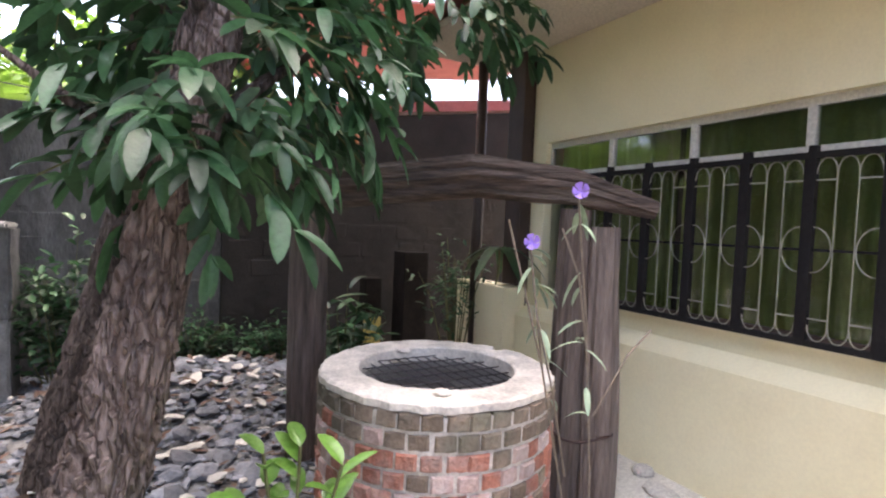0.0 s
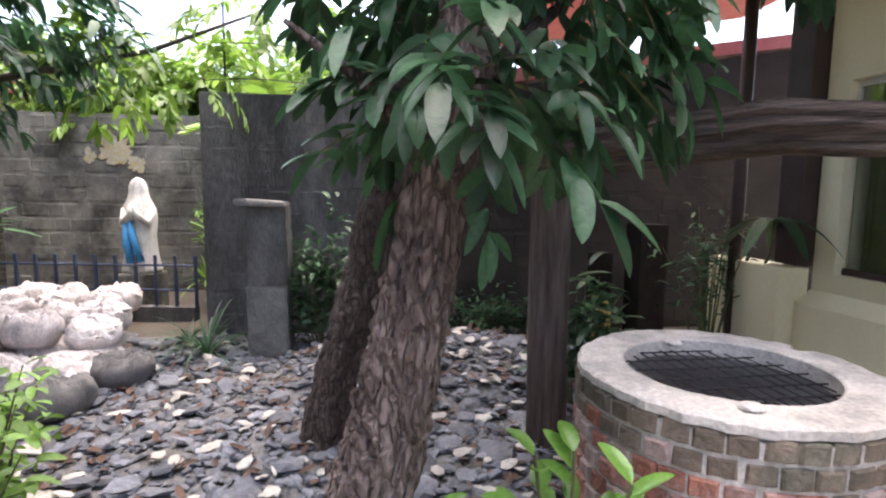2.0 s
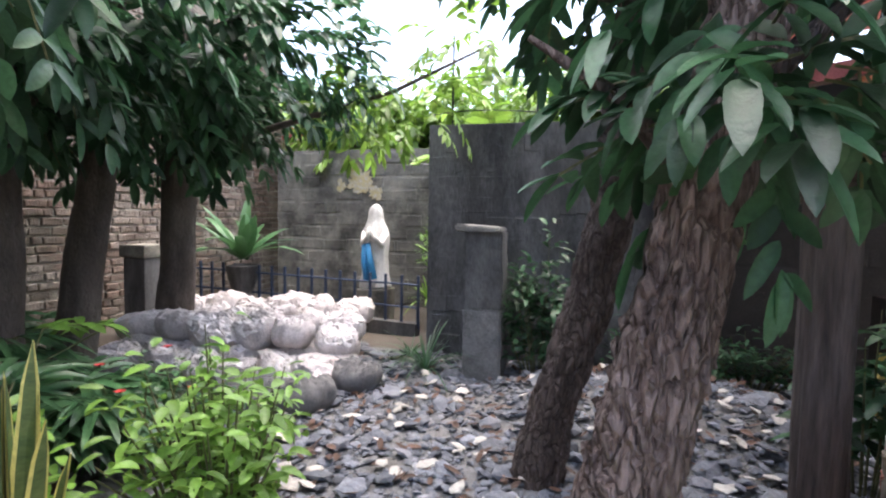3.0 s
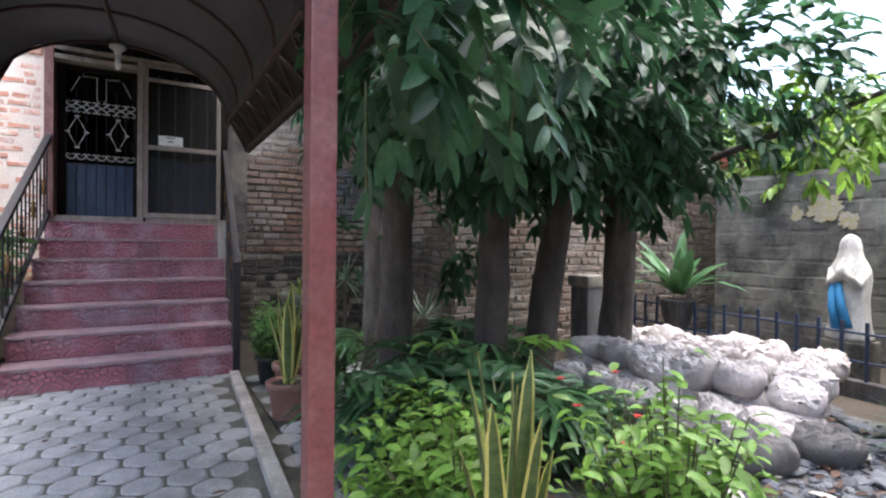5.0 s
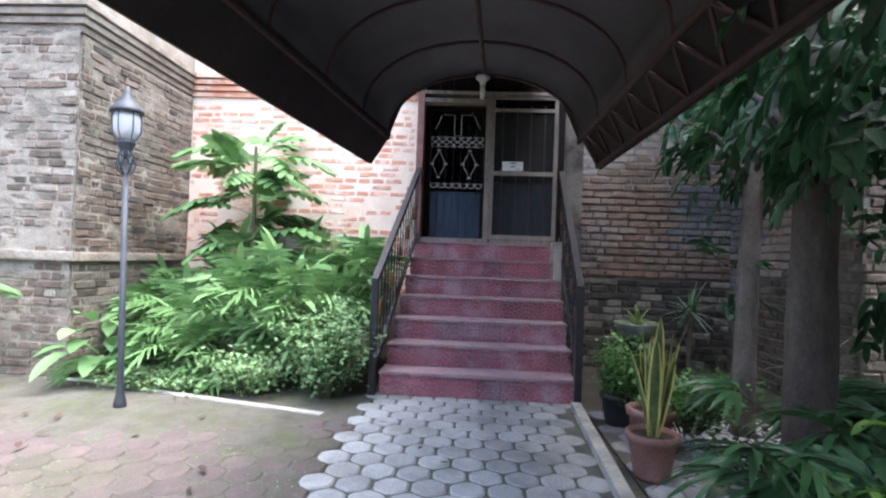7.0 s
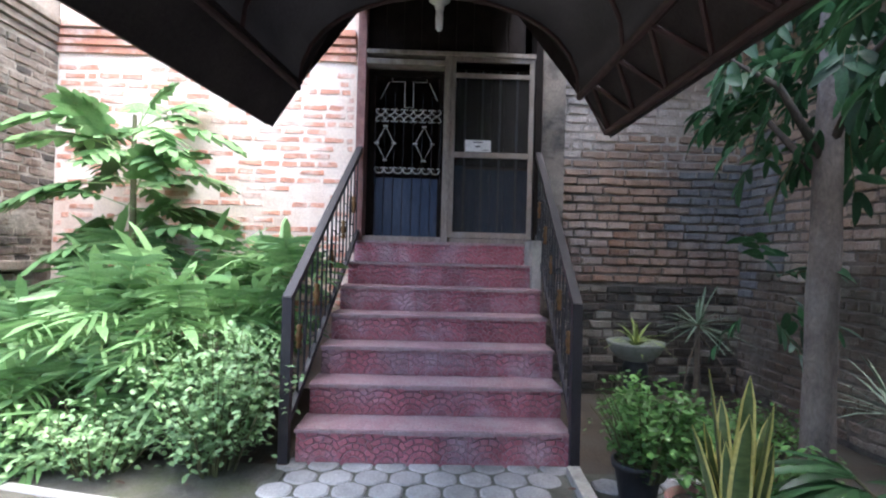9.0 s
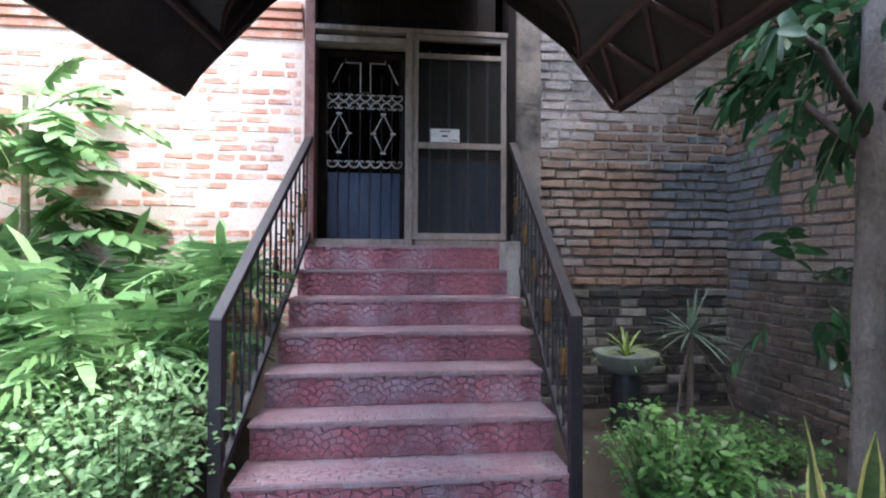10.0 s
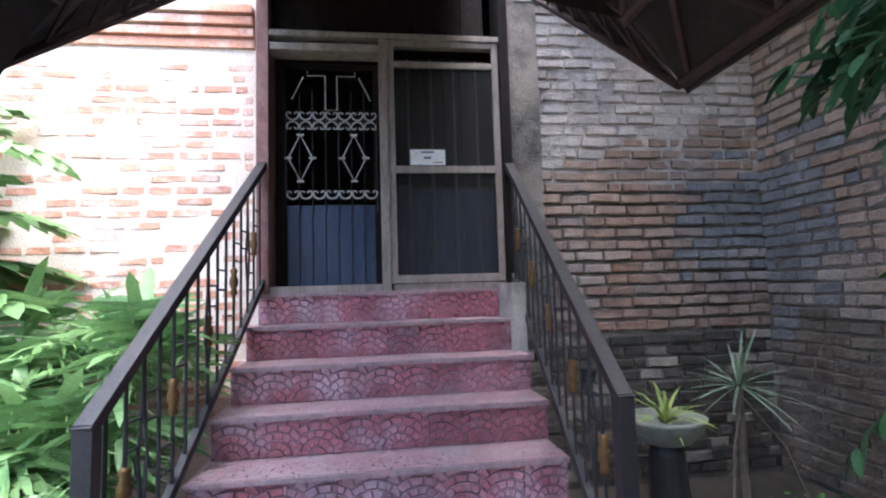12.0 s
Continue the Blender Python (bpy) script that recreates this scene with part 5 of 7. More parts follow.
def fronds(rng, centre, count, length, width, lobes, rise, mat, parent, shape=LOBE_SHAPE, spread=(0, 6.283), lobe_len=0.5, curl=0.5, name="leaf", limit=None):
    """Arching divided leaves: each has a midrib and rows of lobes along it."""
    c = Vector(centre)
    for k in range(count):
        rows = []
        a = rng.uniform(*spread)
        el = rng.uniform(*rise)
        d = Vector((math.cos(a) * math.cos(el), math.sin(a) * math.cos(el), math.sin(el)))
        ln = length * rng.uniform(0.7, 1.15)
        if limit is not None and c.y + d.y * ln * 1.7 > limit:
            d.y = -abs(d.y)
        s = d.cross(Vector((0, 0, 1))).normalized()
        n = s.cross(d)
        stalk = ln * rng.uniform(0.45, 0.9)
        o = c + Vector((rng.uniform(-0.06, 0.06), rng.uniform(-0.06, 0.06), 0))
        base = o + d * stalk
        bend = lambda t: base + d * ln * t - Vector((0, 0, curl * ln * t * t)) + (d * -0.15 * ln * t * t)
        for i in range(lobes):
            t = (i + 0.4) / lobes
            p = bend(t)
            ww = lobe_len * ln * math.sin(math.pi * (0.14 + 0.74 * t)) ** 0.7
            for e in (-1, 1):
                dd = d * (0.15 + 1.1 * t) + s * e * rng.uniform(0.85, 1.1) - Vector((0, 0, 0.2 + 0.8 * curl * t))
                rows.append((p, dd, n, ww * rng.uniform(0.85, 1.1), width * ln, rng.uniform(0.05, 0.3)))
        rows.append((bend(0.92), d - Vector((0, 0, 0.9 * curl)), n, lobe_len * ln * 0.7, width * ln, 0.2))
        rows.append((base, d - Vector((0, 0, 0.42 * curl)), n, ln * 0.95, width * ln * 2.4, 0.35))
        link_mesh(name, leaves_mesh(name, rows, shape, 0.08), mat, parent)
        part("stalk", bars([o, o + d * stalk * 0.6, base, bend(0.35), bend(0.7), bend(1.0)], r=0.0055, seg=4), M_STEM if mat is not M_LEAF_PHILO else surface_rib, parent)


surface_rib = surface("pale_green_stalk", (0.20, 0.30, 0.10), (0.15, 0.24, 0.08), 10.0, 0.5, 0.1)


def leafy_shrub(name, x, y, z, rx, ry, h, count, size, mat, label, seed, category="shrub", group="", ratio=0.45, keep=lambda p: True, stems=14):
    """A bush of simple leaves on many thin stems."""
    rng = random.Random(seed)
    t = thing(name, x, y, z, label, category, group)
    rows, bm = [], bmesh.new()
    per = max(3, count // stems)
    for k in range(stems):
        a, r = rng.uniform(0, 6.283), math.sqrt(rng.random())
        tip = Vector((x + rx * r * math.cos(a), y + ry * r * math.sin(a), z + h * rng.uniform(0.65, 1.05) * (1 - 0.35 * r * r)))
        root = Vector((x + 0.3 * rx * r * math.cos(a), y + 0.3 * ry * r * math.sin(a), z - 0.03))
        mid = root.lerp(tip, 0.55) + Vector((0, 0, 0.10 * h))
        tube(bm, (root, mid, tip), [0.007, 0.005, 0.002], 4, caps=False)
        for i in range(per):
            tt = rng.uniform(0.25, 1.0)
            p = root.lerp(mid, tt / 0.6) if tt < 0.6 else mid.lerp(tip, (tt - 0.6) / 0.4)
            p = p + Vector((rng.gauss(0, 0.16 * rx), rng.gauss(0, 0.16 * ry), rng.gauss(0, 0.06 * h)))
            if p.z < z or not keep(p):
                continue
            d = Vector((rng.gauss(0, 1), rng.gauss(0, 1), rng.uniform(-0.2, 0.9)))
            rows.append((p, d, Vector((rng.gauss(0, 0.35), rng.gauss(0, 0.35), 1)), size * rng.uniform(0.7, 1.2), size * ratio * rng.uniform(0.8, 1.2), rng.uniform(0.1, 0.6)))
    part("stem_bundle", bm, M_STEM, t)["kind"] = "stuff"
    link_mesh("foliage", leaves_mesh("foliage", rows), mat, t)
    return t


def strap_plant(name, x, y, z, count, length, width, rise, droop, mat, label, seed, category="plant", group="", edge=None, parent=None):
    """A rosette of long blades."""
    rng = random.Random(seed)
    t = parent or thing(name, x, y, z, label, category, group)
    rows, blades = [], []
    for k in range(count):
        a, el = 6.283 * (k + rng.uniform(-0.4, 0.4)) / count * 2.4, rng.uniform(*rise)
        d = Vector((math.cos(a) * math.cos(el), math.sin(a) * math.cos(el), math.sin(el)))
        n = d.cross(Vector((0, 0, 1))).normalized().cross(d)
        if rng.random() < 0.5 and el > 1.2:
            n = Vector((math.cos(a * 3), math.sin(a * 3), 0.1))
        rows.append(((x + 0.25 * width * math.cos(a), y + 0.25 * width * math.sin(a), z), d, n, length * rng.uniform(0.6, 1.1), width * rng.uniform(0.8, 1.1), droop * rng.uniform(0.5, 1.2)))
    if count <= 30:
        for r in rows:
            o, d, n, ln, w, dr = r
            both = [r] if not edge else [((Vector(o) + Vector(n) * e)[:], d, n, ln, w, dr) for e in (-0.003, 0.003)]
            blades.append(link_mesh("blade", leaves_mesh("blade", both, STRAP_SHAPE, 0.12), mat, t))
    else:
        link_mesh("foliage", leaves_mesh("foliage", rows, STRAP_SHAPE, 0.12), mat, t)
    if edge:
        thin = [(o, d, n, ln * 1.005, w * 1.5, dr) for o, d, n, ln, w, dr in rows]
        moved = thin
        for r, blade in zip(moved, blades):
            link_mesh("blade_edge", leaves_mesh("blade_edge", [r], STRAP_SHAPE, 0.12), edge, blade, "pale yellow blade edge")
    return t


# the bed left of the steps
rng = random.Random(50)
spots = [(-6.75, -1.75, 0.05, 1.0), (-6.5, -2.4, 0.05, 1.0), (-6.7, -3.1, 0.05, 1.05), (-6.5, -3.75, 0.0, 0.9), (-7.3, -1.6, 0.5, 1.2), (-7.2, -2.25, 0.6, 1.25), (-7.3, -2.95, 0.6, 1.25), (-7.3, -3.6, 0.5, 1.15), (-7.8, -1.6, 0.95, 1.15), (-7.85, -2.3, 1.0, 1.2), (-7.9, -3.3, 1.0, 1.2), (-7.0, -1.68, 0.7, 1.0), (-6.95, -3.4, 0.5, 1.1), (-7.5, -4.0, 0.5, 1.1), (-7.6, -1.42, 1.05, 0.95), (-6.7, -1.8, 0.55, 1.0), (-6.75, -2.15, 0.75, 1.1), (-6.8, -2.75, 0.7, 1.1), (-6.45, -3.0, 0.25, 1.0), (-8.0, -1.75, 1.15, 0.9), (-6.9, -1.9, 0.3, 1.05), (-6.8, -2.8, 0.3, 1.05)]
for k, (x, y, z, s) in enumerate(spots):
    t = thing("philodendron", x, y, 0, "lush split-leaf philodendron with glossy lobed leaves", "plant", "philodendrons in the bed")
    fronds(rng, (x, y, z), 17, 0.52 * s, 0.060, 8, (0.35, 1.45), M_LEAF_PHILO, t, limit=-1.0, curl=0.8, lobe_len=0.52)
tall = thing("papaya_shrub", -7.7, -2.95, 0, "tall shrub with large lobed leaves against the church", "shrub")
bm = bmesh.new()
tube(bm, [(-7.7, -2.95, -0.05), (-7.68, -2.97, 1.0), (-7.62, -2.95, 1.9), (-7.6, -2.95, 2.75)], [0.045, 0.04, 0.03, 0.02], 8)
part("stem", bm, M_STEM, tall)
for z, c in ((2.6, 9), (2.35, 8), (2.1, 8), (1.85, 8), (1.55, 7)):
    fronds(rng, (-7.62, -2.95, z), c, 0.58, 0.17, 6, (-0.25, 1.15), M_LEAF_PHILO, tall, curl=0.4, lobe_len=0.5)
leafy_shrub("garden_bush", -6.12, -1.5, 0.0, 0.48, 0.52, 1.0, 2600, 0.05, M_LEAF_PALE, "pale small-leaved bush beside the steps", 61, "bush", ratio=0.6, stems=40)
leafy_shrub("garden_bush", -6.05, -2.25, 0.0, 0.4, 0.55, 0.5, 1300, 0.05, M_LEAF_PALE, "low pale small-leaved bush along the kerb", 62, "bush", ratio=0.6, stems=30)
leafy_shrub("ground_cover", -6.05, -2.9, 0.0, 0.3, 1.1, 0.22, 1600, 0.05, M_LEAF_PALE, "low green ground cover along the kerb", 63, "plant", ratio=0.6, stems=40)
broad = thing("broadleaf_plant", -6.45, -4.0, 0, "low plant with broad ribbed green leaves", "plant")
rows = []
r2 = random.Random(9)
for k in range(26):
    a, el = r2.uniform(0, 6.28), r2.uniform(0.4, 1.3)
    d = Vector((math.cos(a) * math.cos(el), math.sin(a) * math.cos(el), math.sin(el)))
    rows.append((Vector((-6.45, -4.0, 0.05)) + d * r2.uniform(0.15, 0.75), d - Vector((0, 0, 0.4)), Vector((d.x * -0.3, d.y * -0.3, 1)), r2.uniform(0.3, 0.45), r2.uniform(0.14, 0.2), 0.5))
link_mesh("foliage", leaves_mesh("foliage", rows), M_LEAF_PHILO, broad)
palm = thing("potted_palm", -5.3, -5.1, 0, "fan of palm fronds beside the buttress", "palm")
fronds(random.Random(77), (-5.3, -5.1, 0.6), 9, 0.6, 0.05, 14, (0.1, 1.2), M_LEAF_PHILO, palm, LEAF_SHAPE, lobe_len=0.5, curl=0.7)
bm = bmesh.new()
tube(bm, [(-5.3, -5.1, -0.05), (-5.3, -5.1, 0.65)], [0.06, 0.05], 10)
part("stem", bm, M_TWIG, palm)

# beside the steps, toward the brick wall
M_TERRA = surface("terracotta", (0.30, 0.15, 0.12), (0.23, 0.115, 0.09), 8.0, 0.85, 0.2, (0.36, 0.27, 0.24), 0.4, 4.0)
M_BLACKPOT = surface("black_plastic_pot", (0.02, 0.02, 0.022), (0.03, 0.03, 0.03), 6.0, 0.5, 0.05)


def flower_pot(x, y, r, h, mat, label, z=0.0):
    t = thing("flower_pot", x, y, z, label, "pot")
    bm = bmesh.new()
    lathe(bm, [(r * 0.68, z - 0.01), (r * 0.72, z + 0.02), (r * 0.92, z + h * 0.82), (r * 1.04, z + h * 0.83), (r * 1.06, z + h * 0.98), (r, z + h), (r * 0.9, z + h), (r * 0.86, z + h * 0.86)], 24, (x, y))
    part("body", bm, mat, t, smooth=True)
    bm = bmesh.new()
    bmesh.ops.create_circle(bm, cap_ends=True, radius=r * 0.88, segments=20, matrix=Matrix.Translation((x, y, z + h * 0.9)))
    part("earth", bm, M_GROUND, t, "dark potting soil")
    return t


flower_pot(-4.62, 1.13, 0.165, 0.29, M_TERRA, "terracotta pot holding a snake plant")
strap_plant("snake_plant", -4.62, 1.13, 0.25, 18, 0.78, 0.055, (1.28, 1.52), 0.06, M_SNAKE, "snake plant with yellow-edged upright leaves in a pot", 71, edge=M_STRIPE, group="snake plants")
flower_pot(-5.75, 1.22, 0.15, 0.26, M_BLACKPOT, "black plastic pot under a leafy bush")
flower_pot(-5.1, 1.28, 0.17, 0.32, M_TERRA, "terracotta pot beside the steps")
leafy_shrub("potted_bush", -5.72, 1.25, 0.2, 0.42, 0.34, 0.62, 1900, 0.05, M_LEAF_MID, "leafy green bush in a black pot by the steps", 72, "bush", ratio=0.62, stems=46, keep=lambda p: p.y > 1.06)
leafy_shrub("potted_bush", -5.25, 1.6, 0.15, 0.4, 0.45, 0.42, 1200, 0.05, M_LEAF_MID, "low leafy green bush with small white flowers", 73, "bush", ratio=0.6, stems=34, keep=lambda p: p.y > 1.1)
leafy_shrub("garden_bush", -6.6, 1.9, 0.0, 0.6, 0.6, 0.32, 1100, 0.05, M_LEAF_MID, "low leafy bush beside the stair railing", 74, "bush", ratio=0.6, stems=36)
leafy_shrub("garden_bush", -6.9, 2.75, 0.0, 0.5, 0.5, 0.28, 600, 0.055, M_LEAF_MID, "low bush growing at the wall foot", 75, "bush", ratio=0.5, stems=26)
M_BOWL = surface("mossy_cement_bowl", (0.30, 0.31, 0.27), (0.22, 0.23, 0.195), 9.0, 0.9, 0.3, (0.13, 0.15, 0.10), 0.5, 6.0)
bowl = thing("bowl_planter", -7.75, 2.0, 0, "shallow pale cement bowl planter on a dark stand", "planter")
bm = bmesh.new()
lathe(bm, [(0.08, 0.47), (0.17, 0.50), (0.24, 0.57), (0.275, 0.645), (0.285, 0.67), (0.25, 0.67), (0.2, 0.6)], 26, (-7.75, 2.0))
part("bowl", bm, M_BOWL, bowl, smooth=True)
bm = bmesh.new()
lathe(bm, [(0.13, -0.03), (0.135, 0.1), (0.125, 0.42), (0.10, 0.505)], 20, (-7.75, 2.0))
part("stand", bm, M_BLACKPOT, bowl, "dark drum stand")
strap_plant("spider_plant", -7.75, 2.0, 0.62, 30, 0.46, 0.028, (0.5, 1.45), 0.75, surface("yellow_green_blade", (0.30, 0.36, 0.10), (0.22, 0.30, 0.08), 6.0, 0.45, 0.05, island=0.25), "variegated spider plant in the bowl", 76)
agave = strap_plant("grass_tree", -7.92, 2.72, 0.82, 46, 0.52, 0.022, (-0.5, 1.45), 0.22, M_SILVER, "spiky silver-green rosette plant by the brick wall", 78)
bm = bmesh.new()
tube(bm, [(-7.92, 2.72, -0.05), (-7.92, 2.72, 0.84)], [0.03, 0.028], 8)
part("stem", bm, M_TWIG, agave)
for dy in (-0.28, 0.3):
    part("dry_leaf", bars([(-7.9, 2.72, 0.75), (-7.75, 2.72 + dy * 0.7, 0.4), (-7.68, 2.72 + dy, 0.05)], r=0.008, seg=4), M_TWIG, agave, "dry hanging leaf")
strap_plant("grass_tree", -5.9, 3.0, 0.5, 40, 0.5, 0.02, (-0.2, 1.4), 0.25, M_SILVER, "spiky rosette plant in the shade of the trees", 79)

# the garden bed in front of the trees
for k, (x, y, h, lab) in enumerate(((-2.35, 1.35, 0.78, "bright green leafy shrub behind the canopy post"), (-2.9, 1.5, 0.7, "bright green leafy shrub in the bed"), (-1.75, 1.92, 0.98, "bright green leafy shrub beside the rubble"), (-2.6, 1.3, 0.5, "low bright green shrub in the bed"))):
    leafy_shrub("garden_bush", x, y, -0.02, 0.42, 0.42, h, 900, 0.085, M_LEAF_FRESH, lab, 80 + k, "bush", "shrubs in the garden bed", ratio=0.42, stems=38, keep=lambda p: p.y > 0.92)
rose = leafy_shrub("rose_bush", -2.7, 2.45, 0, 0.5, 0.45, 0.58, 1000, 0.05, M_LEAF_PALM, "sparse dark bush with a few red blooms", 90, "bush", ratio=0.6, stems=26)
M_RED = surface("red_petal", (0.55, 0.04, 0.035), (0.42, 0.03, 0.03), 20.0, 0.6, 0.05, trans=0.2)
for x, y, z in ((-2.55, 2.2, 0.50), (-2.85, 2.35, 0.56), (-2.4, 2.5, 0.44), (-2.7, 2.65, 0.60), (-2.3, 2.3, 0.36)):
    rows = [(Vector((x, y, z)), Vector((math.cos(a), math.sin(a), 0.7)), Vector((0, 0, 1)), 0.035, 0.028, 0.3) for a in [1.257 * k for k in range(5)]]
    link_mesh("bloom", leaves_mesh("bloom", rows), M_RED, rose, "small red bloom")
strap_plant("snake_plant", -1.86, 1.22, 0.0, 13, 0.98, 0.055, (1.25, 1.52), 0.06, M_SNAKE, "tall snake plant with yellow-edged leaves in the bed", 91, edge=M_STRIPE, group="snake plants")


def lady_palm(x, y, h, seed, label):
    """A clump of canes with fan-shaped leaves of narrow fingers."""
    rng = random.Random(seed)
    t = thing("lady_palm", x, y, 0, label, "palm", "lady palms under the trees")
    rows, canes = [], []
    for k in range(16):
        top = Vector((x + rng.gauss(0, 0.22), y + rng.gauss(0, 0.22), h * rng.uniform(0.35, 1.0)))
        root = Vector((x + rng.gauss(0, 0.08), y + rng.gauss(0, 0.08), -0.03))
        canes.append((root, root.lerp(top, 0.6) + Vector((0, 0, 0.05)), top))
        for j in range(3):
            a, el = rng.uniform(0, 6.28), rng.uniform(0.0, 1.0)
            d = Vector((math.cos(a) * math.cos(el), math.sin(a) * math.cos(el), math.sin(el)))
            s = d.cross(Vector((0, 0, 1))).normalized()
            o = top + d * 0.12
            canes.append((top, top.lerp(o, 0.5), o))
            for i in range(7):
                f = (i - 3) / 3
                rows.append((o, d + s * 1.1 * f - Vector((0, 0, 0.25)), s.cross(d), rng.uniform(0.28, 0.42), 0.046, 0.5))
    link_mesh("foliage", leaves_mesh("foliage", rows, STRAP_SHAPE, 0.15), M_LEAF_PALM, t)
    part("cane_bundle", bars(*canes, r=0.007, seg=4), M_STEM, t)["kind"] = "stuff"


for k, (x, y, h) in enumerate(((-3.1, 1.75, 0.85), (-3.45, 1.7, 0.75), (-3.6, 2.1, 0.95), (-4.6, 2.4, 0.8), (-3.2, 2.4, 0.6), (-4.9, 3.1, 0.8))):
    lady_palm(x, y, h * 0.66, 100 + k, "dark green lady palm clump under the trees")
t = thing("sapling", -3.35, 2.35, 0, "young sapling with long hanging green leaves", "sapling")
rows, tw = [], []
r2 = random.Random(12)
for dx, dy, z in ((0, 0.1, 0.72), (-0.1, -0.3, 0.7), (0.15, 0.35, 0.68)):
    spray(r2, Vector((-3.3 + dx, 2.3 + dy, z)), Vector((math.cos(dy * 9), math.sin(dy * 9), 0.1)), 0.15, rows, tw, 4)
link_mesh("foliage", leaves_mesh("foliage", rows), M_LEAF_FRESH, t)
part("stem_bundle", bars(*[((-3.35, 2.35, -0.03), (-3.33, 2.33, 0.5), a) for a, b, c in tw], *tw, r=0.006, seg=4), M_STEM, t)["kind"] = "stuff"

M_LEAF_ZZ = surface("glossy_mid_green_leaf", (0.10, 0.22, 0.035), (0.15, 0.30, 0.05), 4.0, 0.3, 0.1, island=0.35, trans=0.2, spec=0.6)
# plants round the well
for k, (x, y, h) in enumerate(((-0.22, 1.27, 0.60), (0.02, 1.20, 0.64), (0.18, 1.36, 0.70))):
    t = thing("zz_plant", x, y, 0, "glossy green plant with upright leafy stems by the well", "plant", "plants at the foot of the well")
    rows, tw = [], []
    r2 = random.Random(30 + k)
    for j in range(12):
        a = r2.uniform(0, 6.28)
        top = Vector((x + 0.15 * math.cos(a), y + 0.15 * math.sin(a), h * r2.uniform(0.58, 0.92)))
        root = Vector((x, y, -0.03))
        tw.append((root, root.lerp(top, 0.55) + Vector((0, 0, 0.04)), top))
        for i in range(9):
            tt = 0.3 + 0.7 * i / 8
            p = root.lerp(top, tt) + Vector((0, 0, 0.04 * math.sin(3.14 * tt)))
            b = r2.uniform(0, 6.28)
            rows.append((p, Vector((math.cos(b), math.sin(b), 0.9)), Vector((-math.cos(b), -math.sin(b), 0.8)), r2.uniform(0.11, 0.16), r2.uniform(0.05, 0.065), 0.25))
    link_mesh("foliage", leaves_mesh("foliage", rows), M_LEAF_ZZ, t)
    part("stem_bundle", bars(*tw, r=0.006, seg=5), M_STEM, t)["kind"] = "stuff"
vine = thing("flowering_weed", 1.0, 1.0, 0, "thin wild stem with two violet flowers by the well", "flower")
stem = [(1.02, 0.98, -0.03), (0.97, 1.02, 0.5), (0.88, 1.05, 0.95), (0.826, 1.07, 1.34)]
stem2 = [(1.03, 0.97, -0.03), (1.04, 0.98, 0.6), (0.99, 0.98, 1.1), (0.925, 0.975, 1.5)]
for pts in (stem, stem2, [(0.97, 1.02, 0.6), (0.88, 1.0, 0.9), (0.8, 1.0, 1.15)], [(1.04, 0.98, 0.8), (1.14, 0.94, 1.0), (1.22, 0.92, 1.08)], [(0.88, 1.05, 0.95), (0.82, 1.08, 1.2), (0.76, 1.1, 1.42)], [(1.0, 0.98, 1.0), (0.95, 0.98, 1.25), (0.89, 1.0, 1.4)]):
    part("stem", bars(pts, r=0.0035, seg=5), M_TWIG, vine)
rows = []
r2 = random.Random(15)
for s in (stem, stem2):
    for i in range(12):
        t0 = r2.random()
        p = Vector(s[1]).lerp(Vector(s[3]), t0)
        a = r2.uniform(0, 6.28)
        rows.append((p, Vector((math.cos(a), math.sin(a), r2.uniform(-1, 0.3))), Vector((0, 0, 1)), r2.uniform(0.06, 0.11), 0.020, 0.5))
link_mesh("foliage", leaves_mesh("foliage", rows), M_SILVER, vine)
M_VIOLET = surface("violet_petal", (0.36, 0.24, 0.72), (0.30, 0.18, 0.62), 20.0, 0.6, 0.05, trans=0.3)
for p in ((0.826, 1.06, 1.35), (0.925, 0.965, 1.51)):
    rows = []
    for k in range(5):
        a = 6.283 * k / 5
        f = Vector((-0.72, -0.68, 0.1)).normalized()
        s = f.cross(Vector((0, 0, 1))).normalized()
        u = s.cross(f)
        d = s * math.cos(a) + u * math.sin(a)
        rows.append((Vector(p), d + f * 0.5, f, 0.029, 0.023, -0.25))
    link_mesh("flower", leaves_mesh("flower", rows, ((0, 0.12), (0.4, 0.55), (0.75, 1.0), (0.9, 0.95), (1.0, 0.55)), 0.0), M_VIOLET, vine, "violet five-petalled flower")
leafy_shrub("garden_bush", 2.1, 3.6, 0.35, 0.35, 0.3, 1.0, 260, 0.10, M_LEAF, "thin bush behind the well frame", 93, "bush", ratio=0.25, stems=14)
t = thing("rubber_plant", 2.3, 3.55, 0.3, "plant with drooping broad leaves on the low block", "plant")
rows = []
for k in range(12):
    a = k * 0.9
    rows.append((Vector((2.25, 3.2, 1.22)), Vector((math.cos(a), math.sin(a), 0.5)), Vector((0, 0, 1)), 0.36, 0.085, 1.1))
link_mesh("foliage", leaves_mesh("foliage", rows), M_LEAF, t)
part("stem", bars([(2.36, 3.4, 0.9), (2.28, 3.25, 1.0), (2.25, 3.2, 1.23)], r=0.01), M_STEM, t)
leafy_shrub("garden_bush", -0.75, 4.7, 0.0, 0.42, 0.38, 1.2, 800, 0.11, M_LEAF, "dark leafy shrub against the yard wall", 94, "bush", ratio=0.35, stems=20)
leafy_shrub("garden_bush", 0.1, 4.95, 0.0, 0.5, 0.25, 0.6, 420, 0.09, M_LEAF, "low dark shrub at the wall foot", 95, "bush", ratio=0.35, stems=22)
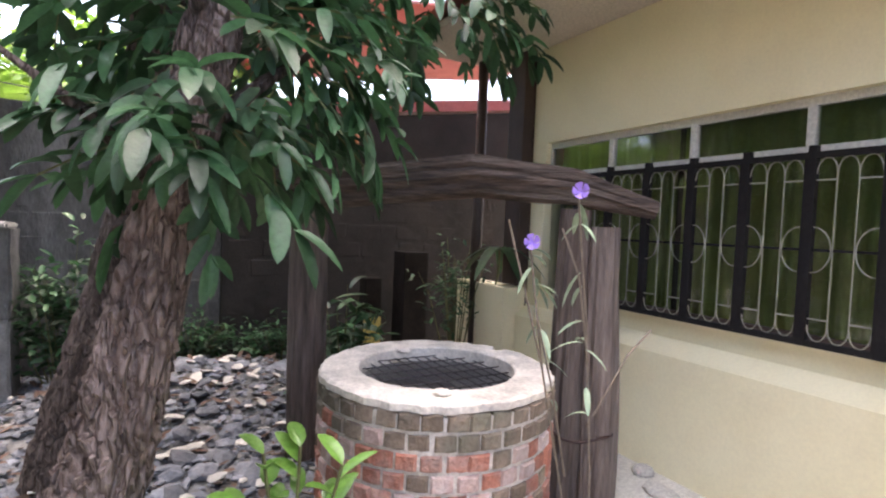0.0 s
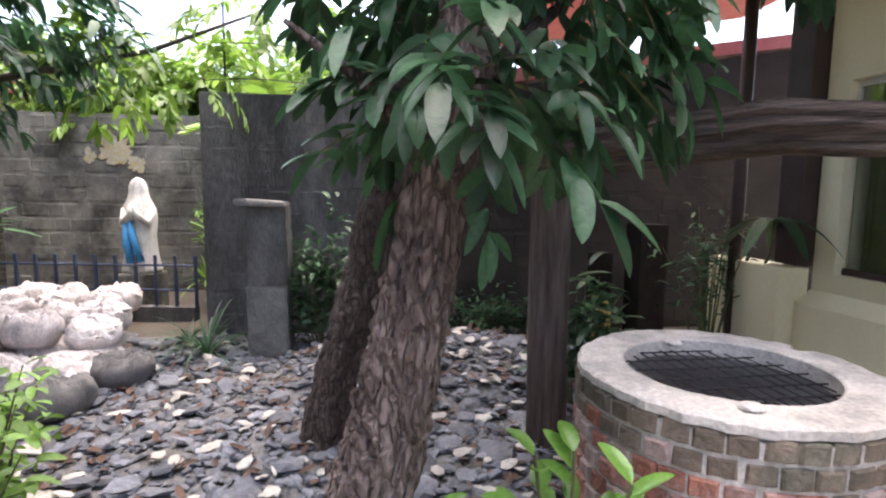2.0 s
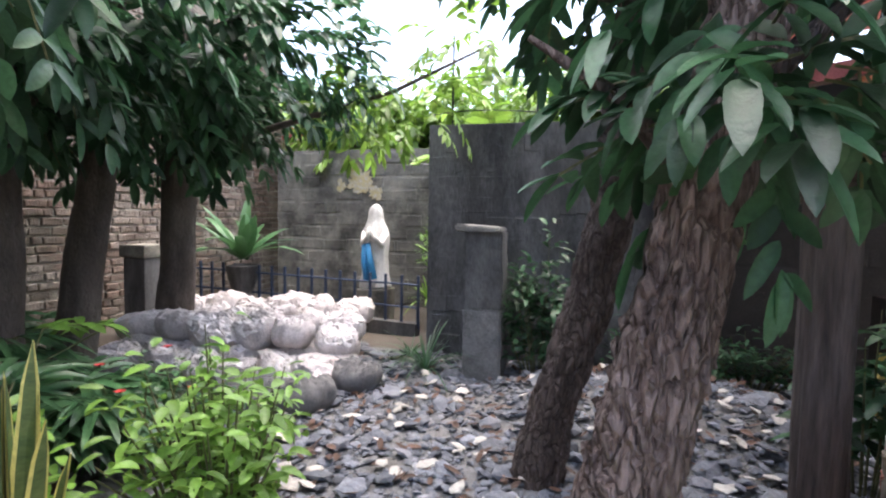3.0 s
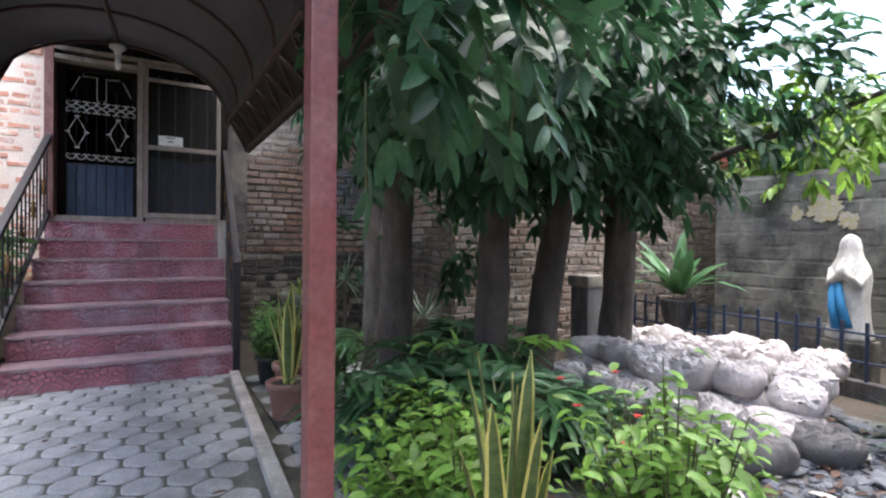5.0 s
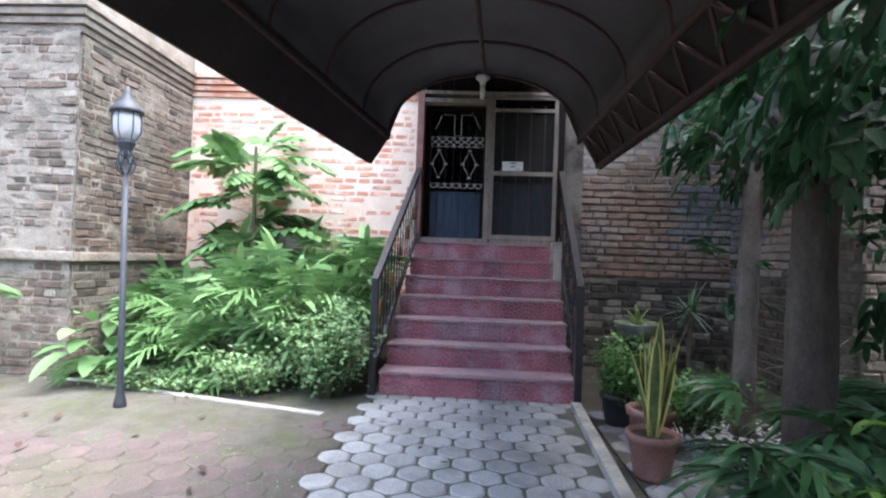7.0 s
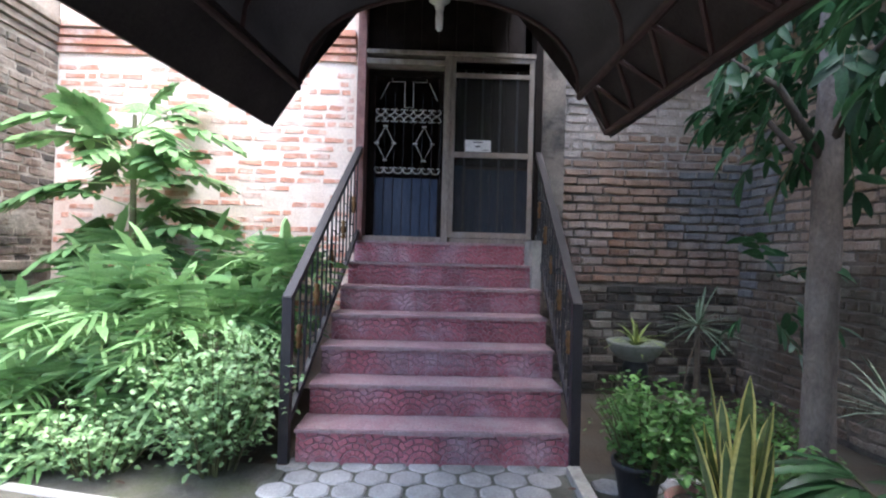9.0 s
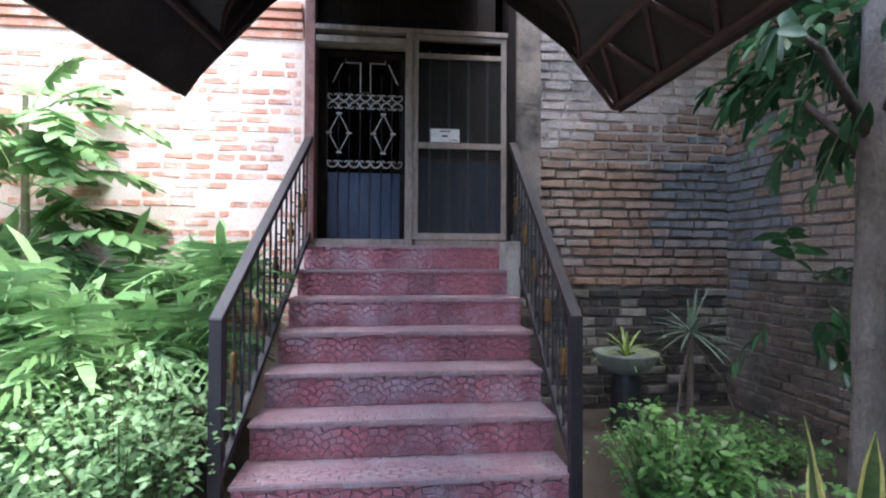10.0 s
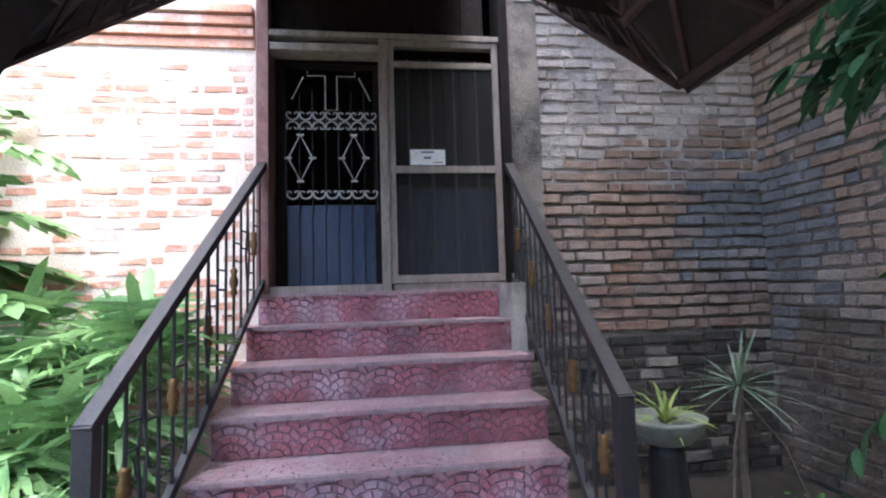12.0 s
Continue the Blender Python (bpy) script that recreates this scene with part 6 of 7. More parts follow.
leafy_shrub("garden_bush", 0.9, 4.9, 0.0, 0.55, 0.25, 0.5, 420, 0.09, M_LEAF, "low dark shrub at the wall foot", 96, "bush", ratio=0.35, stems=22)
leafy_shrub("garden_bush", 1.0, 3.3, 0.0, 0.3, 0.3, 1.1, 160, 0.2, M_LEAF, "tall dark leafy plant behind the log frame", 97, "bush", ratio=0.3, stems=12)
strap_plant("grass_tuft", -1.75, 4.6, 0.0, 60, 0.7, 0.017, (0.2, 1.3), 0.8, M_LEAF, "dark grass tuft beside the column", 98)
strap_plant("grass_tuft", -2.0, 4.9, 0.0, 40, 0.45, 0.015, (0.2, 1.3), 0.8, M_LEAF, "dark grass tuft beside the fence", 99)


# ---- grotto corner: statue, fence, sacks ----
statue_stand = thing("statue_plinth", -3.10, 6.63, 0, "rough weathered cement plinth under the statue", "plinth")
part("block", boxes((-3.31, -2.89, 6.44, 6.83, -0.05, 0.41), bevel=0.03), M_BLOCK, statue_stand)
bm = bmesh.new()
SXC, SYC = -3.10, 6.63
prof = [(0.42, 0.215), (0.46, 0.21), (0.60, 0.18), (0.85, 0.165), (1.05, 0.185), (1.16, 0.175), (1.24, 0.145), (1.30, 0.115), (1.36, 0.102), (1.42, 0.098), (1.475, 0.08), (1.51, 0.05), (1.53, 0.012)]
seg = 28
rings = []
for z, r in prof:
    ring = []
    for k in range(seg):
        a = 6.283 * k / seg
        f = 1 + (0.07 * math.sin(a * 9) if z < 1.2 else 0.025 * math.sin(a * 7))
        if 1.28 < z < 1.48 and abs(a - 4.712) < 0.75:
            f -= 0.22
        flat = 0.72 if z < 1.3 else 0.9
        ring.append(bm.verts.new((SXC + r * f * math.cos(a), SYC + r * f * flat * math.sin(a), z)))
    rings.append(ring)
for a, b in zip(rings, rings[1:]):
    for k in range(seg):
        bm.faces.new((a[k], a[(k + 1) % seg], b[(k + 1) % seg], b[k]))
bm.faces.new(list(reversed(rings[0]))), bm.faces.new(rings[-1])
for e in (-1, 1):
    tube(bm, [(SXC + e * 0.13, SYC - 0.02, 1.15), (SXC + e * 0.12, SYC - 0.11, 1.0), (SXC + e * 0.03, SYC - 0.17, 1.10), (SXC + e * 0.012, SYC - 0.17, 1.22)], [0.06, 0.055, 0.045, 0.025], 10)
M_STATUE = surface("chipped_white_statue_paint", (0.66, 0.64, 0.60), (0.56, 0.54, 0.50), 6.0, 0.6, 0.25, (0.33, 0.31, 0.28), 0.5, 6.0)
me_statue = bpy.data.meshes.new("statue")
M_SASH = surface("sky_blue_paint", (0.06, 0.32, 0.62), (0.05, 0.26, 0.52), 6.0, 0.5, 0.1)
x0 = len(bm.faces)
for pts in ([(SXC - 0.05, SYC - 0.145, 1.02), (SXC - 0.02, SYC - 0.15, 0.8), (SXC + 0.05, SYC - 0.16, 0.55)], [(SXC - 0.11, SYC - 0.12, 1.0), (SXC - 0.10, SYC - 0.135, 0.75), (SXC - 0.05, SYC - 0.15, 0.52)]):
    tube(bm, pts, [0.035, 0.045, 0.05], 8)
bm.faces.ensure_lookup_table()
for f in bm.faces[x0:]:
    f.material_index = 1
bm.to_mesh(me_statue)
bm.free()
me_statue.materials.append(M_STATUE), me_statue.materials.append(M_SASH)
tagged(link_mesh("statue", me_statue, None, smooth=True), "white robed religious statue with a blue sash on a plinth", "statue")

M_FENCE = surface("dark_blue_fence_paint", (0.03, 0.05, 0.10), (0.022, 0.036, 0.07), 9.0, 0.5, 0.1)
fence = thing("garden_fence", -4.2, 6.2, 0, "low dark blue iron fence on a cement kerb", "fence")
FA, FB = Vector((-2.28, 5.98, 0)), Vector((-6.0, 6.55, 0))
fd = (FB - FA).normalized()
for z in (0.30, 0.57):
    part("rail", bars((FA + Vector((0, 0, z)), FB + Vector((0, 0, z))), r=0.014, seg=6), M_FENCE, fence)
nposts = 18
for k in range(nposts):
    p = FA.lerp(FB, k / (nposts - 1))
    part("picket", boxes((p.x - 0.015, p.x + 0.015, p.y - 0.015, p.y + 0.015, 0.05, 0.68), bevel=0.004), M_FENCE, fence)
bm = bmesh.new()
box(bm, 0, (FB - FA).length, -0.06, 0.06, -0.05, 0.12, m=Matrix.Translation(FA) @ fd.to_track_quat("X", "Z").to_matrix().to_4x4(), bevel=0.01)
part("kerb", bm, M_CONCRETE, fence, "cement kerb under the fence")

M_SACK = surface("dirty_white_woven_sack", (0.66, 0.605, 0.585), (0.52, 0.47, 0.455), 12.0, 0.75, 0.5, (0.30, 0.26, 0.235), 0.5, 5.0, thing=0.15)
M_SACK_GREY = surface("grey_filled_bag", (0.17, 0.165, 0.16), (0.125, 0.12, 0.12), 5.0, 0.85, 0.2, (0.12, 0.12, 0.115), 0.5, 3.0, thing=0.12)


def sack_mesh(seed):
    """A filled woven sack: a slumped, creased bag whose open mouth is folded down in crumpled flaps."""
    bm = bmesh.new()
    prof = [(0.0, 0.12), (0.02, 0.16), (0.06, 0.185), (0.10, 0.198), (0.14, 0.204), (0.18, 0.202), (0.215, 0.195), (0.238, 0.183), (0.252, 0.168), (0.266, 0.160), (0.272, 0.148), (0.268, 0.130), (0.262, 0.108), (0.262, 0.085), (0.266, 0.055), (0.266, 0.03), (0.264, 0.01)]
    seg = 56
    rings = []
    for i, (z, r) in enumerate(prof):
        ring = []
        mouth = i > 6
        for k in range(seg):
            a = 6.283 * k / seg
            c, s = math.cos(a), math.sin(a)
            fold = abs(noise.noise(Vector((c * 3.2 + seed, s * 3.2, z * 5)))) + 0.3 * abs(noise.noise(Vector((c * 6, s * 6 + seed, z * 16))))
            f = 1 + 0.16 * noise.noise(Vector((c * 1.3, s * 1.3, z * 3 + seed * 3))) - 0.12 * fold
            dz = 0.05 * noise.noise(Vector((c * 1.4, s * 1.4, seed * 2))) * (i > 2)
            if mouth:
                q = Vector((r * c * 13 + seed * 4, r * s * 13, seed))
                dz += 0.09 * (0.35 - abs(noise.noise(q * 0.7))) + 0.045 * (0.3 - abs(noise.noise(q * 1.7)))
                f += 0.14 * noise.noise(Vector((c * 2.2 + seed, s * 2.2, i * 0.35)))
            ring.append(bm.verts.new((r * f * 1.18 * c, r * f * s, z + dz)))
        rings.append(ring)
    for a, b in zip(rings, rings[1:]):
        for k in range(seg):
            bm.faces.new((a[k], a[(k + 1) % seg], b[(k + 1) % seg], b[k]))
    bm.faces.new(list(reversed(rings[0]))), bm.faces.new(rings[-1])
    bmesh.ops.recalc_face_normals(bm, faces=bm.faces)
    for f in bm.faces:
        f.smooth = f.calc_center_median().z < 0.23
    me = bpy.data.meshes.new("sack")
    bm.to_mesh(me)
    bm.free()
    return me


def flap_mesh(seed):
    """The crumpled open mouth of a sack, folded flat over its filling."""
    rng = random.Random(seed)
    n, rows = 26, (0.012, 0.05, 0.09, 0.13, 0.165, 0.185)
    verts, faces = [], []
    for i, r in enumerate(rows):
        for k in range(n):
            a = 6.283 * k / n
            c, q = math.cos(a), math.sin(a)
            f = r * (1 + (0.22 * noise.noise(Vector((c * 2 + seed, q * 2, 0))) + 0.16 * rng.uniform(-1, 1)) * (i / 5) ** 1.5)
            p = Vector((f * c * 15 + seed * 3, f * q * 15, seed))
            z = 0.275 + 0.06 * (0.3 - abs(noise.noise(p * 0.8))) + 0.04 * (0.3 - abs(noise.noise(p * 1.9))) + rng.uniform(-0.006, 0.006) - 0.035 * max(0, i - 3)
            verts.append((f * c * 1.18, f * q, z))
    for i in range(len(rows) - 1):
        for k in range(n):
            b = i * n + (k + 1) % n
            faces.append((i * n + k, b, b + n, i * n + k + n))
    faces.append(tuple(range(n))[::-1])
    me = bpy.data.meshes.new("mouth")
    me.from_pydata(verts, [], faces)
    me.materials.append(M_SACK_TOP)
    return me


M_SACK_TOP = surface("white_crumpled_sack_mouth", (0.74, 0.70, 0.69), (0.62, 0.57, 0.56), 14.0, 0.6, 0.3, (0.40, 0.34, 0.31), 0.45, 7.0, thing=0.12)
flaps = [flap_mesh(s) for s in range(5)]
sacks = [sack_mesh(s) for s in range(6)]
rng = random.Random(44)
heap = []
for row, (z, n0) in enumerate(((0.0, 0), (0.22, 1))):
    for i in range(6):
        for j in range(5):
            x, y = -2.42 - i * 0.36 - 0.10 * j, 3.95 + j * 0.36 - 0.05 * i
            if row and (i > 5 or j < 1):
                continue
            if row == 0 and i < 1 and j > 3:
                continue
            heap.append((x + rng.uniform(-0.06, 0.06), y + rng.uniform(-0.06, 0.06), z))
for k, (x, y, z) in enumerate(heap):
    me = sacks[k % 6].copy()
    me.materials.append(M_SACK)
    ob = new("sack", me)
    ob.matrix_basis = pose(x, y, z - 0.02, rng.uniform(-22, 22), rng.uniform(-22, 22), rng.uniform(0, 360)) @ Matrix.Diagonal((rng.uniform(0.9, 1.2), rng.uniform(0.85, 1.05), rng.uniform(0.65, 0.95), 1))
    tagged(ob, "dirty white woven sack filled with rubble in a heap", "sack", "heap of sacks")
    link_mesh("mouth", flaps[k % 5], None, ob, "crumpled white sack mouth").matrix_parent_inverse = Matrix.Identity(4)
for x, y, z, rx, s in ((-2.32, 3.42, 0.0, 12, 1.05), (-2.62, 3.3, 0.0, -8, 0.85), (-2.15, 4.0, 0.0, 5, 0.95), (-2.95, 3.55, 0.0, 6, 0.9)):
    me = sacks[int(abs(x) * 10) % 6].copy()
    me.materials.append(M_SACK_GREY)
    ob = new("sack", me)
    ob.matrix_basis = pose(x, y, z - 0.02, rx, 4, rx * 17) @ Matrix.Diagonal((s * 1.1, s, s * 0.8, 1))
    tagged(ob, "grey filled bag standing on the rubble", "sack", "heap of sacks")

# bird's nest fern on a pedestal, and a pale marker block
fern = strap_plant("nest_fern", -4.95, 6.35, 0.75, 26, 1.1, 0.15, (0.5, 1.45), 0.5, M_LEAF_PALM, "large nest fern with broad strap leaves", 120)
bm = bmesh.new()
lathe(bm, [(0.16, -0.05), (0.14, 0.3), (0.2, 0.5), (0.22, 0.66), (0.1, 0.68)], 18, (-4.95, 6.35))
part("pot", bm, M_CONCRETE, fern, "dark pot")
strap_plant("spider_plant", -2.35, 6.6, 0.3, 30, 0.5, 0.03, (0.2, 1.4), 0.7, M_LEAF_SUN, "bright yellow-green bladed plant by the fence", 121)
leafy_shrub("garden_bush", -2.3, 6.9, 0.5, 0.3, 0.3, 1.0, 260, 0.13, M_LEAF_FRESH, "leafy plant beside the yard wall", 122, "bush", ratio=0.25, stems=14)
marker = thing("marker_block", -5.35, 5.1, 0, "weathered grey marker block by the church wall", "marker")
part("shaft", boxes((-5.5, -5.2, 4.95, 5.25, -0.05, 0.85), bevel=0.02), M_CONCRETE, marker)
part("head", boxes((-5.53, -5.17, 4.92, 5.28, 0.8505, 1.0), bevel=0.03), M_BLOCK, marker, "worn cement head")

# barbed wire posts on the yard wall
for x in (-1.75, -0.9, -0.2):
    w = thing("wire_post", x, YB + 0.1, 2.3, "thin iron rod carrying wire above the wall", "rod", "rods on the wall")
    part("rod", bars(((x, YB + 0.1, 2.25), (x, YB + 0.1, 3.2)), r=0.012), M_IRON, w)
wire = thing("fence_wire", -0.9, YB + 0.1, 2.4, "strands of dark wire above the yard wall", "wire")
for z in (2.42, 2.75):
    part("strand", bars([(-1.95 + 0.3 * k, YB + 0.1, z + 0.03 * math.sin(k)) for k in range(9)], r=0.006, seg=5), M_IRON, wire)

# greenery and houses beyond the walls
rng = random.Random(200)


def far_tree(x, y, h, r, seed, mat, label, size=0.2, count=190):
    rng = random.Random(seed)
    t = thing("tree", x, y, 0, label, "tree", "trees beyond the wall")
    trunk_of(t, [(x, y, -0.1), (x, y, h * 0.5), (x + 0.1, y, h)], [0.12, 0.1, 0.06], M_BARK_DARK, seed, 10)
    blobs = [((x + rng.uniform(-0.5, 0.5) * r, y + rng.uniform(-0.4, 0.4) * r, h * rng.uniform(0.75, 1.05)), (r * 0.7, r * 0.6, r * 0.5), count // 4) for _ in range(4)]
    crown_of(t, rng, blobs, size, lambda p: True, mat, down=0.3)


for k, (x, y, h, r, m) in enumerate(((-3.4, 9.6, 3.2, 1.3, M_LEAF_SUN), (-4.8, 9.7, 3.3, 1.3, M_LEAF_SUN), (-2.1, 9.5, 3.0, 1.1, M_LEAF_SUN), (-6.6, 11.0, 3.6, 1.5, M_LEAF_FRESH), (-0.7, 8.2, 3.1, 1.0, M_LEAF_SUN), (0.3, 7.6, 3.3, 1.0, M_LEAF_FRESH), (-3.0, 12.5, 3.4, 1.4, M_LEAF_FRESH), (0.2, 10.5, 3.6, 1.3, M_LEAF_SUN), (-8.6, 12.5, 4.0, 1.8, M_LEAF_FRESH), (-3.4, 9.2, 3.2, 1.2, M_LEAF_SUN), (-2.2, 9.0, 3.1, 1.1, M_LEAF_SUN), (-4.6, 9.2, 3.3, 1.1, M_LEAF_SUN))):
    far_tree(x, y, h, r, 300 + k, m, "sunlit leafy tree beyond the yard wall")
for k, (x, y, z) in enumerate(((-1.6, 7.6, 2.3), (-2.7, 10.5, 2.6), (-1.1, 9.6, 3.0))):
    t = thing("areca_palm", x, y, 0, "bright arching palm fronds beyond the yard wall", "palm", "palms beyond the wall")
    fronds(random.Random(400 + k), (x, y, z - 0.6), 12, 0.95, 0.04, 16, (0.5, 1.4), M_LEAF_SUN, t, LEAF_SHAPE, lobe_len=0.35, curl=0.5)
    part("stem", bars(((x, y, -0.1), (x, y, z - 0.58)), r=0.05, seg=8), M_STEM, t)
house = thing("house", -7.0, 13.5, 0, "pale house with a red roof far beyond the wall", "house")
part("wall", boxes((-8.0, -5.3, 10.4, 15.0, -0.1, 3.0)), M_SOFFIT, house)
part("roof", boxes((-8.3, -5.0, 10.0, 15.4, 3.0005, 3.2)), M_ROOF, house, "red roof")
part("stripe", boxes((-8.02, -5.27, 10.38, 15.02, 1.6, 1.85)), M_ROOF, house, "red painted band")
for k, (x, y, r, h) in enumerate(((9, -14, 3, 6), (-16, -16, 4, 8), (16, 10, 3.5, 7), (4, 22, 4, 8))):
    far_tree(x, y, h * 0.7, r, 500 + k, M_LEAF, "large dark tree at the edge of the churchyard", 0.5, 160)


# ---- pieces: bricks, pavers, rubble ----
def hex_mesh(r, h, seed):
    """A slightly domed, worn six-sided paver."""
    rng = random.Random(seed)
    bm = bmesh.new()
    ang = [math.pi / 3 * k + e for k in range(6) for e in (-0.16, 0.16)]
    rr = [r * 0.95 * rng.uniform(0.975, 1.01) for _ in ang]
    low = [bm.verts.new((q * math.cos(a), q * math.sin(a), -0.05)) for a, q in zip(ang, rr)]
    mid = [bm.verts.new((q * math.cos(a), q * math.sin(a), h - 0.009)) for a, q in zip(ang, rr)]
    top = [bm.verts.new(((q - 0.013) * math.cos(a), (q - 0.013) * math.sin(a), h)) for a, q in zip(ang, rr)]
    for a, b in ((low, mid), (mid, top)):
        for k in range(12):
            bm.faces.new((a[k], a[(k + 1) % 12], b[(k + 1) % 12], b[k]))
    bm.faces.new(top)
    me = bpy.data.meshes.new("paver")
    bm.to_mesh(me)
    bm.free()
    return me


def join_instances(name, items, material, parent, label):
    """Many small pieces as one mesh: (mesh, matrix) pairs."""
    verts, faces, cache = [], [], {}
    for me, m in items:
        if me.name not in cache:
            cache[me.name] = (np.array([v.co[:] for v in me.vertices]), [tuple(p.vertices) for p in me.polygons])
        co, fs = cache[me.name]
        mm = np.array(m)
        base = len(verts)
        verts.extend((co @ mm[:3, :3].T + mm[:3, 3]).tolist())
        faces.extend([tuple(i + base for i in f) for f in fs])
    me = bpy.data.meshes.new(name)
    me.from_pydata(verts, [], faces)
    ob = link_mesh(name, me, material, parent, label)
    ob["kind"] = "stuff"
    return ob


def lay_pieces(name, rest_name, items, material, parent, near, limit=300):
    """The pieces within the near stretch as objects of their own, the others joined."""
    singles, rest = [], []
    for me, m in items:
        (singles if near(m.translation) and len(singles) < limit else rest).append((me, m))
    for me, m in singles:
        if not me.materials:
            me.materials.append(material)
        ob = new(name, me)
        ob.parent = parent
        ob.matrix_parent_inverse = parent.matrix_basis.inverted()
        ob.matrix_basis = m
    if rest:
        join_instances(rest_name, rest, material, parent, "")


def pavers(name, x0, x1, y0, y1, r, material, label, seed, near, inside, z=0.0, worn=0.955):
    rng = random.Random(seed)
    bed = structure(name, boxes((x0, x1, y0, y1, -0.06, z - 0.012)), M_JOINT, label, "pavement")
    shapes = [hex_mesh(r * worn, 0.0, seed + k) for k in range(6)]
    items = []
    dx, dy = 1.5 * r, math.sqrt(3) * r
    i = 0
    x = x0
    while x < x1:
        y = y0 + (dy / 2 if i % 2 else 0)
        while y < y1:
            if inside(x, y):
                items.append((rng.choice(shapes), pose(x, y, z + rng.uniform(-0.004, 0.002), rng.uniform(-0.8, 0.8), rng.uniform(-0.8, 0.8), 60 * rng.randrange(6))))
            y += dy
        x += dx
        i += 1
    lay_pieces("paver", "pavers_rest", items, material, bed, near)
    return bed


curb_y = lambda x: 0.93 - 0.05 * (x + 6.04)
pavers("pavement_walk", -6.26, -0.4, -1.02, 1.0, 0.134, M_PAVER, "grey six-sided concrete pavers of the walkway", 5, lambda p: p.x < -1.2, lambda x, y: y < curb_y(x) - 0.1, worn=0.90)
pavers("pavement_court", -6.26, 1.7, -1.02 - 23 * math.sqrt(3) * 0.134, -1.03, 0.134, M_PAVER_RED, "reddish six-sided pavers of the court with moss between", 6, lambda p: p.x < -2.2 and p.y > -4.4, lambda x, y: x > -6.1 - (y + 4.4) * -0.0 and x > -5.55 - 0.25 * (-1.4 - y))
# mostly unseen pavers, made pale as a reflector for the house wall
pavers("pavement_start", -0.39, 1.74, -1.02, 0.9, 0.135, M_PALE, "pavers near the house, paled to bounce light", 7, lambda p: False, lambda x, y: True)

M_DIRT = surface("mossy_court_dirt", (0.115, 0.103, 0.082), (0.078, 0.074, 0.056), 6.0, 0.95, 0.5, (0.085, 0.105, 0.04), 0.7, 1.6, lime=(0.15, 0.135, 0.12), lime_amount=0.5, lime_scale=2.2)


def dirt_height(x, y):
    """Earth lies thickest by the bed and the buttress and thins out over the pavers."""
    near = max(0.0, 1 - max(0.0, x + 5.5 + 0.22 * (-1.4 - y)) / 1.7)
    return -0.012 + 0.024 * near * min(1.0, max(0.0, (-0.9 - y) / 0.8)) + 0.011 * noise.noise(Vector((x * 1.1, y * 1.1, 5))) + 0.006 * noise.noise(Vector((x * 5, y * 5, 1)))


tagged(link_mesh("ground_court_dirt", grid_sheet(-6.25, -2.0, -6.2, -1.05, 0.06, dirt_height), M_DIRT), "thin mossy earth washed over the court pavers", "soil", kind="structure")

# kerbs
bm = bmesh.new()
box(bm, 0, 4.7, -0.045, 0.045, -0.06, 0.055, m=look((-6.15, curb_y(-6.15), 0), (-1.4, curb_y(-1.4), 0)) @ pose(0, 0, 0, -90, 0, 0) @ pose(0, 0, 0, 0, 0, 90), bevel=0.008)
structure("kerb_walk", bm, M_PALE, "pale cement kerb along the walkway", "kerb")
ka, kb = Vector((-6.22, -4.3, 0)), Vector((-5.50, -1.35, 0))
bm = bmesh.new()
box(bm, 0, (kb - ka).length, -0.035, 0.035, -0.06, 0.022, m=Matrix.Translation(ka) @ (kb - ka).to_track_quat("X", "Z").to_matrix().to_4x4(), bevel=0.01)
structure("kerb_bed", bm, M_PALE, "worn pale cement kerb of the planting bed", "kerb")
pavers("pavement_side", -6.2, -2.6, 1.02, 1.72, 0.134, M_PAVER, "stained grey pavers beside the walkway kerb", 9, lambda p: True, lambda x, y: y > curb_y(x) + 0.17 and x > -6.08, z=-0.008, worn=0.93)

# brickwork
M_BRICK_LIME = surface("limewashed_brick", (0.50, 0.42, 0.37), (0.38, 0.305, 0.265), 7.0, 0.92, 1.0, (0.17, 0.17, 0.175), 0.8, 1.0, thing=0.12, island=0.12)
M_BRICK_DARK = surface("blackened_brick", (0.11, 0.088, 0.072), (0.07, 0.058, 0.05), 6.0, 0.95, 0.9, (0.04, 0.042, 0.036), 0.6, 1.5, thing=0.2, island=0.2)


def brickwork(parent, origin, u, n, width, z0, z1, mats, seed, near, depth=0.035, course=0.092, gap=0.02, length=0.25, bare=0.0):
    """Courses of worn bricks on a wall: origin at the foot, u along it, n out of it. mats(u, z, rng) picks the kind of brick."""
    rng = random.Random(seed)
    u, n = Vector(u), Vector(n)
    rot = Matrix(((u.x, n.x, 0, 0), (u.y, n.y, 0, 0), (u.z, n.z, 1, 0), (0, 0, 0, 1)))
    kinds = {}
    z, c = z0, 0
    while z + course <= z1:
        x = -rng.uniform(0, length)
        while x < width:
            ln = round(length * rng.choice((0.5, 0.8, 1.0, 1.0, 1.15)), 3)
            a, b = max(x, 0), min(x + ln, width)
            if b - a > 0.06 and rng.random() > bare:
                mat = mats((a + b) / 2, z, rng)
                if mat is not None:
                    book = kinds.setdefault(mat.name, {"mat": mat, "items": [], "meshes": {}})
                    lk = (round(b - a, 2), rng.randrange(3))
                    if lk not in book["meshes"]:
                        book["meshes"][lk] = worn_brick(max(0.03, lk[0] - gap * 0.8), depth, course - gap, seed + int(lk[0] * 1000) + lk[1])
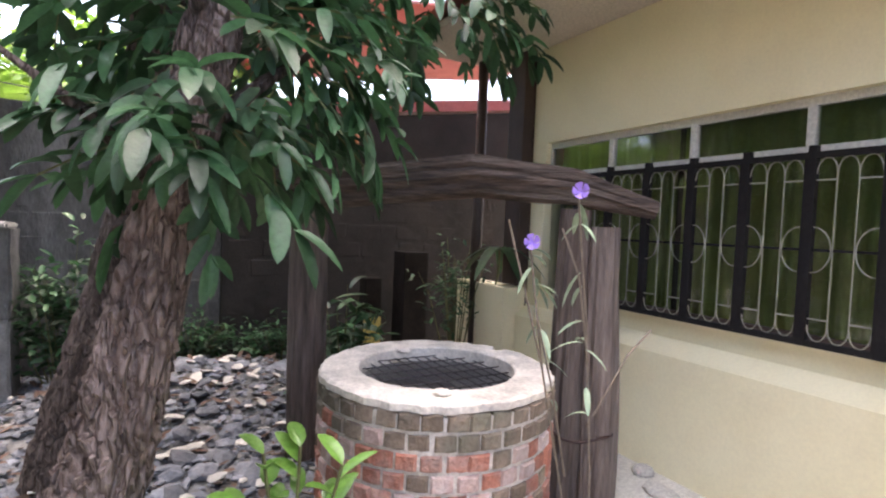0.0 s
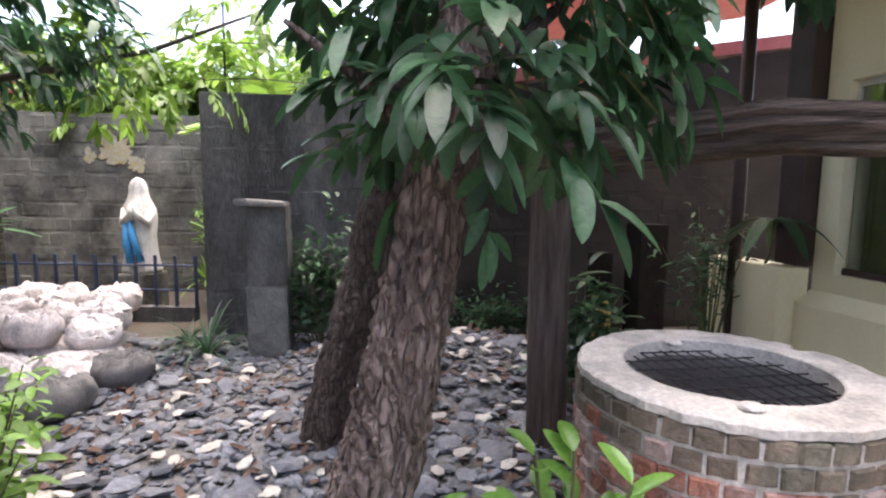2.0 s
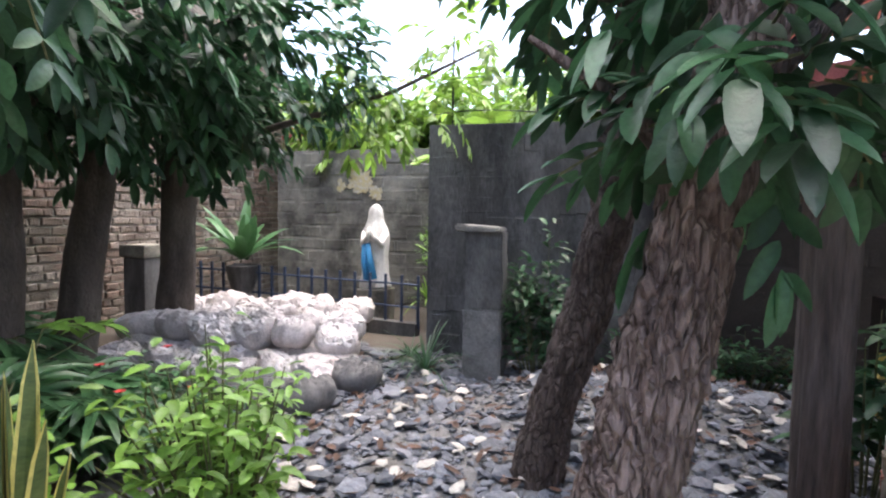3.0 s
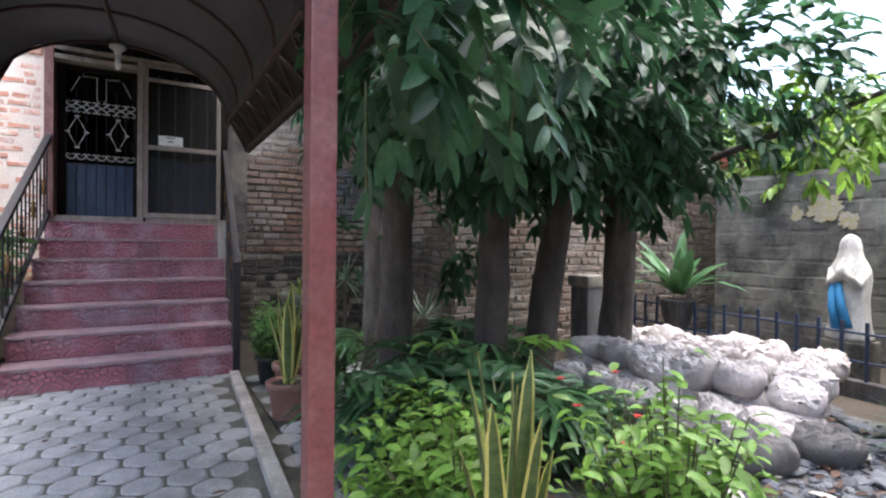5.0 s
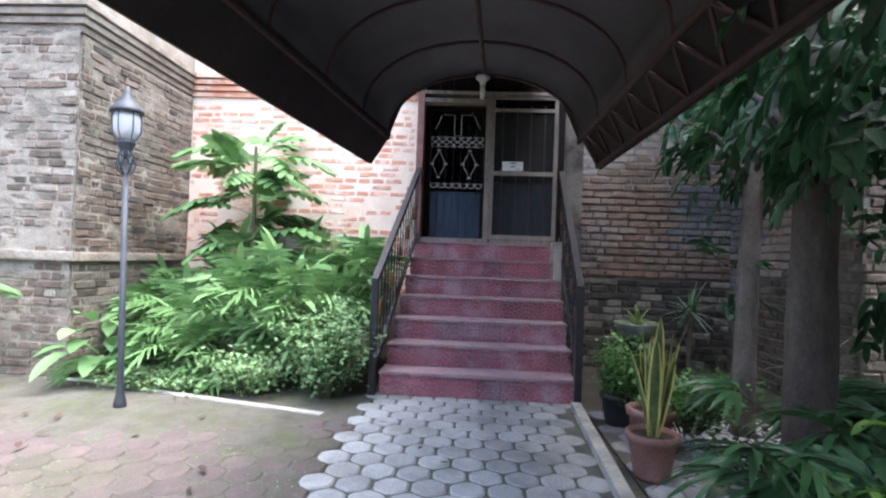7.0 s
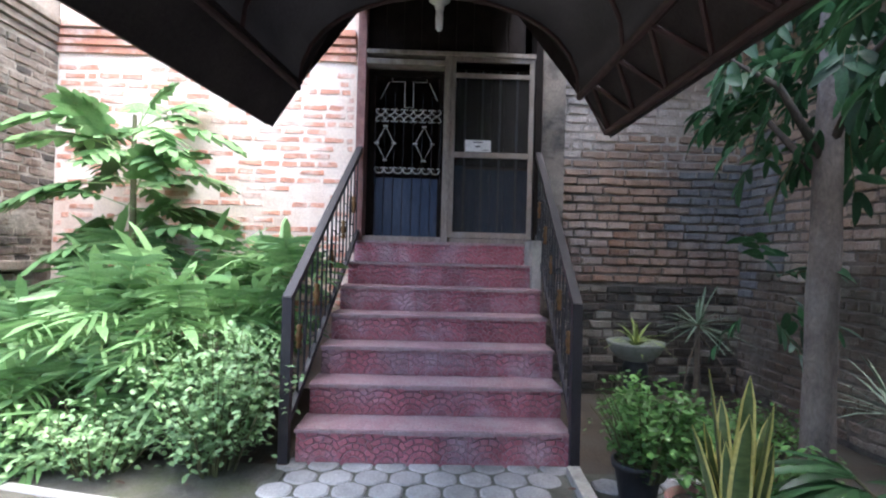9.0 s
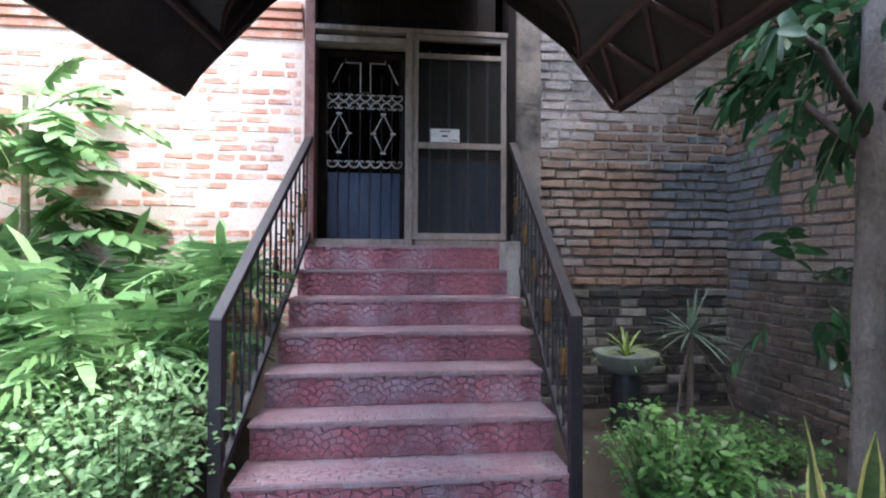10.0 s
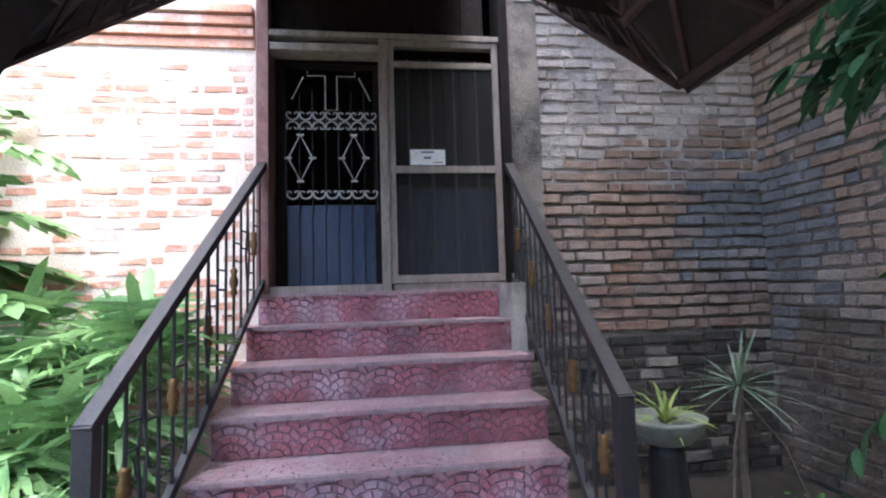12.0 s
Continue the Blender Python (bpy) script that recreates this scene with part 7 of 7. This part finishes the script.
                    p = Vector(origin) + u * (a + b) / 2 + Vector((0, 0, z + course / 2)) + n * rng.uniform(-0.35, 0.15) * depth + Vector((0, 0, rng.uniform(-0.005, 0.005)))
                    m = Matrix.Translation(p) @ rot @ Euler((rng.uniform(-0.05, 0.05), rng.uniform(-0.022, 0.022), rng.uniform(-0.03, 0.03))).to_matrix().to_4x4()
                    book["items"].append((book["meshes"][lk], m))
            x += ln
        z += course
        c += 1
    for k, book in enumerate(kinds.values()):
        lay_pieces("brick", "bricks_rest", book["items"], book["mat"], parent, near, 300 // max(1, len(kinds)))


def by_name(name):
    return bpy.data.objects[name]


def mortar_skin(parent, origin, u, n, width, z0, z1, base, amp, material, seed, label="", step=0.035):
    """Uneven mortar between and partly over the bricks. base(u, z) is its mean thickness."""
    o, u, n = Vector(origin), Vector(u), Vector(n)
    nu, nz = int(width / step) + 1, int((z1 - z0) / step) + 1
    verts, faces = [], []
    for j in range(nz):
        for i in range(nu):
            a, z = width * i / (nu - 1), z0 + (z1 - z0) * j / (nz - 1)
            t = base(a, z) + amp * (1.3 * noise.noise(Vector((a * 2.2, z * 2.6, seed))) + 0.8 * noise.noise(Vector((a * 9, z * 11, seed + 3))) + 0.4 * noise.noise(Vector((a * 25, z * 25, seed + 5))))
            verts.append(o + u * a + Vector((0, 0, z)) + n * max(0.003, t))
    faces = [(j * nu + i, j * nu + i + 1, (j + 1) * nu + i + 1, (j + 1) * nu + i) for j in range(nz - 1) for i in range(nu - 1)]
    me = bpy.data.meshes.new("mortar")
    me.from_pydata(verts, [], faces)
    link_mesh("mortar", me, material, parent, label, True)


M_BRICK_BLUE = surface("blue_grey_stained_brick", (0.22, 0.22, 0.23), (0.15, 0.15, 0.16), 6.0, 0.92, 0.8, (0.30, 0.29, 0.28), 0.6, 2.0, thing=0.15, island=0.15)
M_FRONT = surface("weathered_tan_brick", (0.42, 0.28, 0.195), (0.28, 0.175, 0.12), 6.0, 0.93, 1.0, (0.13, 0.135, 0.15), 0.85, 0.55, thing=0.10, island=0.10, lime=(0.55, 0.47, 0.40), lime_amount=0.55, lime_scale=0.5)
# limewashed brick made paler still: light from above painted into the upper courses
M_FRONT_TOP_LIT = surface("top_lit_limewashed_brick", (0.58, 0.49, 0.42), (0.45, 0.355, 0.29), 6.0, 0.93, 1.0, (0.14, 0.145, 0.155), 0.8, 0.55, thing=0.08, island=0.08, lime=(0.74, 0.68, 0.62), lime_amount=0.7, lime_scale=0.5)
# brown brick with the dimmer light low on the wall put into its colour
M_FRONT_BROWN_SHADE = surface("low_shaded_brown_brick", (0.37, 0.20, 0.125), (0.23, 0.13, 0.085), 6.0, 0.93, 1.0, (0.10, 0.10, 0.105), 0.8, 0.55, thing=0.14, island=0.14, lime=(0.42, 0.335, 0.27), lime_amount=0.5, lime_scale=0.8)
M_SMEAR = surface("pale_smeared_lime", (0.54, 0.45, 0.375), (0.40, 0.32, 0.26), 5.0, 0.95, 0.9, (0.12, 0.125, 0.14), 0.85, 0.55, lime=(0.56, 0.50, 0.44), lime_amount=0.7, lime_scale=0.5)
M_STRIP = surface("stained_old_plaster", (0.30, 0.255, 0.21), (0.20, 0.17, 0.145), 4.0, 0.95, 0.8, (0.035, 0.035, 0.036), 0.9, 1.6)
# mossy brick whose colour is also lowered to stand for shade
M_BRICK_MOSS_SHADE = surface("mossy_shaded_brown_brick", (0.195, 0.135, 0.10), (0.115, 0.085, 0.064), 7.0, 0.93, 1.0, (0.065, 0.068, 0.05), 0.7, 1.1, thing=0.14, island=0.14, lime=(0.34, 0.30, 0.25), lime_amount=0.5, lime_scale=1.3)
M_SMEAR_MOSS = surface("grey_beige_mortar", (0.36, 0.32, 0.265), (0.25, 0.22, 0.18), 4.0, 0.95, 0.9, (0.085, 0.088, 0.065), 0.7, 1.0)
M_SMEAR_DARK = surface("dirty_lime_mortar", (0.20, 0.165, 0.135), (0.11, 0.092, 0.078), 6.0, 0.95, 0.9, (0.34, 0.30, 0.26), 0.55, 1.6)
M_SMEAR_BROWN = surface("mossy_beige_mortar", (0.34, 0.295, 0.235), (0.24, 0.205, 0.16), 4.0, 0.95, 0.9, (0.12, 0.12, 0.085), 0.7, 1.0)


M_FRONT_BLUE = surface("blue_grey_stained_front", (0.245, 0.235, 0.235), (0.16, 0.155, 0.16), 5.0, 0.93, 1.0, (0.36, 0.33, 0.31), 0.6, 1.4, thing=0.10, island=0.10)


def mats_right(u, z, rng):
    if rng.random() < 1.35 - math.hypot((u - 1.95) / 0.55, (z - 2.15) / 0.6):
        return M_FRONT_BLUE
    s = noise.noise(Vector((u * 0.9, z * 0.9, 7)))
    if u > 1.35 + 0.5 * s and 1.55 < z < 2.75 + 0.5 * s:
        return M_FRONT
    if z < 1.22:
        return M_BRICK_DARK if rng.random() < 0.6 else M_BRICK_GREY
    # light falling off down the wall is painted by choice of brick colour
    if z > 2.55 + 0.5 * s:
        return M_FRONT_TOP_LIT
    if z < 2.0 + 0.6 * s:
        return M_FRONT_BROWN_SHADE if rng.random() < 0.8 else M_FRONT
    return M_FRONT


wr, ws, wb = by_name("wall_church_right"), by_name("wall_church_side"), by_name("wall_buttress")
brickwork(wr, (XF, 1.20, 0), (0, 1, 0), (1, 0, 0), 2.27, 0.0, 1.2, mats_right, 11, lambda p: p.z > 0.4, depth=0.04, course=0.1, gap=0.022)
brickwork(wr, (XF, 1.20, 0), (0, 1, 0), (1, 0, 0), 2.27, 1.22, 4.6, mats_right, 12, lambda p: 1.2 < p.z < 3.6, depth=0.052, course=0.1, gap=0.026)
mortar_skin(wr, (XF, 1.14, 0), (0, 1, 0), (1, 0, 0), 2.33, 2.45, 4.6, lambda a, z: 0.012 + 0.020 * min(1, max(0, (z - 2.2) / 0.6)), 0.018, M_SMEAR, 1, "pale smeared lime mortar")
mortar_skin(wr, (XF, 1.14, 0), (0, 1, 0), (1, 0, 0), 2.33, 0.0, 2.45, lambda a, z: 0.012, 0.014, M_SMEAR_DARK, 1, "dirty joint mortar")
mortar_skin(wr, (XF, 1.14, 0), (0, 1, 0), (1, 0, 0), 0.26, 1.3, 4.6, lambda a, z: 0.07 - 0.10 * max(0, a - 0.16), 0.012, M_STRIP, 12, "dark stained plaster beside the door")
brickwork(by_name("wall_church_left"), (XF, -4.3, 0), (0, 1, 0), (1, 0, 0), 3.32, 0.4, 3.62, lambda u, z, r: M_BRICK_PINK, 13, lambda p: p.z > 1.2, depth=0.006, gap=0.03, bare=0.36)
side_mats = lambda u, z, r: M_FRONT_BLUE if r.random() < 1.3 - math.hypot((u - 2.2) / 0.7, (z - 2.0) / 0.8) else M_BRICK_MOSS_SHADE if z < 1.5 + 0.6 * noise.noise(Vector((u, z, 0))) else M_FRONT
brickwork(ws, (-6.05, 3.47, 0), (-1, 0, 0), (0, -1, 0), 2.38, 0.0, 4.5, side_mats, 14, lambda p: 0.3 < p.z < 3.0, depth=0.034, course=0.1, gap=0.022)
mortar_skin(ws, (-6.05, 3.47, 0), (-1, 0, 0), (0, -1, 0), 2.38, 0.0, 4.5, lambda a, z: 0.014, 0.013, M_SMEAR_DARK, 4, "dirty joint mortar")
# darker brick here paints the shade of the trees onto the wall
brickwork(ws, (-6.05, 3.47, 0), (0, 1, 0), (1, 0, 0), 5.5, 0.0, 4.5, lambda u, z, r: M_BRICK_MOSS_SHADE, 15, lambda p: 0.3 < p.z < 2.4 and p.y < 6.5, depth=0.045, course=0.1, gap=0.022)
mortar_skin(ws, (-6.05, 3.47, 0), (0, 1, 0), (1, 0, 0), 5.5, 0.0, 4.5, lambda a, z: 0.018, 0.018, M_SMEAR_MOSS, 6, "mossy beige mortar")
brickwork(wb, (-6.3, -4.32, 0), (0, -1, 0), (1, 0, 0), 3.2, 0.0, 5.5, lambda u, z, r: M_BRICK_MOSS_SHADE if r.random() < 0.45 + 0.6 * noise.noise(Vector((u, z * 0.7, 3))) else M_BRICK_GREY, 16, lambda p: p.y > -5.6 and p.z < 3.6, depth=0.03, gap=0.02)
mortar_skin(wb, (-6.3, -4.32, 0), (0, -1, 0), (1, 0, 0), 3.2, 0.0, 5.5, lambda a, z: 0.021, 0.014, M_SMEAR_MOSS, 8, "mossy beige mortar", 0.03)
brickwork(wb, (XF, -4.32, 0), (1, 0, 0), (0, 1, 0), 2.15, 0.0, 3.62, lambda u, z, r: M_BRICK_MOSS_SHADE if r.random() < 0.85 else M_BRICK_DARK, 17, lambda p: 0.8 < p.z < 3.6, depth=0.03, gap=0.02)
mortar_skin(wb, (XF, -4.32, 0), (1, 0, 0), (0, 1, 0), 2.15, 0.0, 3.62, lambda a, z: 0.016, 0.014, M_SMEAR_MOSS, 9, "mossy beige mortar", 0.03)
# stepped brick cornice
for k in range(4):
    z, d = 3.64 + k * 0.085, 0.03 + 0.03 * k
    structure("trim_cornice", boxes((XF + 0.001, XF + d, -4.32, -0.98, z, z + 0.07), bevel=0.008), M_BRICK_PINK, "pink brick cornice course over the church front", "cornice")
    structure("trim_cornice", boxes((XF + 0.001, XF + d, 1.2, 3.46, z + 0.3, z + 0.37), bevel=0.008), M_BRICK_LIME, "limewashed brick cornice course over the church front", "cornice")
    structure("trim_cornice", boxes((XF + d + 0.002, -6.3 + d, -4.319, -4.319 + d, z, z + 0.07), (-6.299, -6.3 + d, -8.4, -4.32, z, z + 0.07), bevel=0.008), M_BRICK_GREY, "weathered brick cornice course round the buttress", "cornice")
structure("trim_buttress_base", boxes((-6.299, -6.22, -8.4, -4.24, 1.22, 1.32), (-8.3, -6.3, -4.315, -4.24, 1.22, 1.32), bevel=0.02), M_BRICK_GREY, "projecting brick course at the foot of the buttress", "cornice")
# blocks of the yard walls
def mats_block(u, z, r):
    return M_BLOCK


brickwork(by_name("wall_grotto"), (-5.4, 7.9, 0), (1, 0, 0), (0, -1, 0), 3.6, 0.0, 2.42, mats_block, 18, lambda p: True, depth=0.02, course=0.2, gap=0.012, length=0.4)
brickwork(by_name("wall_lean_to"), (0.45, YB, 0), (1, 0, 0), (0, -1, 0), 3.2, 0.0, 2.3, lambda u, z, r: M_BLOCK_BROWN, 19, lambda p: p.z > 0.8, depth=0.012, course=0.2, gap=0.01, length=0.4)
brickwork(by_name("wall_yard"), (-1.96, YB, 0), (1, 0, 0), (0, -1, 0), 2.36, 0.0, 2.28, lambda u, z, r: M_CONCRETE, 20, lambda p: True, depth=0.007, course=0.2, gap=0.009, length=0.4)
mortar_skin(by_name("wall_grotto"), (-5.4, 7.9, 0), (1, 0, 0), (0, -1, 0), 3.6, 0.0, 2.42, lambda a, z: 0.0135, 0.010, M_BLOCK, 23, "worn plaster over the blocks", 0.04)
mortar_skin(by_name("wall_yard"), (-1.96, YB, 0), (1, 0, 0), (0, -1, 0), 2.36, 0.0, 2.28, lambda a, z: 0.0085, 0.006, M_CONCRETE, 21, "thin dark plaster over the blocks", 0.03)
mortar_skin(by_name("wall_lean_to"), (0.45, YB, 0), (1, 0, 0), (0, -1, 0), 3.2, 0.0, 2.3, lambda a, z: 0.0115, 0.006, M_BLOCK_BROWN, 22, "thin brown plaster over the blocks", 0.03)
M_YELLOW_PATCH = surface("peeling_paint_patch", (0.44, 0.35, 0.14), (0.46, 0.43, 0.37), 14.0, 0.9, 0.2)
bm = bmesh.new()
for cx, cz, r in ((-3.9, 1.92, 0.24), (-3.62, 1.74, 0.13), (-4.22, 1.84, 0.11), (-2.45, 1.95, 0.13), (-4.0, 2.15, 0.07)):
    ring = []
    for k in range(40):
        ca, sa = math.cos(6.283 * k / 40), math.sin(6.283 * k / 40)
        f = r * (0.9 + 0.5 * noise.noise(Vector((ca * 1.3 + cx, sa * 1.3, cz))) + 0.45 * noise.noise(Vector((ca * 5, sa * 5, cx))))
        ring.append(bm.verts.new((cx + f * ca, 7.862, cz + f * sa)))
    bm.faces.new(ring)
part("paint_patch", bm, M_YELLOW_PATCH, by_name("wall_grotto"), "peeling yellow paint patches")

# riser tiles on the steps
M_FAN = surface("stamped_red_tile", (0.40, 0.135, 0.165), (0.31, 0.098, 0.125), 5.0, 0.5, 0.0, (0.50, 0.385, 0.44), 0.75, 2.4, thing=0.22)


def stamp(material, wide, tall, axis, start, dusty):
    """A fan of small setts pressed into each cement tile, with dust in the grooves."""
    nt = material.node_tree
    n, ln = nt.nodes, nt.links
    bsdf = n["Principled BSDF"]

    def calc(op, a, b=0.0):
        m = n.new("ShaderNodeMath")
        m.operation = op
        for sock, v in zip(m.inputs, (a, b)):
            if isinstance(v, float):
                sock.default_value = v
            else:
                ln.new(v, sock)
        return m.outputs[0]

    xyz = n.new("ShaderNodeSeparateXYZ")
    wob = n.new("ShaderNodeTexNoise")
    wob.inputs["Scale"].default_value = 14.0
    geo = n.new("ShaderNodeNewGeometry")
    ln.new(geo.outputs["Position"], xyz.inputs[0])
    ln.new(geo.outputs["Position"], wob.inputs["Vector"])
    v = calc("DIVIDE", calc("SUBTRACT", xyz.outputs[axis], start), tall)
    jitter = calc("MULTIPLY", calc("SUBTRACT", wob.outputs["Fac"], 0.5), 0.10)
    cell = calc("ADD", calc("DIVIDE", xyz.outputs["Y"], wide), calc("MULTIPLY", calc("FLOOR", v), 0.37))
    u = calc("ADD", calc("SUBTRACT", calc("FRACT", cell), 0.5), jitter)
    w = calc("MULTIPLY", calc("FRACT", v), tall / wide)
    d = calc("MULTIPLY", calc("SQRT", calc("ADD", calc("MULTIPLY", u, u), calc("MULTIPLY", w, w))), 5.0)
    turn = calc("ADD", calc("MULTIPLY", calc("ARCTAN2", w, u), 2.4), calc("MULTIPLY", calc("FLOOR", d), 0.5))
    arc = calc("SUBTRACT", 0.5, calc("ABSOLUTE", calc("SUBTRACT", calc("FRACT", d), 0.5)))
    spoke = calc("MULTIPLY", calc("SUBTRACT", 0.5, calc("ABSOLUTE", calc("SUBTRACT", calc("FRACT", turn), 0.5))), 1.4)
    ring = calc("MULTIPLY", calc("MINIMUM", arc, spoke), 3.0)
    mr = n.new("ShaderNodeMapRange")
    mr.inputs["From Max"].default_value = 0.45
    ln.new(ring, mr.inputs["Value"])
    bp = n.new("ShaderNodeBump")
    bp.inputs["Strength"].default_value, bp.inputs["Distance"].default_value = 1.0, 0.02
    ln.new(mr.outputs["Result"], bp.inputs["Height"])
    ln.new(bp.outputs["Normal"], bsdf.inputs["Normal"])
    tint = [k for k in nt.links if k.to_socket == bsdf.inputs["Base Color"]][0].from_socket
    dust = n.new("ShaderNodeMix")
    dust.data_type = "RGBA"
    dust.inputs[6].default_value = dusty
    mr2 = n.new("ShaderNodeMapRange")
    mr2.inputs["To Min"].default_value = 0.42
    ln.new(mr.outputs["Result"], mr2.inputs["Value"])
    ln.new(mr2.outputs["Result"], dust.inputs["Factor"])
    ln.new(tint, dust.inputs[7])
    ln.new(dust.outputs[2], bsdf.inputs["Base Color"])


M_NOSING = surface("grey_worn_nosing", (0.38, 0.29, 0.30), (0.27, 0.19, 0.20), 14.0, 0.85, 0.5, (0.46, 0.24, 0.26), 0.55, 5.0)
stamp(M_FAN, 0.235, RISE, "Z", 0.0, (0.60, 0.43, 0.47, 1))
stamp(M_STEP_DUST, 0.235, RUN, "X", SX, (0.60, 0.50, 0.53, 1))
for i in range(7):
    x0 = SX - i * RUN
    ya, yb = -1.0 + 0.012 * i, 0.95 + 0.014 * i
    z = (i + 1) * RISE
    cut = [ya - 0.008, ya + 0.62 + 0.1 * math.sin(i * 2.1), ya + 1.3 + 0.12 * math.sin(i * 1.3 + 1), yb + 0.008]
    for a, b in zip(cut, cut[1:]):
        part("nosing", boxes((x0 + 0.002, x0 + 0.0265 + 0.003 * math.sin(a * 9), a + 0.003, b - 0.003, z - 0.026 + 0.004 * math.sin(a * 5 + i), z + 0.0025), bevel=0.004), M_NOSING, steps, "grey worn cement nosing")
    w = (yb - ya) / 8
    for k in range(8):
        part("tile", boxes((x0 + 0.0005, x0 + 0.009, ya + k * w + 0.003, ya + (k + 1) * w - 0.003, z - RISE + 0.006, z - 0.027), bevel=0.003), M_FAN, steps)

# crushed stone
def stone_mesh(seed):
    rng = random.Random(seed)
    bm = bmesh.new()
    bmesh.ops.create_icosphere(bm, subdivisions=1, radius=1.0)
    s = (rng.uniform(0.8, 1.3), rng.uniform(0.6, 1.0), rng.uniform(0.22, 0.5))
    for v in bm.verts:
        v.co = Vector((v.co.x * s[0], v.co.y * s[1], v.co.z * s[2])) * rng.uniform(0.75, 1.2)
    me = bpy.data.meshes.new("stone")
    bm.to_mesh(me)
    bm.free()
    return me


stones = [stone_mesh(s) for s in range(12)]
rng = random.Random(70)
bed = tagged(link_mesh("rubble_bed", grid_sheet(-3.0, 1.7, 1.95, 5.25, 0.15, lambda x, y: -0.01 + ground_height(x, y) + 0.015 * noise.noise(Vector((x * 4, y * 4, 0)))), surface("gravel_fines", (0.20, 0.20, 0.205), (0.13, 0.125, 0.12), 20.0, 0.95, 0.8, (0.10, 0.08, 0.06), 0.5, 3.0)), "grey crushed stone spread behind the well", "rubble", kind="structure")
items = []
for k in range(7000):
    x, y = rng.uniform(-2.9, 1.6), 1.95 + 3.25 * rng.random()
    if math.hypot(x - WX, y - WY) < WR + 0.05 or math.hypot(x + 0.42, y - 2.06) < 0.2 or (x < -2.1 and y < 2.4):
        continue
    r = 0.011 + 0.026 * rng.random() ** 2.4 + (0.045 if rng.random() < 0.03 else 0)
    items.append((rng.choice(stones), pose(x, y, ground_height(x, y) + r * 0.25, rng.uniform(-25, 25), rng.uniform(-25, 25), rng.uniform(0, 360)) @ Matrix.Diagonal((r * 1.4, r * 1.4, r * 1.3, 1))))
lay_pieces("stone", "stones_rest", items, M_GRAVEL, bed, lambda p: p.y < 3.4 and -1.9 < p.x < 0.6)
items = []
for k in range(700):
    x, y = rng.uniform(-6.1, -4.6), rng.uniform(1.55, 2.6)
    r = rng.uniform(0.012, 0.03)
    items.append((rng.choice(stones), pose(x, y, r * 0.3, 0, 0, rng.uniform(0, 360)) @ Matrix.Diagonal((r, r, r, 1))))
chips = []
for k in range(170):
    x, y = rng.uniform(-2.6, 1.3), rng.uniform(2.1, 5.0)
    r = rng.uniform(0.025, 0.06)
    chips.append((rng.choice(stones), pose(x, y, ground_height(x, y) + 0.03, rng.uniform(-20, 20), rng.uniform(-20, 20), rng.uniform(0, 360)) @ Matrix.Diagonal((r * 1.3, r, r * 0.5, 1))))
tagged(join_instances("pale_rubble_chips", chips, M_PALE, None, ""), "pale flat stone chips lying among the grey rubble", "rubble", kind="stuff")
white = join_instances("pebble_bed", items, M_WHITE, None, "")
tagged(white, "white pebbles spread beside the steps", "pebbles", kind="stuff")
M_DRY = surface("dry_brown_leaf", (0.11, 0.062, 0.042), (0.07, 0.042, 0.03), 10.0, 0.8, 0.2, island=0.4)
rows = []
for k in range(760):
    if k < 600:
        x, y = rng.uniform(-2.6, 1.2), rng.uniform(2.0, 5.0)
    elif k < 690:
        x, y = rng.uniform(-4.4, -1.4), rng.uniform(1.1, 3.4)
    else:
        x, y = rng.uniform(-5.9, -2.0), rng.uniform(-4.4, 1.6)
    a = rng.uniform(0, 6.28)
    rows.append(((x, y, ground_height(x, y) * (x > -2.6) + rng.uniform(0.012, 0.03)), (math.cos(a), math.sin(a), rng.uniform(-0.1, 0.25)), (rng.gauss(0, 0.2), rng.gauss(0, 0.2), 1), rng.uniform(0.05, 0.11), rng.uniform(0.02, 0.045), rng.uniform(-0.3, 0.1)))
tagged(link_mesh("leaf_litter", leaves_mesh("leaf_litter", rows), M_DRY), "dry brown leaves scattered on the ground", "leaf litter", kind="stuff")
rows = []
for k in range(2600):
    x, y = rng.triangular(-6.0, -1.5, -5.6), rng.uniform(-5.5, -1.0)
    if noise.noise(Vector((x * 1.3, y * 1.3, 2))) < 0.12:
        continue
    a = rng.uniform(0, 6.28)
    rows.append(((x, y, -0.012), (math.cos(a), math.sin(a), 1.0), (-math.cos(a), -math.sin(a), 1), rng.uniform(0.02, 0.05), 0.006, 0.4))
tagged(link_mesh("grass_sprigs", leaves_mesh("grass_sprigs", rows), M_LEAF_FRESH), "small grass sprigs growing between the pavers", "grass", kind="stuff")
